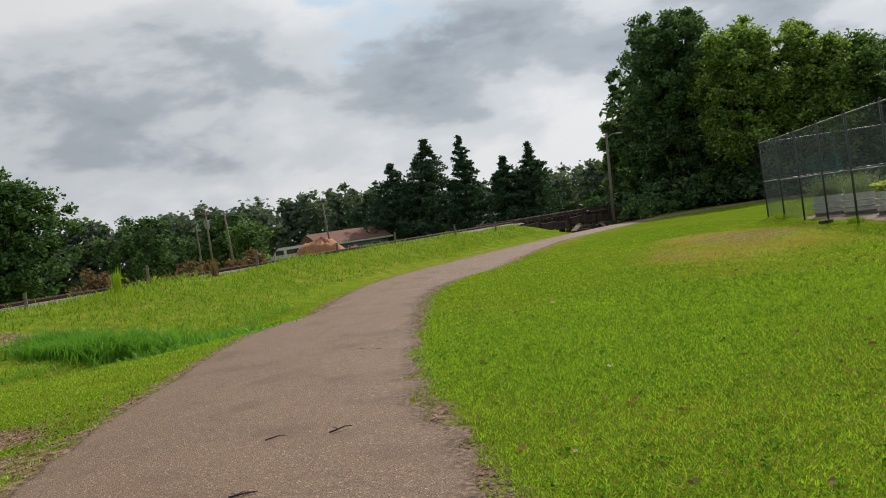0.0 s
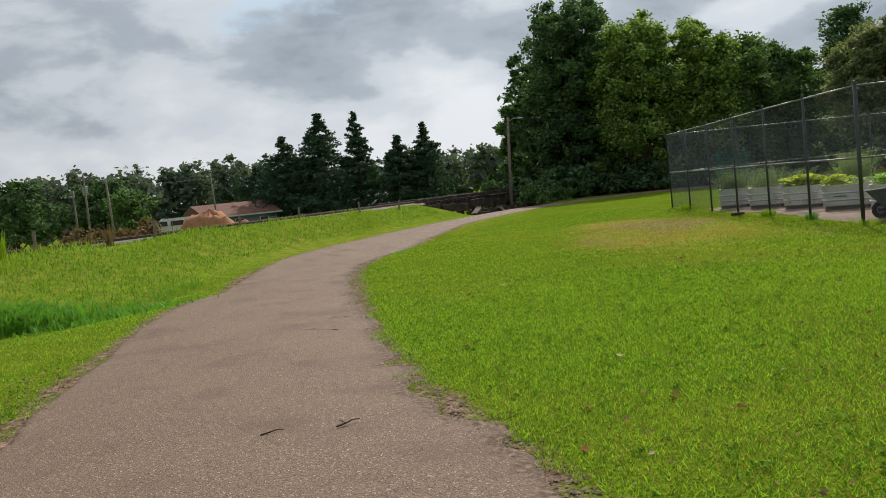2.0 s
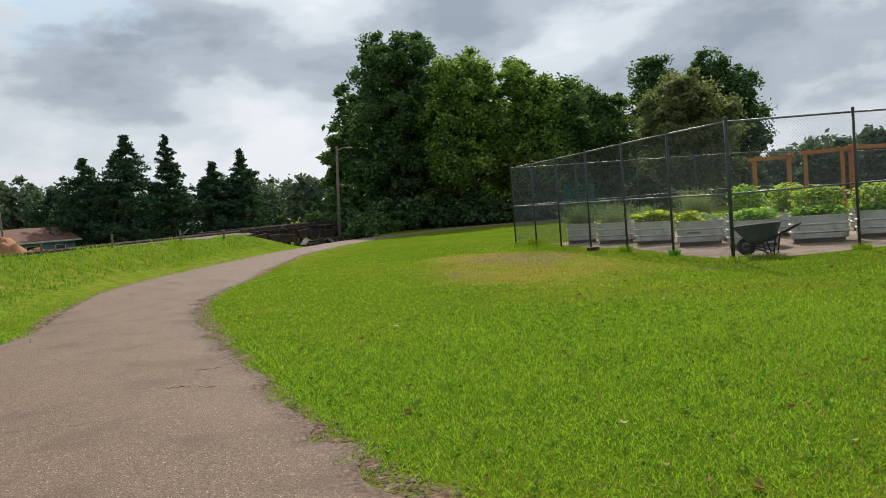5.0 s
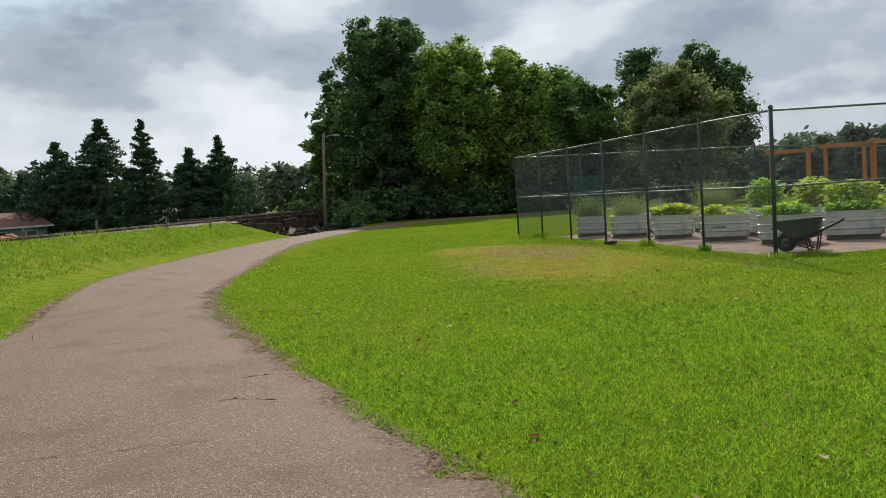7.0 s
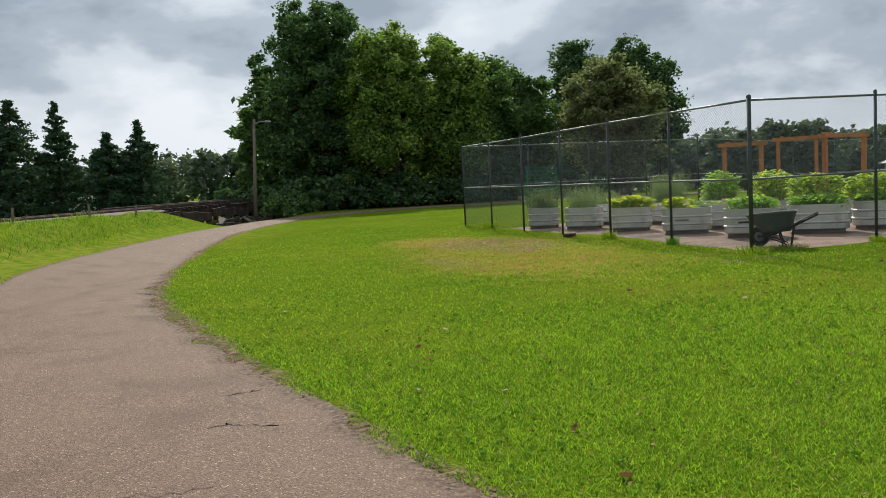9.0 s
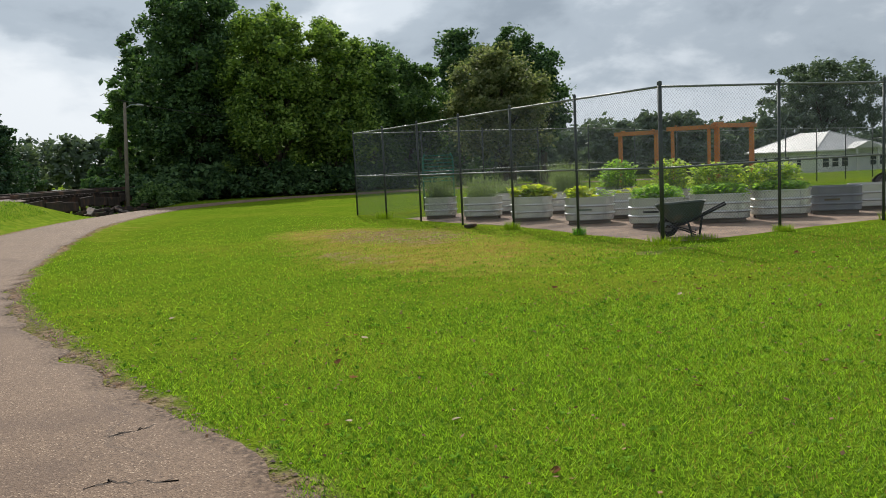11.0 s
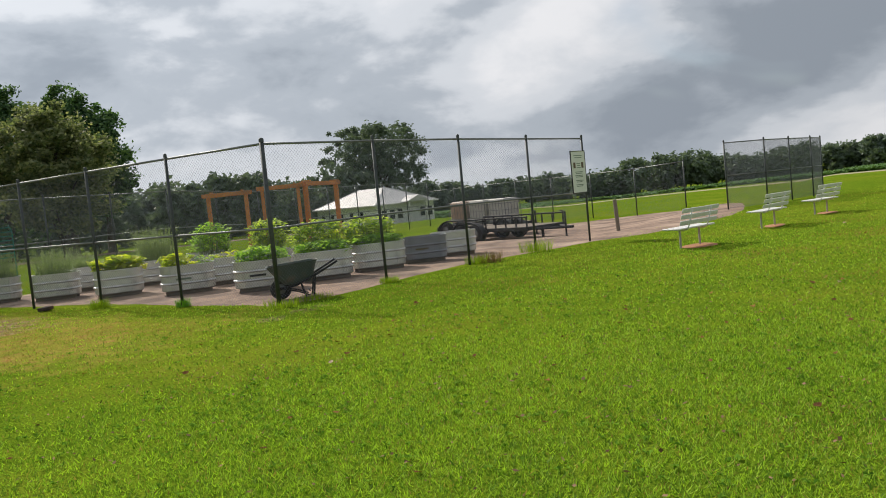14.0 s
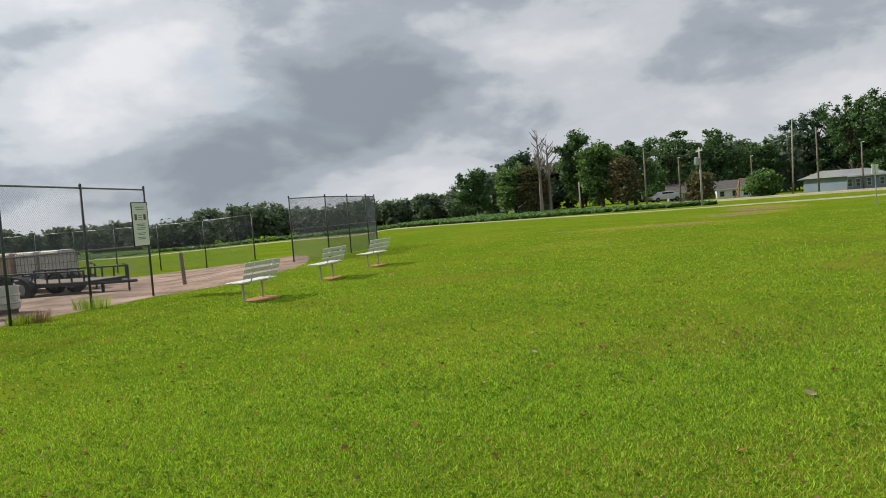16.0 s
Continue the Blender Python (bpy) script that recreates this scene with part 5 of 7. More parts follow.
def tuft(x, y, h, r, mat, label, seed, n=260, name="weed_tuft", lean=0.55, width=0.0045, kind=""):
    rng = np.random.RandomState(seed)
    V, F = [], []
    for i in range(n):
        w, q = rng.uniform(0, 6.283), r * math.sqrt(rng.uniform(0, 1))
        p = np.array((math.cos(w) * q, math.sin(w) * q, -0.02))
        hh = h * rng.uniform(0.5, 1.0)
        d = np.array((math.cos(w + rng.normal() * 0.8), math.sin(w + rng.normal() * 0.8), 0)) * hh * lean * rng.uniform(0.3, 1.4)
        e = np.array((-d[1], d[0], 0))
        e = e / (np.linalg.norm(e) + 1e-6) * width * rng.uniform(0.7, 1.4)
        k = len(V)
        V += [p - e, p + e, p + d * 0.35 + (0, 0, hh * 0.6) + e * 0.8, p + d * 0.35 + (0, 0, hh * 0.6) - e * 0.8, p + d + (0, 0, hh)]
        F += [(k, k + 1, k + 2, k + 3), (k + 3, k + 2, k + 4, k + 4)]
    me = bpy.data.meshes.new(name)
    me.from_pydata([tuple(v) for v in V], [], [f if f[2] != f[3] else f[:3] for f in F])
    ob = part(name, me, mat)
    ob.matrix_world = pose(x, y, float(height(x, y)))
    return tagged(ob, label, "weeds", "weeds along the fence", kind)


for i, (x, y, h, r, mat) in enumerate([(18.55, 16.4, 0.42, 0.42, "tall_grass"), (16.2, 16.55, 0.34, 0.34, "dry_weed"), (16.0, 16.75, 0.26, 0.3, "tall_grass"), (10.25, 23.0, 0.26, 0.2, "tall_grass"), (10.6, 31.1, 0.3, 0.3, "tall_grass"),
                                       (10.2, 20.3, 0.22, 0.14, "lush_grass"), (10.0, 17.5, 0.2, 0.35, "tall_grass"), (10.8, 17.45, 0.16, 0.4, "tall_grass"), (12.9, 17.15, 0.18, 0.2, "tall_grass"), (37.7, 17.4, 0.3, 0.4, "tall_grass")]):
    tuft(x, y, h, r, mat, "tuft of tall weeds at the foot of a fence post", 400 + i, kind="stuff")

# ---- trailers ----


def wheel_parts(root, x, y, r=0.36, w=0.22):
    wh = part("wheel", Geo().lathe([(r * 0.55, -w / 2), (r * 0.92, -w / 2), (r, -w * 0.3), (r, w * 0.3), (r * 0.92, w / 2), (r * 0.55, w / 2), (r * 0.55, -w / 2)], (x, y, r), 22, axis="y"), "rubber", root, smooth=True)
    part("rim", Geo().lathe([(0.003, -w * 0.42), (r * 0.2, -w * 0.42), (r * 0.5, -w * 0.3), (r * 0.56, -w * 0.5), (r * 0.56, w * 0.5), (r * 0.5, w * 0.3), (r * 0.2, w * 0.42), (0.003, w * 0.42)], (x, y, r), 16, axis="y"), "rail", wh)


def trailer(m, L, label, rails=True):
    """A tandem-axle flat trailer; +x is its tongue end."""
    root = thing("utility_trailer", label, "trailer", m)
    W = 1.95
    for y in (-W / 2, W / 2):
        part("side_beam", Geo().box((0, y, 0.45), (L, 0.07, 0.14), 0, 0.008), "black", root)
        if rails:
            part("top_rail", Geo().box((0, y, 0.88), (L, 0.06, 0.06), 0, 0.006), "black", root)
            for k in range(9):
                part("rail_post", Geo().box((-L / 2 + 0.03 + (L - 0.06) * k / 8, y, 0.68), (0.05, 0.05, 0.38), 0, 0.005), "black", root)
        part("fender", Geo().lathe([(0.46, -0.13), (0.46, 0.13), (0.44, 0.13), (0.44, -0.13), (0.46, -0.13)], (-0.55 - 0.3, y * 1.16, 0.36), 20, 2.0, 1.0, "y"), "black", root)
        for x in (-0.95, -0.12):
            wheel_parts(root, x - 0.3, y * 1.15)
    for x in (-L / 2, L / 2):
        part("end_beam", Geo().box((x, 0, 0.45), (0.07, W, 0.14), 0, 0.008), "black", root)
    if rails:
        part("ramp_gate", Geo().box((-L / 2 - 0.04, 0, 0.70), (0.05, W, 0.05)).box((-L / 2 - 0.04, -W / 2 + 0.05, 0.62), (0.05, 0.05, 0.3)).box((-L / 2 - 0.04, W / 2 - 0.05, 0.62), (0.05, 0.05, 0.3)), "black", root)
    for k in range(9):
        part("deck_plank", Geo().box((0, -W / 2 + 0.14 + k * (W - 0.28) / 8, 0.505), (L - 0.1, 0.195, 0.04), 0, 0.005), "wood_pole", root)
    for s in (-1, 1):
        part("tongue_beam", Geo().tube([(L / 2, 0.7 * s, 0.42), (L / 2 + 1.25, 0.03 * s, 0.40)], 0.05, 6), "black", root)
    part("jack", Geo().tube([(L / 2 + 0.95, 0, 0.02), (L / 2 + 0.95, 0, 0.95), (L / 2 + 0.75, 0, 1.0)], 0.035, 8).box((L / 2 + 0.95, 0, 0.012), (0.2, 0.2, 0.02)), "black", root)
    part("prop_leg", Geo().box((L / 2 - 0.2, 0, 0.28), (0.08, 0.08, 0.42), 0, 0.005), "black", root)
    return root


TA = (27.6, 22.2)
trailer(pose(TA[0] - 0.13, TA[1] - 0.38, -0.258, 0, 0, -109), 4.4, "black tandem-axle utility trailer parked on the clay")
trailer(pose(TA[0] + 3.1, TA[1] + 2.2, -0.258, 0, 0, -109), 4.2, "low flat trailer carrying plastic water tanks", rails=False)


def tote(m, label, body="white_plastic"):
    root = thing("water_tank_tote", label, "tank", m, "caged water tanks")
    g = Geo()
    vs, fs, n = [], [], 24
    lev = [(0.12, -0.02), (0.15, 0), (0.55, 0.0), (0.58, -0.012), (0.62, 0.0), (1.02, 0), (1.08, -0.03), (1.11, -0.12), (1.12, -0.3)]
    for z, off in lev:
        vs += [(px, py, z) for px, py in rounded_ring(1.12, 0.94, 0.12, off)] if off > -0.1 else [(px * (1 + off), py * (1 + off), z) for px, py in rounded_ring(1.12, 0.94, 0.12, 0)]
    for i in range(len(lev) - 1):
        for k in range(n):
            j = (k + 1) % n
            fs.append((i * n + k, i * n + j, i * n + n + j, i * n + n + k))
    fs += [tuple(range(n - 1, -1, -1)), tuple(range(len(vs) - n, len(vs)))]
    part("bottle", g.add(vs, fs), body, root, smooth=False)
    part("lid", Geo().lathe([(0.10, 1.11), (0.10, 1.15), (0.003, 1.155)], (0, 0, 0), 14), "black", root)
    part("pallet", Geo().box((0, 0, 0.06), (1.2, 1.0, 0.10), 0, 0.01), "rail", root)
    for k in range(7):
        x = -0.58 + k * 0.193
        for y in (-0.49, 0.49):
            part("cage_bar", Geo().tube([(x, y, 0.1), (x, y, 1.08)], 0.010, 6), "rail", root)
    for k in range(6):
        y = -0.49 + k * 0.196
        for x in (-0.59, 0.59):
            part("cage_bar", Geo().tube([(x, y, 0.1), (x, y, 1.08)], 0.010, 6), "rail", root)
    for z in (0.3, 0.6, 0.9, 1.08):
        part("cage_hoop", Geo().tube([(-0.59, -0.49, z), (0.59, -0.49, z), (0.59, 0.49, z), (-0.59, 0.49, z), (-0.59, -0.49, z)], 0.011, 6), "rail", root)
    return root


for i, (u, lab, mt) in enumerate(((-1.25, "beige plastic water tank in a steel cage", "beige"), (0.0, "white plastic water tank in a steel cage", "white_plastic"), (1.25, "white plastic water tank at the trailer's end", "white_plastic"))):
    a = radians(-109)
    tote(pose(TA[0] + 3.1 + math.cos(a) * u, TA[1] + 2.2 + math.sin(a) * u, 0.268, 0, 0, -109) @ Matrix.Scale(0.94, 4), lab, mt)

# ---- houses ----


def window_unit(root, c, w, h, rz, sill=True):
    """A framed window set proud of a wall; c is its centre, rz its facing."""
    win = part("window", Geo().box(c, (w, 0.05, h), rz, 0.01), "bench_white", root)
    n = Vector((math.sin(rz), -math.cos(rz), 0))
    q = Vector(c) + n * 0.028
    for k in (-1, 1):
        z = q.z + k * h * 0.235
        part("pane", Geo().box((q.x, q.y, z), (w * 0.82, 0.02, h * 0.42), rz), "glass_dark", win)
    return win


def house(name, label, m, L, W, eave, rise, wall, roof, hip=False, over=0.4, windows=()):
    root = thing(name, label, "house", m)
    g = Geo()
    part("wall", g.box((0, 0, eave / 2), (L, W, eave)), wall, root)
    a, b = L / 2 + over, W / 2 + over
    ridge = (a - b) if hip else a
    z0, z1 = eave - 0.02, eave + rise
    r = Geo()
    top = [(-a, -b, z0), (a, -b, z0), (a, b, z0), (-a, b, z0), (-ridge, 0, z1), (ridge, 0, z1)]
    r.add(top, [(0, 1, 5, 4), (2, 3, 4, 5), (1, 2, 5), (3, 0, 4), (3, 2, 1, 0)])
    part("roof", r, roof, root)
    for s in (-1, 1):
        part("fascia", Geo().box((0, s * b, z0 - 0.06), (2 * a, 0.04, 0.16)), "bench_white" if wall != "brick" else "black", root)
        if hip:
            part("fascia", Geo().box((s * a, 0, z0 - 0.06), (0.04, 2 * b, 0.16)), "bench_white", root)
    if hip:
        for sx in (-1, 1):
            for sy in (-1, 1):
                part("hip_cap", Geo().tube([(sx * a, sy * b, z0 + 0.02), (sx * ridge, 0, z1 + 0.02)], 0.06, 5), roof, root)
        for k in range(int(2 * a / 0.9)):
            x = -a + 0.45 + k * 0.9
            f = min(1.0, (a - abs(x)) / b)
            for sy in (-1, 1):
                part("roof_seam", Geo().tube([(x, sy * b, z0 + 0.015), (x, sy * b * (1 - f), z0 + rise * f + 0.015)], 0.02, 4), roof, root)
    for side, u, z, w, h in windows:
        if side == "s":
            window_unit(root, (u, -W / 2 - 0.02, z), w, h, 0)
        elif side == "w":
            window_unit(root, (-L / 2 - 0.02, u, z), w, h, radians(-90))
        elif side == "e":
            window_unit(root, (L / 2 + 0.02, u, z), w, h, radians(90))
        elif side == "door":
            d = part("door", Geo().box((u, -W / 2 - 0.02, h / 2), (w, 0.05, h), 0, 0.01), "glass_dark", root)
            part("door_frame", Geo().box((u, -W / 2 - 0.015, h + 0.05), (w + 0.2, 0.05, 0.1)).box((u - w / 2 - 0.05, -W / 2 - 0.015, h / 2), (0.1, 0.05, h)).box((u + w / 2 + 0.05, -W / 2 - 0.015, h / 2), (0.1, 0.05, h)), "bench_white", d)
    return root


# white hip-roofed house: long side faces the garden
hx, hy = 82.6 + 0.357 * 8 + 0.934 * 4.5, 68 + 0.934 * 8 - 0.357 * 4.5
hx, hy = hx + 0.5, hy - 0.4
hz = -1.75
ang = math.degrees(math.atan2(0.934, 0.357))
wh = house("white_house", "white single-storey house with a pale hipped metal roof", pose(hx, hy, hz, 0, 0, ang + 180), 15, 9, 2.9, 2.2, "white_wall", "white_roof", True, 0.5,
           [("s", u, 1.55, 0.95, 1.3) for u in (-5.9, -3.4, -1.0, 1.5, 4.0)] + [("e", u, 1.55, 0.9, 1.3) for u in (-3.4, -2.2, -1.0, 2.6, 3.8)] + [("w", u, 1.55, 0.9, 1.3) for u in (-3.4, -2.2, -1.0, 2.6, 3.8)])
porch = part("porch", Geo().box((8.1, 0.9, 2.95), (1.9, 3.0, 0.14)).add([(7.5, -0.9, 3.0), (9.2, -0.9, 3.0), (9.2, 2.7, 3.0), (7.5, 2.7, 3.0), (9.2, 0.9, 3.75), (6.7, 0.9, 3.75)], [(0, 1, 4, 5), (2, 3, 5, 4), (1, 2, 4), (3, 0, 5)]), "white_roof", wh)
for yy in (-0.4, 2.2):
    part("column", Geo().box((8.9, yy, 1.45), (0.18, 0.18, 2.9)), "bench_white", porch)
part("foundation", Geo().box((0, 0, -0.2), (15.1, 9.1, 0.8)), "white_wall", wh)

bx, by = -22.6, 99
house("brown_house", "low grey house with a brown shingle roof", pose(bx, by, float(height(bx, by)) - 0.35, 0, 0, 38), 8.6, 7, 2.4, 1.5, "blue_wall", "brown_roof", False, 0.5,
      [("s", u, 1.4, 1.2, 1.1) for u in (-3, -0.5, 2.6)] + [("w", 0, 1.4, 1.0, 1.1)])
sx, sy = at_bearing(-23.6, 122)
house("blue_shed", "blue-grey metal building with a pale roof", pose(sx, sy, float(height(sx, sy)) - 0.35, 0, 0, -60), 8.2, 6.5, 2.1, 0.9, "blue_wall", "shed_roof", False, 0.5,
      [("s", u, 1.2, 0.9, 1.0) for u in (-3.6, -2.0, 0.2, 2.8)])
for (b, d, L, lab, wl, rf) in ((-14.0, 128, 5, "small tan house with a dark roof", "tan_wall", "grey_roof"), (-16.9, 127, 4.6, "low pale house with a grey roof", "white_wall", "grey_roof")):
    x, y = at_bearing(b, d)
    house("small_house", lab, pose(x, y, float(height(x, y)) - 0.5, 0, 0, -100), L, 5, 1.8, 1.2, wl, rf, False, 0.3, [("s", u, 1.1, 0.7, 0.8) for u in (-1.6, 0.1, 1.6)])
x, y = -6.3, 126
house("white_shed", "small white shed half hidden beyond the bank", pose(x, y, float(height(x, y)), 0, 0, 5), 4.2, 3.0, 2.7, 0.4, "white_wall", "white_roof", False, 0.15, [("s", 0.8, 1.7, 0.8, 0.8)])

# ---- railway ----


def rail_place(s, q, z=0.0):
    p = RAIL_A + RAIL_D * s + np.array((RAIL_D[1], -RAIL_D[0])) * q
    return float(p[0]), float(p[1]), z


def build_railway():
    rz = math.degrees(math.atan2(RAIL_D[1], RAIL_D[0]))
    root = thing("railway_track", "rusty railway track along the grassy bank", "railway", None, kind="structure")
    bed = Geo()
    n = 60
    for i in range(n + 1):
        s = -60 + 98 * i / n
        for q, z in ((1.7, -0.08), (1.2, 0.04), (-1.2, 0.04), (-1.7, -0.08)):
            x, y, _ = rail_place(s, q + 0.12 * math.sin(i * 2.1 + q))
            bed.v.append((x, y, CREST + z))
    for i in range(n):
        for k in range(3):
            a = i * 4 + k
            bed.f.append((a, a + 1, a + 5, a + 4))
    part("ballast_bed", bed, "ballast", root)
    for q in (-0.75, 0.75):
        g = Geo()
        for i in range(48):
            s0, s1 = -60 + 110 * i / 48, -60 + 110 * (i + 1) / 48 - 0.02
            a, b = Vector(rail_place(s0, q, CREST + 0.06)), Vector(rail_place(s1, q, CREST + 0.06))
            c = (a + b) / 2
            g.box(c, ((b - a).length, 0.07, 0.16), radians(rz), 0.012)
        part("rail", g, "rust", root)
    tie = Geo().box((0, 0, 0), (0.23, 2.5, 0.16), 0, 0.012).mesh("sleeper")
    rng = np.random.RandomState(3)
    for i in range(150):
        x, y, _ = rail_place(-40 + i * 0.6, 0)
        ob = part("sleeper", tie, "creosote", root)
        ob.matrix_world = pose(x, y, CREST - 0.06 + rng.uniform(-0.015, 0.01), 0, 0, rz + rng.uniform(-1.5, 1.5))
    # the low timber trestle past the bank
    tr = thing("rail_trestle", "low dark creosoted timber trestle carrying the track", "bridge", pose(*rail_place(37.5, 0), 0, 0, rz))
    for y in (-1.1, -0.75, 0.75, 1.1):
        part("stringer", Geo().box((10.5, y, CREST - 0.25), (21, 0.22, 0.38), 0, 0.015), "creosote", tr)
    part("guard_timber", Geo().box((10.5, -1.35, CREST + 0.14), (21, 0.2, 0.18), 0, 0.012), "creosote", tr)
    part("guard_timber", Geo().box((10.5, 1.35, CREST + 0.14), (21, 0.2, 0.18), 0, 0.012), "creosote", tr)
    for i in range(6):
        x = 0.8 + i * 3.9
        part("cap_beam", Geo().box((x, 0, CREST - 0.5), (0.34, 3.4, 0.34), 0, 0.015), "creosote", tr)
        for y in (-1.4, -0.5, 0.5, 1.4):
            part("pile", Geo().tube([(x, y * 1.1, -1.6), (x, y, CREST - 0.6)], [0.17, 0.15], 8), "creosote", tr)
        part("cross_brace", Geo().box((x - 0.2, 0, -0.15), (0.08, 3.4, 0.22), 0, 0, rx=0.35), "creosote", tr)
    for i in range(9):
        part("side_plank", Geo().box((1.6 + i * 2.3, -1.62 - 0.06 * (i % 2), CREST - 0.42 - 0.1 * (i % 3)), (2.2, 0.08, 0.5), 0, 0.01, ry=0.03 * ((i % 3) - 1)), "creosote", tr)
    # old timbers heaped beside it
    for i in range(26):
        s, q = rng.uniform(41, 56), rng.uniform(2.1, 3.2)
        x, y, _ = rail_place(s, q)
        ob = part("old_sleeper", tie, "creosote")
        ob.matrix_world = pose(x, y, max(float(height(x, y)), -0.4) + rng.uniform(0.1, 0.45), rng.uniform(-8, 8), rng.uniform(-8, 8), rz + 90 + rng.uniform(-30, 30))
        tagged(ob, "old discarded railway sleeper beside the trestle", "sleeper", "discarded sleepers")


build_railway()
rng = np.random.RandomState(21)
fence_posts = []
for i in range(14):
    s = -26 + i * 4.6 + rng.uniform(-0.5, 0.5)
    x, y, _ = rail_place(s, 2.0 + rng.uniform(-0.2, 0.2))
    h = rng.uniform(0.35, 0.7)
    ob = part("fence_post", Geo().tube([(0, 0, -0.2), (rng.uniform(-0.05, 0.05), rng.uniform(-0.05, 0.05), h)], [0.055, 0.045], 7), "wood_pole")
    ob.location = (x, y, float(height(x, y)))
    tagged(ob, "short weathered wooden post on the railway bank", "post", "bank fence posts")

# ---- poles and wires ----


def utility_pole(name, label, x, y, h, r=0.12, arm=False, lamp=None, mat="wood_pole", lean=0.0, rz=0.0, z=None):
    z0 = float(height(x, y)) if z is None else z
    root = thing(name, label, "utility pole", pose(x, y, z0, 0, lean, rz))
    part("pole", Geo().tube([(0, 0, -0.3), (0, 0, h)], [r * 1.25, r * 0.75], 10), mat, root, smooth=True)
    if arm:
        part("crossarm", Geo().box((0, 0, h - 0.35), (2.2, 0.10, 0.12), 0, 0.01), mat, root)
        for u in (-1.0, -0.35, 0.35, 1.0):
            part("insulator", Geo().lathe([(0.03, h - 0.29), (0.05, h - 0.24), (0.03, h - 0.2), (0.045, h - 0.16), (0.004, h - 0.12)], (u, 0, 0), 8), "lamp_metal", root)
        part("transformer", Geo().lathe([(0.004, h - 1.7), (0.2, h - 1.7), (0.22, h - 1.6), (0.22, h - 1.0), (0.18, h - 0.95), (0.004, h - 0.93)], (0.0, 0.3, 0), 12), "lamp_metal", root)
    if lamp is not None:
        a = part("lamp_arm", Geo().tube([(0, 0, h - 0.35), (lamp * 0.5, 0, h - 0.12), (lamp, 0, h - 0.10)], 0.03, 7), "lamp_metal", root)
        part("lamp_head", Geo().lathe([(0.004, 0.09), (0.10, 0.08), (0.17, 0.0), (0.15, -0.05), (0.004, -0.07)], (lamp + 0.15 * math.copysign(1, lamp), 0, h - 0.12), 12, 1.5, 0.8), "lamp_metal", a)
    return root


def cable(a, b, sag, label="thin dark overhead cable", r=0.018):
    a, b = Vector(a), Vector(b)
    pts = []
    for i in range(17):
        t = i / 16
        p = a.lerp(b, t)
        p.z -= sag * 4 * t * (1 - t)
        pts.append(p)
    tagged(part("overhead_cable", Geo().tube(pts, r, 5), "cable"), label, "cable", "overhead cables")


utility_pole("street_lamp", "weathered wooden pole with a small street lamp", 6.9, 60.6, 7.1, 0.11, lamp=0.75, lean=3.0)
utility_pole("utility_pole", "wooden power pole with a crossarm", -26.9, 68.5, 6.7, 0.09, True, rz=20)
utility_pole("utility_pole", "plain wooden power pole beyond the railway", -27.6, 67.8, 5.4, 0.08)
utility_pole("utility_pole", "leaning wooden pole with a small lamp", -23.3, 64.2, 6.0, 0.09, lamp=0.7, lean=-2)
utility_pole("utility_pole", "wooden pole before the brown house", -20.9, 86.2, 6.6, 0.09, lean=-2)
cable((6.9, 60.6, 6.6), (29, 71.5, 6.4), 0.9, r=0.022)
cable((-26.9, 68.5, 5.3), (-58, 32, 5.0), 1.8, r=0.03)
cable((-26.9, 68.5, 5.5), (-20.9, 86.2, 5.5), 0.5)
for (px, x, y, h, arm, lamp, lean, mat, lab) in (
        (1412, *at_bearing(-20.6, 112), 9.3, False, -0.8, -5, "pale_pole", "tall pale leaning pole with a street lamp"),
        (1247, 79.5, -14.8, 5.6, True, None, 0, "pale_pole", "pale power pole with a transformer"),
        (1150, *at_bearing(-11.5, 98), 6.8, False, None, 0, "wood_pole", "dark wooden pole along the road"),
        (1212, *at_bearing(-13.7, 112), 5.9, False, -0.5, 0, "wood_pole", "wooden lamp pole near the houses"),
        (1034, *at_bearing(-7.1, 108), 3.7, False, None, 0, "pale_pole", "short pale pole at the field road"),
        (1335, *at_bearing(-18.2, 122), 5.6, False, -0.5, 0, "wood_pole", "wooden lamp pole behind the shrubs"),
        (1458, *at_bearing(-22.1, 112), 8.0, False, None, 0, "wood_pole", "dark wooden pole before the blue building"),
        (1537, *at_bearing(-24.6, 118), 6.0, False, -0.5, 0, "wood_pole", "wooden pole beside the blue building")):
    utility_pole("utility_pole", lab, x, y, h, 0.095, arm, lamp, mat, lean)
p1, p2, p3 = (79.5, -14.8, 5.2), (*at_bearing(-20.6, 112), 8.2), (*at_bearing(-11.5, 98), 6.4)
cable(p1, p2, 0.8), cable(p3, p1, 0.5), cable((79.5, -14.8, 4.6), (*at_bearing(-22.1, 112), 7.2), 0.8)
sp = thing("road_sign", "small pale sign on a thin post", "sign", pose(45.0, -14.9, float(height(45, -14.9))))
part("post", Geo().tube([(0, 0, -0.2), (0, 0, 2.3)], 0.03, 8), "lamp_metal", sp)
part("panel", Geo().box((0, 0, 2.05), (0.03, 0.36, 0.5), 0, 0.005), "sign_white", sp)

# ---- far road, crop and yard clutter ----


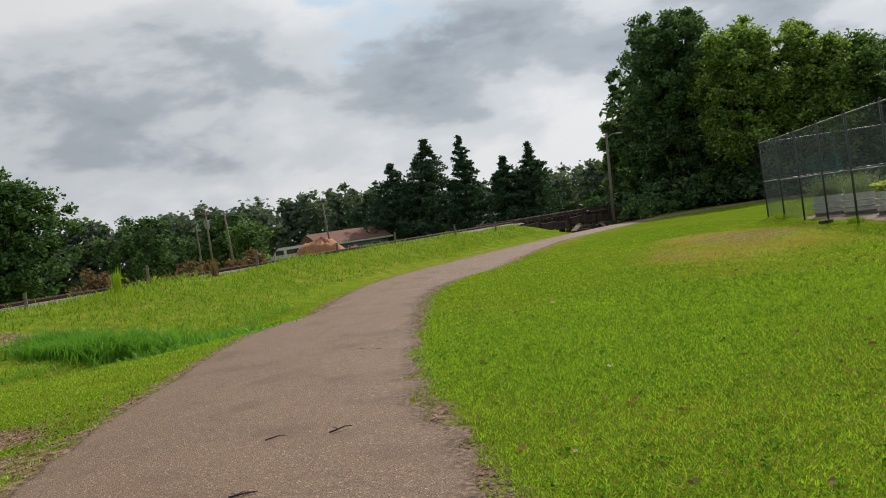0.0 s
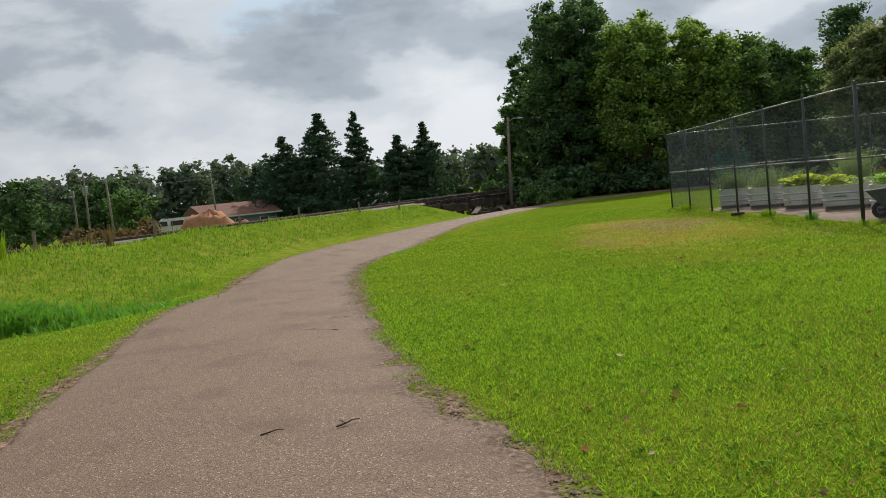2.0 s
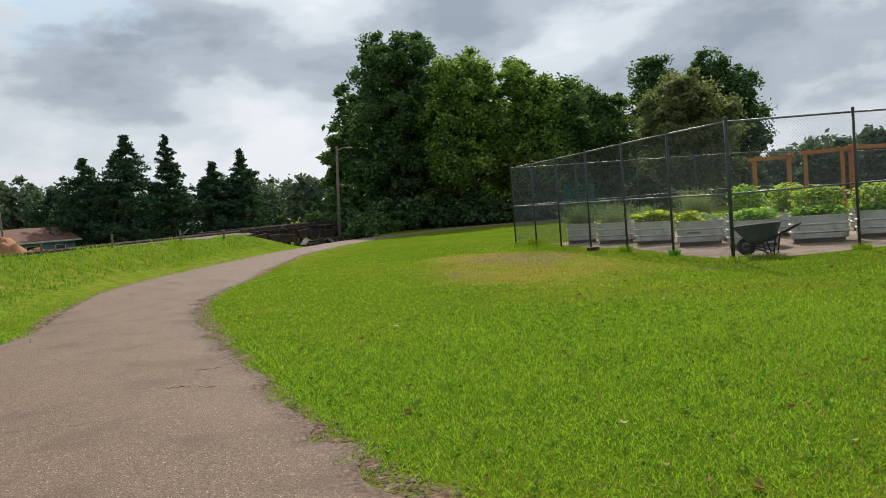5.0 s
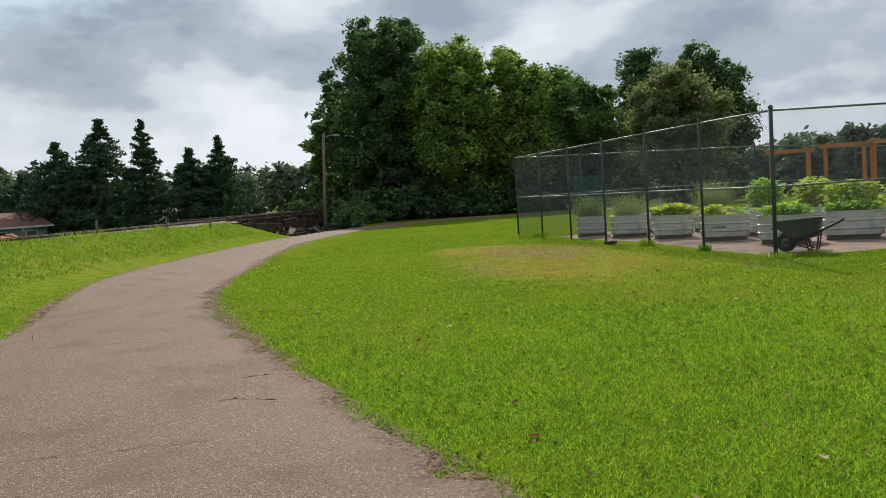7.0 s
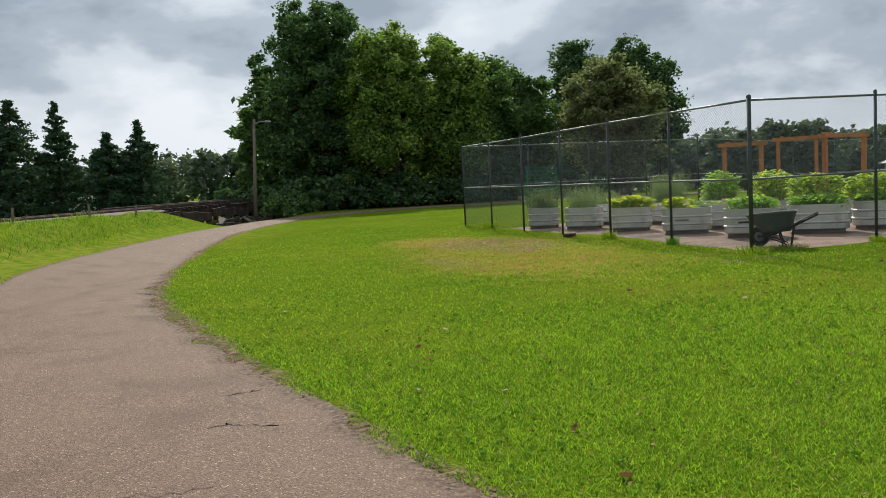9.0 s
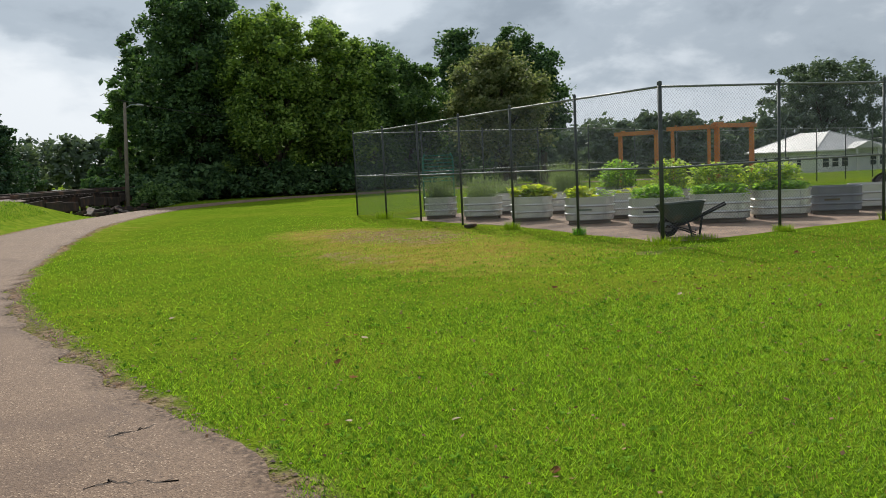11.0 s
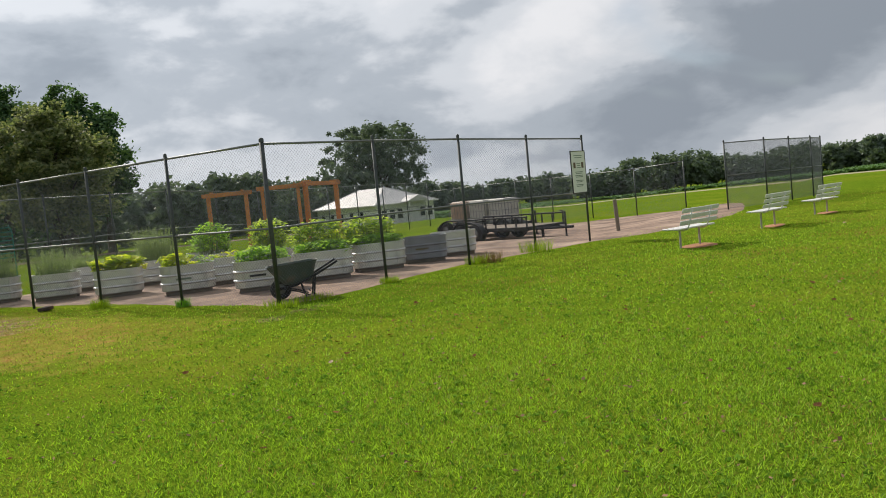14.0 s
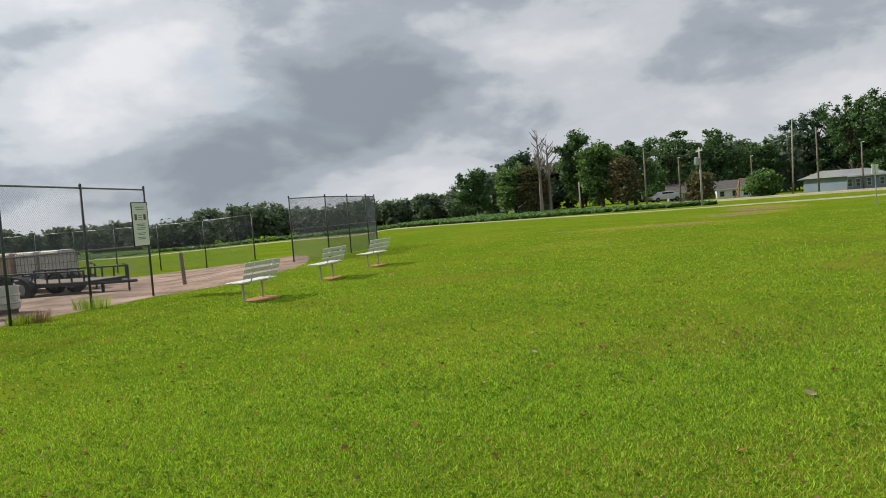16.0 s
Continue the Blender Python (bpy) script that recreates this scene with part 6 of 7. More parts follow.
def ribbon(name, pts, w, mat, label, category, lift):
    line = spline([(a, b, 0) for a, b in pts], 1.5)
    d = np.gradient(line[:, :2], axis=0)
    d /= np.linalg.norm(d, axis=1)[:, None]
    nr = np.stack([d[:, 1], -d[:, 0]], 1)
    V, F = [], []
    for i, (p, q) in enumerate(zip(line, nr)):
        for k, u in enumerate((-1, -0.35, 0.35, 1)):
            x, y = p[0] + q[0] * w / 2 * u * (1 + 0.06 * math.sin(i * 1.7 + k)), p[1] + q[1] * w / 2 * u * (1 + 0.06 * math.sin(i * 1.3 + k))
            V.append((x, y, float(height(x, y)) + (lift if abs(u) < 1 else -0.02)))
    for i in range(len(line) - 1):
        for k in range(3):
            a = i * 4 + k
            F.append((a, a + 1, a + 5, a + 4))
    tagged(part(name, array_mesh(name, V, F), mat), label, category, kind="structure")


M["verge"] = material("pale_track", (0.40, 0.34, 0.24), (0.25, 0.22, 0.12), 0.5, 0.95, 0, 0.3, 12, stain=((0.20, 0.24, 0.06), 0.8))
ribbon("field_track", [(74, 46), (77, 30), (82, 14), (80, 4), (74, -6), (70, -18), (68, -30), (66, -60)], 3.6, "verge", "pale dirt track along the field", "track", 0.05)
ribbon("far_road", [(128, 40), (118, 10), (104, -10), (92, -30), (84, -60)], 5.0, "verge", "pale road before the distant houses", "road", 0.22)


def build_crop():
    """Low leafy rows of the crop field."""
    rng = np.random.RandomState(31)
    V, F = [], []
    n = 26000
    x = rng.uniform(0, 1, n) ** 1.6 * 150 + 82
    y = rng.uniform(-16, 170, n)
    edge = np.interp(y, [-16, 4, 14, 30, 46, 170], [80, 84.5, 86.5, 88, 95, 110])
    far = np.interp(y, [-16, -2, 30, 170], [84, 112, 200, 250])
    x = edge + (far - edge) * (x - 82) / 150
    x = np.round(x / 0.95) * 0.95 + rng.normal(size=n) * 0.12
    z = height(x, y)
    s = rng.uniform(0.35, 0.75, n)
    a = rng.uniform(0, 6.283, n)
    h = rng.uniform(0.20, 0.40, n)
    P = np.stack([x, y, z], 1)
    for k in range(2):
        w = a + k * 1.6
        d = np.stack([np.cos(w) * s, np.sin(w) * s, np.zeros(n)], 1)
        up = np.stack([np.zeros(n), np.zeros(n), h], 1)
        e = np.stack([-np.sin(w) * s * 0.5, np.cos(w) * s * 0.5, h * 0.15], 1)
        b = len(V) * 0 + k * n * 4
        V.append(np.stack([P - d * 0.7, P + up * 0.9 - e, P + d * 0.7 + up * 0.35, P + up + e], 1).reshape(-1, 3))
        F.append(np.arange(n * 4).reshape(n, 4) + b)
    ob = part("crop_field", array_mesh("crop", np.concatenate(V), np.concatenate(F)), "crop")
    tagged(ob, "low dark green rows of a leafy field crop", "crop", kind="stuff")
    g = Geo()
    ys = np.linspace(-16, 170, 44)
    e = np.interp(ys, [-16, 4, 14, 30, 46, 170], [80, 84.5, 86.5, 88, 95, 110]) + 0.6
    f = np.interp(ys, [-16, -2, 30, 170], [84, 112, 200, 250])
    V = []
    for yy, a, b in zip(ys, e, f):
        for t in (0, 0.02, 0.1, 0.3, 0.6, 1):
            x = a + (b - a) * t
            V.append((x, yy, float(height(x, yy)) + (0.02 if t == 0 else 0.2)))
    F = [(i * 6 + k, i * 6 + k + 1, i * 6 + k + 7, i * 6 + k + 6) for i in range(43) for k in range(5)]
    tagged(part("crop_canopy", array_mesh("canopy", V, F), "crop"), "closed green canopy of the field crop", "crop", kind="stuff")


build_crop()


def mound(x, y, w, h, mat, label, seed, name="earth_mound"):
    rng = np.random.RandomState(seed)
    V, F, n, k = [], [], 26, 9
    for j in range(k):
        f = j / (k - 1)
        for i in range(n):
            a = 6.283 * i / n
            r = w / 2 * (1 - f ** 2) * (1 + 0.18 * math.sin(3 * a + seed) + 0.1 * rng.normal() * (0.3 + f))
            V.append((math.cos(a) * r, math.sin(a) * r * 0.8, h * math.sin(f * 1.45) * (1 + 0.06 * rng.normal()) - 0.1))
    for j in range(k - 1):
        for i in range(n):
            m = (i + 1) % n
            F.append((j * n + i, j * n + m, j * n + n + m, j * n + n + i))
    ob = part(name, array_mesh(name, V, F), mat)
    ob.location = (x, y, float(height(x, y)))
    tagged(ob, label, "mound")


mound(-18.0, 72.0, 5.6, 2.8, "mound", "heap of orange earth beyond the railway", 4)
mound(-15.8, 74.0, 4.0, 1.7, "mound", "low spread heap of orange earth", 5)


def van(m):
    root = thing("white_van", "white van parked beyond the railway bank", "van", m)
    prof = [(-2.4, 0.45), (2.3, 0.45), (2.5, 0.8), (2.4, 1.1), (1.7, 1.25), (1.15, 1.95), (0.9, 2.1), (-2.3, 2.1), (-2.45, 1.9)]
    n = len(prof)
    vs = [(x, -0.9 * (0.9 if z > 1.6 else 1), z) for x, z in prof] + [(x, 0.9 * (0.9 if z > 1.6 else 1), z) for x, z in prof]
    fs = [tuple(range(n)), tuple(range(2 * n - 1, n - 1, -1))] + [(i, n + i, n + (i + 1) % n, (i + 1) % n) for i in range(n)]
    part("body", Geo().add(vs, fs), "van_white", root)
    for y in (-0.9, 0.9):
        for x in (-1.6, 1.6):
            wheel_parts(root, x, y * 0.95, 0.34, 0.2)
        for x, w in ((0.9, 0.8), (-0.4, 1.2), (-1.7, 1.0)):
            part("side_window", Geo().box((x, y * 0.985, 1.6), (w, 0.03, 0.45), 0, 0.01), "glass_dark", root)
    part("windscreen", Geo().box((1.46, 0, 1.62), (0.04, 1.4, 0.75), 0, 0.01, ry=-0.67), "glass_dark", root)
    return root


van(pose(-24.0, 81, float(height(-24.2, 81)) + 0.35, 0, 0, 200))


def parked_car(m, label, mat):
    root = thing("parked_car", label, "car", m)
    prof = [(-2.1, 0.35), (2.1, 0.35), (2.15, 0.7), (1.3, 0.88), (0.7, 1.38), (-0.9, 1.42), (-1.7, 0.95), (-2.15, 0.9)]
    n = len(prof)
    vs = [(x, -0.85 * (0.85 if z > 1.2 else 1), z) for x, z in prof] + [(x, 0.85 * (0.85 if z > 1.2 else 1), z) for x, z in prof]
    fs = [tuple(range(n)), tuple(range(2 * n - 1, n - 1, -1))] + [(i, n + i, n + (i + 1) % n, (i + 1) % n) for i in range(n)]
    part("body", Geo().add(vs, fs), mat, root)
    for y in (-0.85, 0.85):
        for x in (-1.35, 1.35):
            wheel_parts(root, x, y * 0.95, 0.31, 0.18)
        part("side_window", Geo().box((-0.1, y * 0.93, 1.13), (1.6, 0.03, 0.32), 0, 0.01), "glass_dark", root)
    return root


parked_car(pose(2.4, 84, float(height(2.4, 84)) + 0.2, 0, 0, 20), "dusty reddish car parked beyond the trestle", "russet")
parked_car(pose(5.6, 86, float(height(5.6, 86)) + 0.2, 0, 0, -10), "pale car parked beyond the trestle", "white_roof")
parked_car(pose(0.2, 90, float(height(0.2, 90)) + 0.2, 0, 0, 0), "white car parked beyond the trestle", "van_white")
for i, (b, d, lab, mt) in enumerate(((-2.6, 128, "pale car parked by the far road", "white_roof"), (-3.6, 126, "rust-red truck parked by the far road", "russet"), (-12.7, 116, "white car parked by the small house", "van_white"))):
    x, y = at_bearing(b, d)
    parked_car(pose(x, y, float(height(x, y)) + 0.2, 0, 0, 80 + 10 * i), lab, mt)
fx, fy = at_bearing(-18.0, 113)
frame_ob = thing("play_frame", "pale timber A-frame leaning in the yard", "swing frame", pose(fx, fy, float(height(fx, fy)) + 0.1, 0, 0, 60))
for s in (-1.6, 1.6):
    part("strut", Geo().tube([(s, -1.1, 0), (s * 0.7, 0.1, 2.4)], 0.07, 6), "cedar", frame_ob)
    part("strut", Geo().tube([(s, 1.1, 0), (s * 0.7, -0.1, 2.4)], 0.07, 6), "cedar", frame_ob)
part("top_bar", Geo().tube([(-1.3, 0, 2.35), (1.3, 0, 2.35)], 0.06, 6), "cedar", frame_ob)

# ---- grass, weeds and litter ----


def blades(name, label, x, y, h, w, mat, seed, lean=0.5, category="grass", short=False):
    """Separate bent blades, gathered in one object."""
    rng = np.random.RandomState(seed)
    n = len(x)
    z = height(x, y) - 0.005
    a, b = rng.uniform(0, 6.283, n), rng.uniform(0, 6.283, n)
    P = np.stack([x, y, z], 1)
    h = h * rng.uniform(0.55, 1.25, n)
    L = h * lean * rng.uniform(0.2, 1.6, n)
    d = np.stack([np.cos(a) * L, np.sin(a) * L, np.zeros(n)], 1)
    e = np.stack([np.cos(b) * w, np.sin(b) * w, np.zeros(n)], 1) * rng.uniform(0.6, 1.3, n)[:, None]
    mid = P + d * 0.35 + np.stack([np.zeros(n), np.zeros(n), h * 0.65], 1)
    tip = P + d + np.stack([np.zeros(n), np.zeros(n), h], 1)
    V = np.stack([P - e, P + e, mid + e * 0.8, mid - e * 0.8, tip], 1).reshape(-1, 3)
    i = np.arange(n)[:, None] * 5
    F = np.concatenate([i + np.array((0, 1, 2)), i + np.array((0, 2, 3)), i + np.array((3, 2, 4))])
    if short:
        V = np.stack([P - e, P + e, tip], 1).reshape(-1, 3)
        F = np.arange(n * 3).reshape(n, 3)
    ob = part(name, array_mesh(name, V, F), mat)
    return tagged(ob, label, category, kind="stuff")


def scatter(n, x0, x1, y0, y1, keep, seed):
    rng = np.random.RandomState(seed)
    x, y = rng.uniform(x0, x1, n), rng.uniform(y0, y1, n)
    k = keep(x, y, rng.uniform(0, 1, n))
    return x[k], y[k]


def lawn_keep(lo):
    def keep(x, y, u):
        side = path_side(x, y)
        s, q = rail_coords(x, y)
        inside = (x > 10.3) & (y > 17.2 - (x - 10) * 0.13)
        edge = 0.15 * wave_noise(x, y, 3.4, 6) + 0.10 * wave_noise(x, y, 11.0, 46) + 0.03
        litter = np.maximum(1.2 - np.hypot((x + 4.4) / 1.1, (y - 7.4) / 0.75), 1.0 - np.hypot((x + 3.3) / 0.7, (y - 6.2) / 0.9))
        litter = np.maximum(litter, 0.9 - np.hypot((x - 6.8) / 1.2, (y - 26.4) / 2.1)) + 0.35 * wave_noise(x, y, 4.0, 47)
        return (side > lo + edge) & ~inside & (u < 1.15 - 1.1 * np.clip(litter, 0, 1))
    return keep


def dry_zone(x, y):
    u = np.hypot((x - 6.5) * math.cos(-0.2) + (y - 22.5) * math.sin(-0.2), 0) / 3.0
    v = np.abs(-(x - 6.5) * math.sin(-0.2) + (y - 22.5) * math.cos(-0.2)) / 8.0
    return np.hypot(u, v) + 0.25 * wave_noise(x, y, 1.2, 33)


def lay_lawn(label, x, y, h, w, seed):
    """Green blades, and straw-coloured ones where the lawn is parched."""
    rng = np.random.RandomState(seed + 900)
    parched = rng.uniform(0, 1, len(x)) < np.clip(1.45 - dry_zone(x, y) * 1.25, 0.03, 0.8) * np.clip(0.75 + 0.75 * wave_noise(x, y, 1.5, 49), 0.1, 1.2)
    parched |= rng.uniform(0, 1, len(x)) < np.clip(wave_noise(x, y, 0.9, 35) * 0.7 - 0.15, 0.06, 0.34) * np.clip(0.4 + x / 8, 0.4, 2.3)
    blades("lawn_grass", label, x[~parched], y[~parched], h, w * 1.15, "blade", seed, 0.9, short=True)
    blades("parched_grass", "straw-coloured blades among the green grass", x[parched], y[parched], h * 0.85, w * 1.15, "dry_blade", seed + 1, 0.9, short=True)


# near, middle and outer belts of the lawn
x, y = scatter(900000, -2.4, 11.5, -4.5, 15.5, lawn_keep(0.07), 51)
r = np.hypot(x - 2.2, y - 6.2) + 0.5 * wave_noise(x, y, 0.8, 48)
k = np.random.RandomState(1).uniform(0, 1, len(x)) < np.clip(2.3 - r / 3.7, 0, 1)
lay_lawn("short bright green mown grass blades", x[k], y[k], 0.038, 0.0040, 52)
x, y = scatter(340000, -3.0, 26, -8.0, 38, lawn_keep(0.10), 53)
r = np.hypot(x - 2.2, y - 6.2) + 0.5 * wave_noise(x, y, 0.8, 48)
k = (np.random.RandomState(4).uniform(0, 1, len(x)) < np.clip((r - 3.5) / 4.0, 0, 1)) & (np.random.RandomState(6).uniform(0, 1, len(x)) < np.clip((26 - x) / 9, 0, 1)) & (np.random.RandomState(2).uniform(0, 1, len(x)) < np.clip(1.9 - y / 20, 0, 1) * np.clip((y + 8) / 5, 0, 1))
lay_lawn("short bright green mown grass further off", x[k], y[k], 0.036, 0.0075, 54)
x, y = scatter(80000, 8, 50, -20, 14, lawn_keep(0.05), 55)
k = np.random.RandomState(3).uniform(0, 1, len(x)) < np.clip(1.7 - x / 28, 0, 1) * np.clip((x - 8) / 9, 0, 1)
lay_lawn("short bright green grass of the open field", x[k], y[k], 0.038, 0.013, 56)
x, y = scatter(80000, -9, -2.0, 2.5, 26, lawn_keep(0.0), 57)
lay_lawn("mown grass between the path and the ditch", x, y, 0.038, 0.006, 58)


def lawn_weeds():
    """Low rosettes of broad-leaved weeds and clover among the mown blades."""
    rng = np.random.RandomState(97)
    x, y = scatter(6000, -1.5, 17, 1.5, 18, lawn_keep(0.15), 96)
    k = rng.uniform(0, 1, len(x)) < np.clip(0.45 + 0.6 * wave_noise(x, y, 1.1, 98), 0.05, 1) * np.clip(1.5 - np.hypot(x - 3, y - 7) / 11, 0, 1)
    x, y = np.repeat(x[k], 6), np.repeat(y[k], 6)
    n = len(x)
    a = rng.uniform(0, 6.283, n)
    L, W = rng.uniform(0.018, 0.050, n), rng.uniform(0.007, 0.016, n)
    d = np.stack([np.cos(a), np.sin(a), np.zeros(n)], 1)
    e = np.stack([-np.sin(a), np.cos(a), np.zeros(n)], 1) * W[:, None]
    up = np.stack([np.zeros(n), np.zeros(n), rng.uniform(0.010, 0.030, n)], 1)
    P = np.stack([x + rng.normal(size=n) * 0.012, y + rng.normal(size=n) * 0.012, height(x, y) + 0.012], 1)
    V = np.stack([P, P + d * L[:, None] * 0.55 + e + up, P + d * L[:, None] + up * 0.7, P + d * L[:, None] * 0.55 - e + up], 1).reshape(-1, 3)
    tagged(part("lawn_weeds", array_mesh("weeds", V, np.arange(n * 4).reshape(n, 4)), "clover"), "dark green clover and low weeds in the lawn", "weeds", kind="stuff")


M["clover"] = material("clover_leaves", (0.20, 0.37, 0.045), (0.055, 0.135, 0.014), 1.2, 1.0, fine=0.55, translucent=0.4, spec=0.0, spread=0.55, each=True)
lawn_weeds()


def bank_keep(x, y, u):
    s, q = rail_coords(x, y)
    d = np.clip((10.5 - q) / 5, 0, 1) * (q > 1.8) * (s < 37)
    return (u < d * (0.8 + 0.3 * wave_noise(x, y, 0.8, 12))) & (path_side(x, y) > 1.5)


x, y = scatter(300000, -34, 3, 2, 52, bank_keep, 59)
blades("bank_grass", "rough yellow-green grass on the railway bank", x, y, 0.10 + 0.045 * wave_noise(x, y, 2.6, 91) * wave_noise(x, y, 1.1, 92), 0.010, "bank_grass", 60, 0.9)
x, y = scatter(40000, -12, -3, 8, 34, lambda x, y, u: (np.abs(rail_coords(x, y)[1] - 9.1 - 0.25 * wave_noise(x, y, 1.2, 93)) < 0.30 * u + 0.05) & (rail_coords(x, y)[0] < 17) & (path_side(x, y) > 0.9), 94)
blades("ditch_grass", "darker tall grass along the lip of the ditch", x, y, 0.17, 0.009, "lush_grass", 95, 0.7)


def crest_keep(x, y, u):
    s, q = rail_coords(x, y)
    return (q > 1.7) & (q < 4.6) & (s < 33) & (u < 0.35 + 0.65 * wave_noise(x, y, 1.1, 14))


x, y = scatter(70000, -34, 0, 2, 46, crest_keep, 61)
blades("bank_weeds", "tall yellow-green weeds along the bank's crest", x, y, 0.24, 0.012, "tall_grass", 62, 0.7)
x, y = scatter(26000, -34, 0, 2, 46, lambda x, y, u: (rail_coords(x, y)[1] > 0.9) & (rail_coords(x, y)[1] < 2.4) & (rail_coords(x, y)[0] < 24) & (u < 0.1 + wave_noise(x, y, 0.9, 16)), 63)
blades("dry_weeds", "dry brown weeds beside the track", x, y, 0.5, 0.012, "dry_weed", 64, 0.5)
rng = np.random.RandomState(65)
n = 6500
x, y = -8.1 + rng.normal(size=n) * 0.85, 16.3 + rng.normal(size=n) * 0.50
k = (wave_noise(x, y, 2.6, 68) + 0.5 * wave_noise(x, y, 6.0, 69) > -0.15) | (np.hypot((x + 8.6) / 0.7, (y - 16.0) / 0.4) < 1)
x, y = x[k], y[k]
blades("lush_grass", "lush blue-green clump of tall grass by the ditch", x, y, 0.36 + 0.10 * wave_noise(x, y, 2.4, 67), 0.015, "lush_grass", 66, 0.8)
x, y = -6.2 + rng.normal(size=1600) * 0.8, 16.4 + rng.normal(size=1600) * 0.5
blades("lush_grass", "broad-leaved green weeds in the ditch", x, y, 0.14, 0.020, "lush_grass", 67, 0.9)
for i, (s, q, h) in enumerate([(-8, 2.6, 1.3), (-2, 2.9, 1.1), (4, 2.4, 1.0), (9, 2.7, 0.9), (13, 2.5, 0.8)]):
    xx, yy, _ = rail_place(s, q)
    tuft(xx, yy, h, 0.16, "tall_grass" if i % 2 else "dry_weed", "tall leafy weed stalk on the bank", 430 + i, 26, "weed_stalk", 0.18, 0.02)
for i, (s, q, r0) in enumerate([(-3, 0.4, 0.8), (3, 0.2, 0.7), (11, 0.5, 0.7), (15.5, 0.3, 0.9), (18, 0.6, 0.8), (-12, 0.3, 0.9)]):
    xx, yy, _ = rail_place(s, q - 1.8)
    bush("dry_bush", "dry brown weed bush beside the railway", xx, yy, 0.9, r0, "dry_weed", 440 + i, 14, 40, 0.09)


def fallen_leaves():
    """Curled dead leaves strewn over the lawn: the larger ones each a thing of its own."""
    rng = np.random.RandomState(71)
    base = []
    for v in range(4):
        g = Geo()
        w = 7
        top = []
        for i in range(w):
            a = 2 * math.pi * i / w
            r = 0.06 * (1 + 0.45 * math.sin(a * 3 + v) * (i % 2)) * rng.uniform(0.75, 1.2)
            top.append((math.cos(a) * r * 1.3, math.sin(a) * r, 0.008 + 0.03 * rng.uniform(0, 1)))
        g.add(top + [(0, 0, 0.008)] + [(x, y, z - 0.004) for x, y, z in top], [(i, (i + 1) % w, w) for i in range(w)] + [(w + 1 + (i + 1) % w, w + 1 + i, w) for i in range(w)])
        base.append(g.mesh("fallen_leaf"))
    spots = [(rng.uniform(0.5, 10.5), rng.uniform(3.5, 16.5)) for _ in range(120)] + [(rng.uniform(4, 16), rng.uniform(1, 9)) for _ in range(45)] + [(rng.uniform(9, 24), rng.uniform(3, 14)) for _ in range(50)]
    k = 0
    for x, y in spots:
        if path_side(x, y)[0] < 0.15 or (x > 9.6 and y > 16.4):
            continue
        me = base[k % 4]
        ob = new("fallen_leaf", me if k % 9 else me.copy())
        if not ob.data.materials:
            ob.data.materials.append(M["pale_leaf"] if k % 9 == 0 else M["dry_leaf"])
        elif k % 9 == 0:
            ob.data.materials[0] = M["pale_leaf"]
        s = rng.uniform(0.25, 0.58)
        ob.matrix_world = pose(x, y, float(height(x, y)) + 0.018, rng.uniform(-18, 18), rng.uniform(-18, 18), rng.uniform(0, 360)) @ Matrix.Scale(s, 4)
        tagged(ob, "pale curled dead leaf on the grass" if k % 9 == 0 else "brown curled dead leaf on the grass", "leaf", "fallen leaves")
        k += 1


fallen_leaves()
def twig(label, x, y, rz, size, forks):
    """A crooked bare twig with side shoots, lying on the asphalt."""
    root = thing("twig", label, "twig", pose(x, y, float(height(x, y)) + 0.045, 0, 0, rz) @ Matrix.Scale(size, 4))
    part("stem", Geo().tube([(-0.11, -0.03, 0), (-0.02, 0.0, 0.008), (0.05, 0.05, 0.014), (0.12, 0.06, 0.004)], [0.008, 0.008, 0.006, 0.004], 6), "twig", root)
    for u, w, r in forks:
        part("shoot", Geo().tube([(u, 0.01, 0.006), (u + math.cos(w) * r * 0.6, 0.01 + math.sin(w) * r * 0.6, 0.016), (u + math.cos(w) * r, 0.01 + math.sin(w) * r, 0.006)], [0.006, 0.004, 0.003], 5), "twig", root)


twig("dark forked twig lying on the asphalt", 0.07, 5.95, 20, 0.85, ((-0.02, 1.9, 0.11),))
twig("small dark twig lying on the asphalt", -0.48, 5.92, 5, 0.7, ())
twig("dead sprig with dry shoots lying on the asphalt", -0.22, 4.46, -10, 0.7, ((-0.04, 1.2, 0.10), (0.02, -0.9, 0.09), (0.04, 0.6, 0.12), (-0.06, 2.6, 0.08)))


M["crumb"] = material("asphalt_crumb", (0.22, 0.145, 0.10), (0.06, 0.04, 0.03), 4.0, 0.95, each=True)


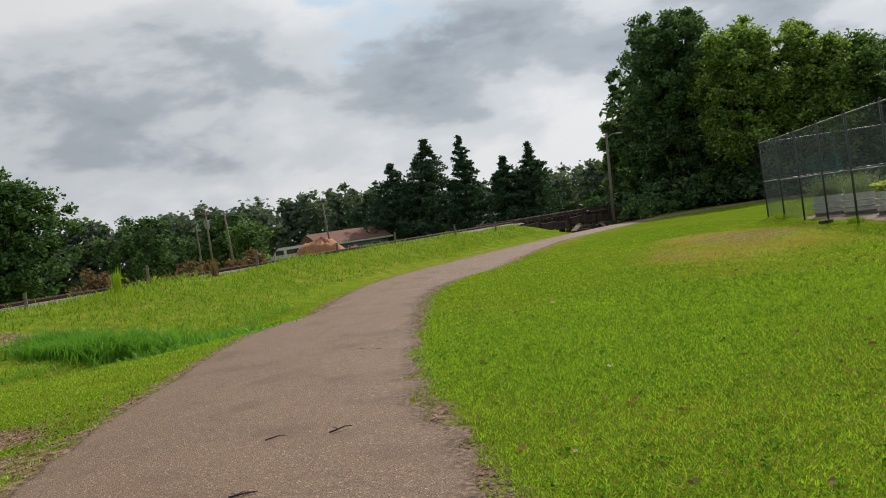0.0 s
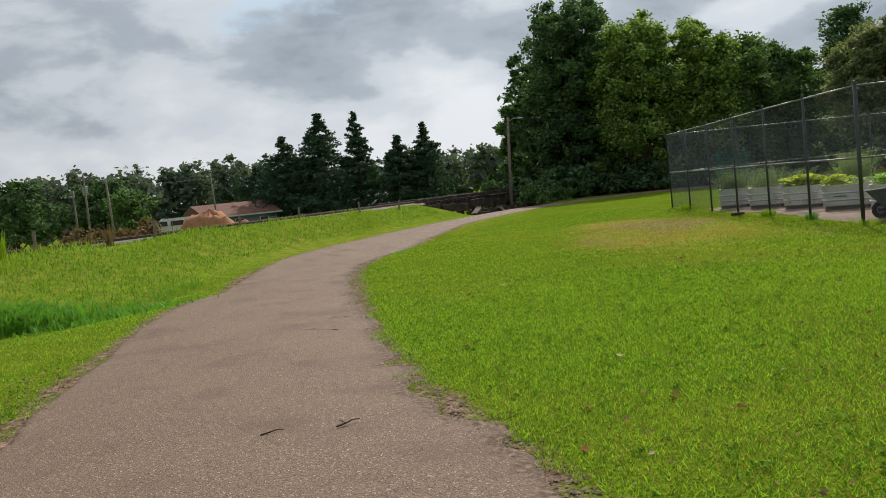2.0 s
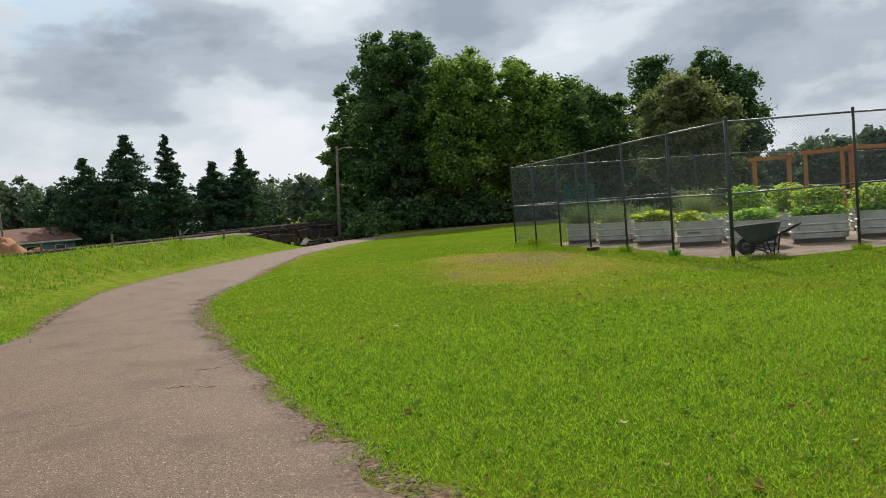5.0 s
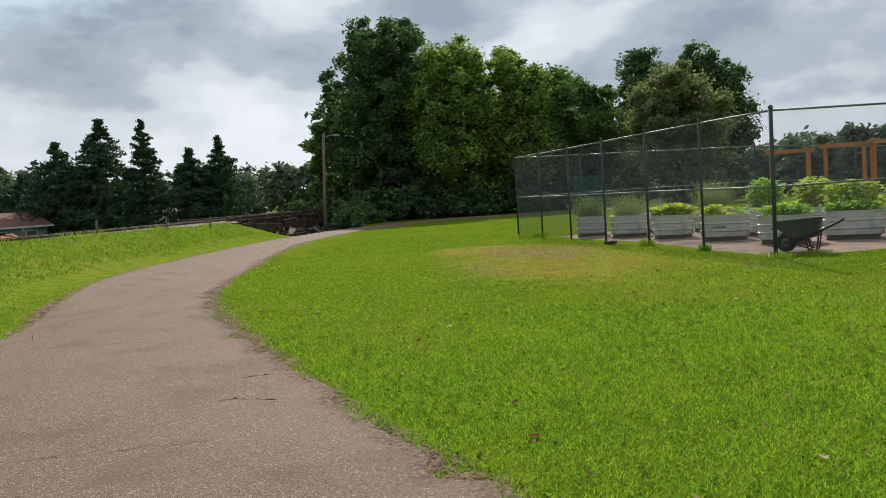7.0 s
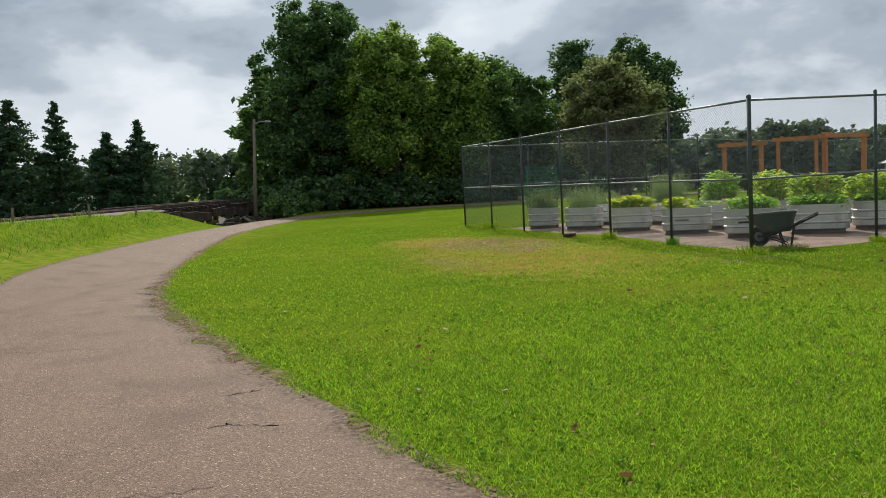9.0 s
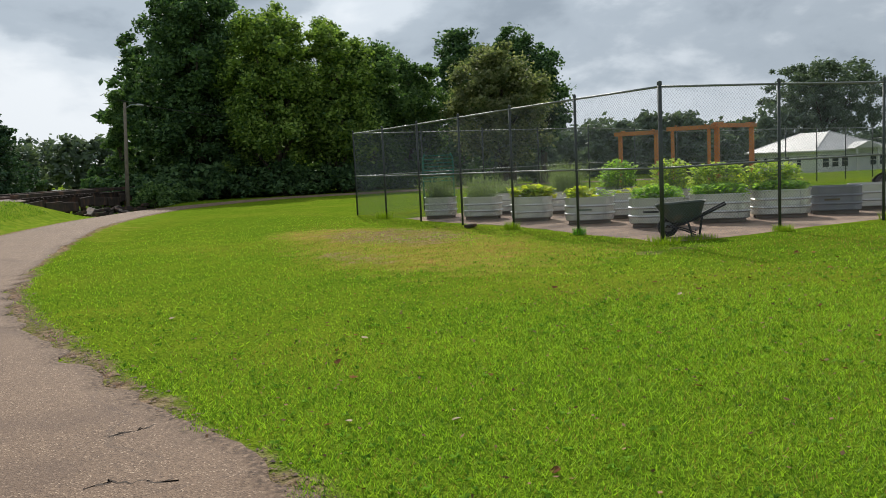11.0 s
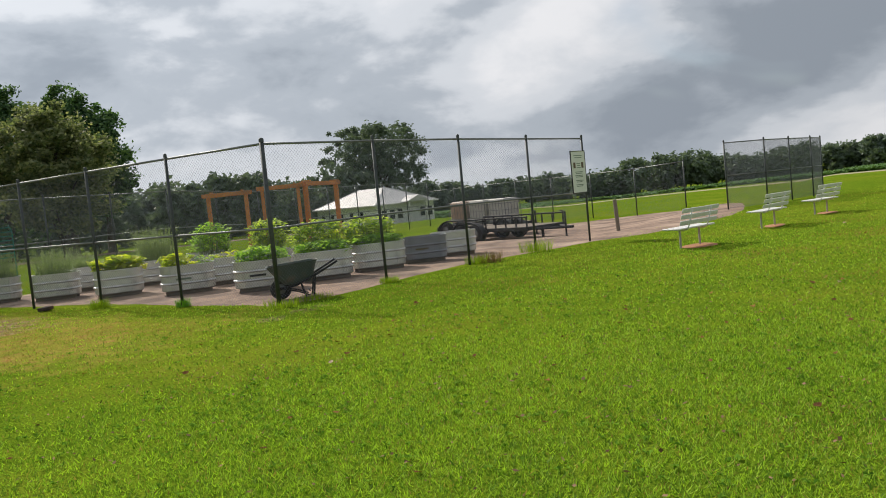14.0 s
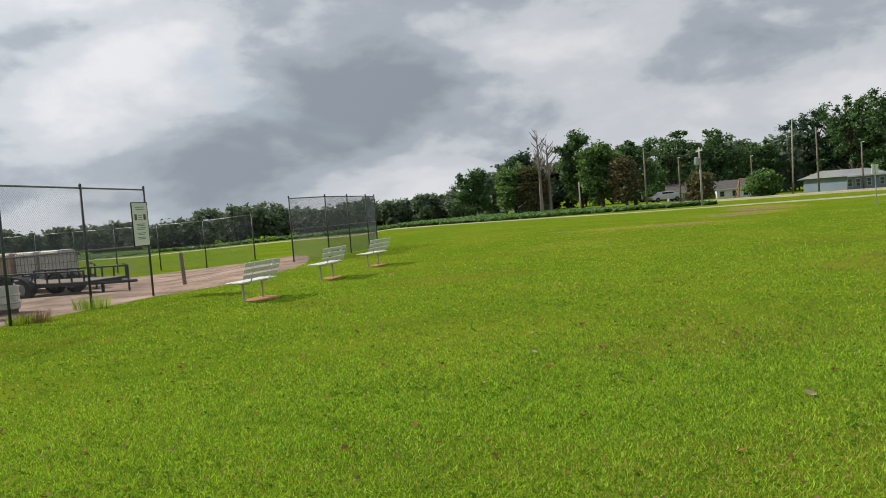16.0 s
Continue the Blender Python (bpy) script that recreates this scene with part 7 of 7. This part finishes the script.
def crumbs():
    """Crumbled asphalt and grit along the path's broken edge."""
    rng = np.random.RandomState(81)
    V, F = [], []
    idx = rng.randint(175, 400, 9000)
    d = np.gradient(LINE[:, :2], axis=0)
    d /= np.linalg.norm(d, axis=1)[:, None]
    for i in idx:
        right = rng.uniform() < 0.75
        off = (LINE[i, 2] + rng.normal() * 0.10 + 0.02) * (1 if right else -1)
        x, y = LINE[i, 0] + d[i, 1] * off + rng.normal() * 0.05, LINE[i, 1] - d[i, 0] * off + rng.normal() * 0.05
        s = rng.uniform(0.005, 0.016) * (1 if rng.uniform() < 0.9 else 1.7)
        z = float(height(x, y)) + 0.008
        k = len(V)
        V += [(x - s, y, z), (x + s * 0.5, y - s, z), (x + s * 0.6, y + s, z), (x, y, z + s * 0.45)]
        F += [(k, k + 1, k + 3), (k + 1, k + 2, k + 3), (k + 2, k, k + 3)]
    tagged(part("asphalt_crumbs", array_mesh("crumbs", V, F), "crumb"), "loose crumbs of asphalt along the path's edge", "gravel", kind="stuff")


crumbs()


def leaf_litter():
    """Dead leaves and chips of bark on the bare verge, and brown specks through the lawn."""
    rng = np.random.RandomState(83)
    x = np.concatenate([-4.3 + rng.normal(size=900) * 0.7, -3.25 + rng.normal(size=500) * 0.4, rng.uniform(-1, 16, 4200), -3.6 + rng.normal(size=500) * 0.35])
    y = np.concatenate([7.3 + rng.normal(size=900) * 0.5, 6.2 + rng.normal(size=500) * 0.65, rng.uniform(-2, 15, 4200), 8.4 + rng.normal(size=500) * 0.9])
    k = path_side(x, y) > 0.0
    x, y = x[k], y[k]
    n = len(x)
    z = height(x, y) + rng.uniform(0.024, 0.044, n)
    a = rng.uniform(0, 6.283, n)
    L, W = rng.uniform(0.006, 0.026, n), rng.uniform(0.004, 0.014, n)
    u = np.stack([np.cos(a) * L, np.sin(a) * L, rng.normal(size=n) * 0.005], 1)
    v = np.stack([-np.sin(a) * W, np.cos(a) * W, rng.normal(size=n) * 0.005], 1)
    P = np.stack([x, y, z], 1)
    V = np.stack([P - u, P + v, P + u, P - v], 1).reshape(-1, 3)
    tagged(part("leaf_litter", array_mesh("litter", V, np.arange(n * 4).reshape(n, 4)), "litter"), "brown leaf crumbs strewn on the verge", "leaves", kind="stuff")


M["litter"] = material("leaf_crumbs", (0.38, 0.25, 0.15), (0.09, 0.05, 0.03), 3.0, 1.0, spec=0.0, spread=0.8, each=True)
leaf_litter()
tagged(part("kerb_timber", Geo().box((-6.45, 9.75, 0.09), (1.5, 0.17, 0.17), -0.25, 0.012), "creosote"), "weathered dark square timber lying on the verge", "timber")
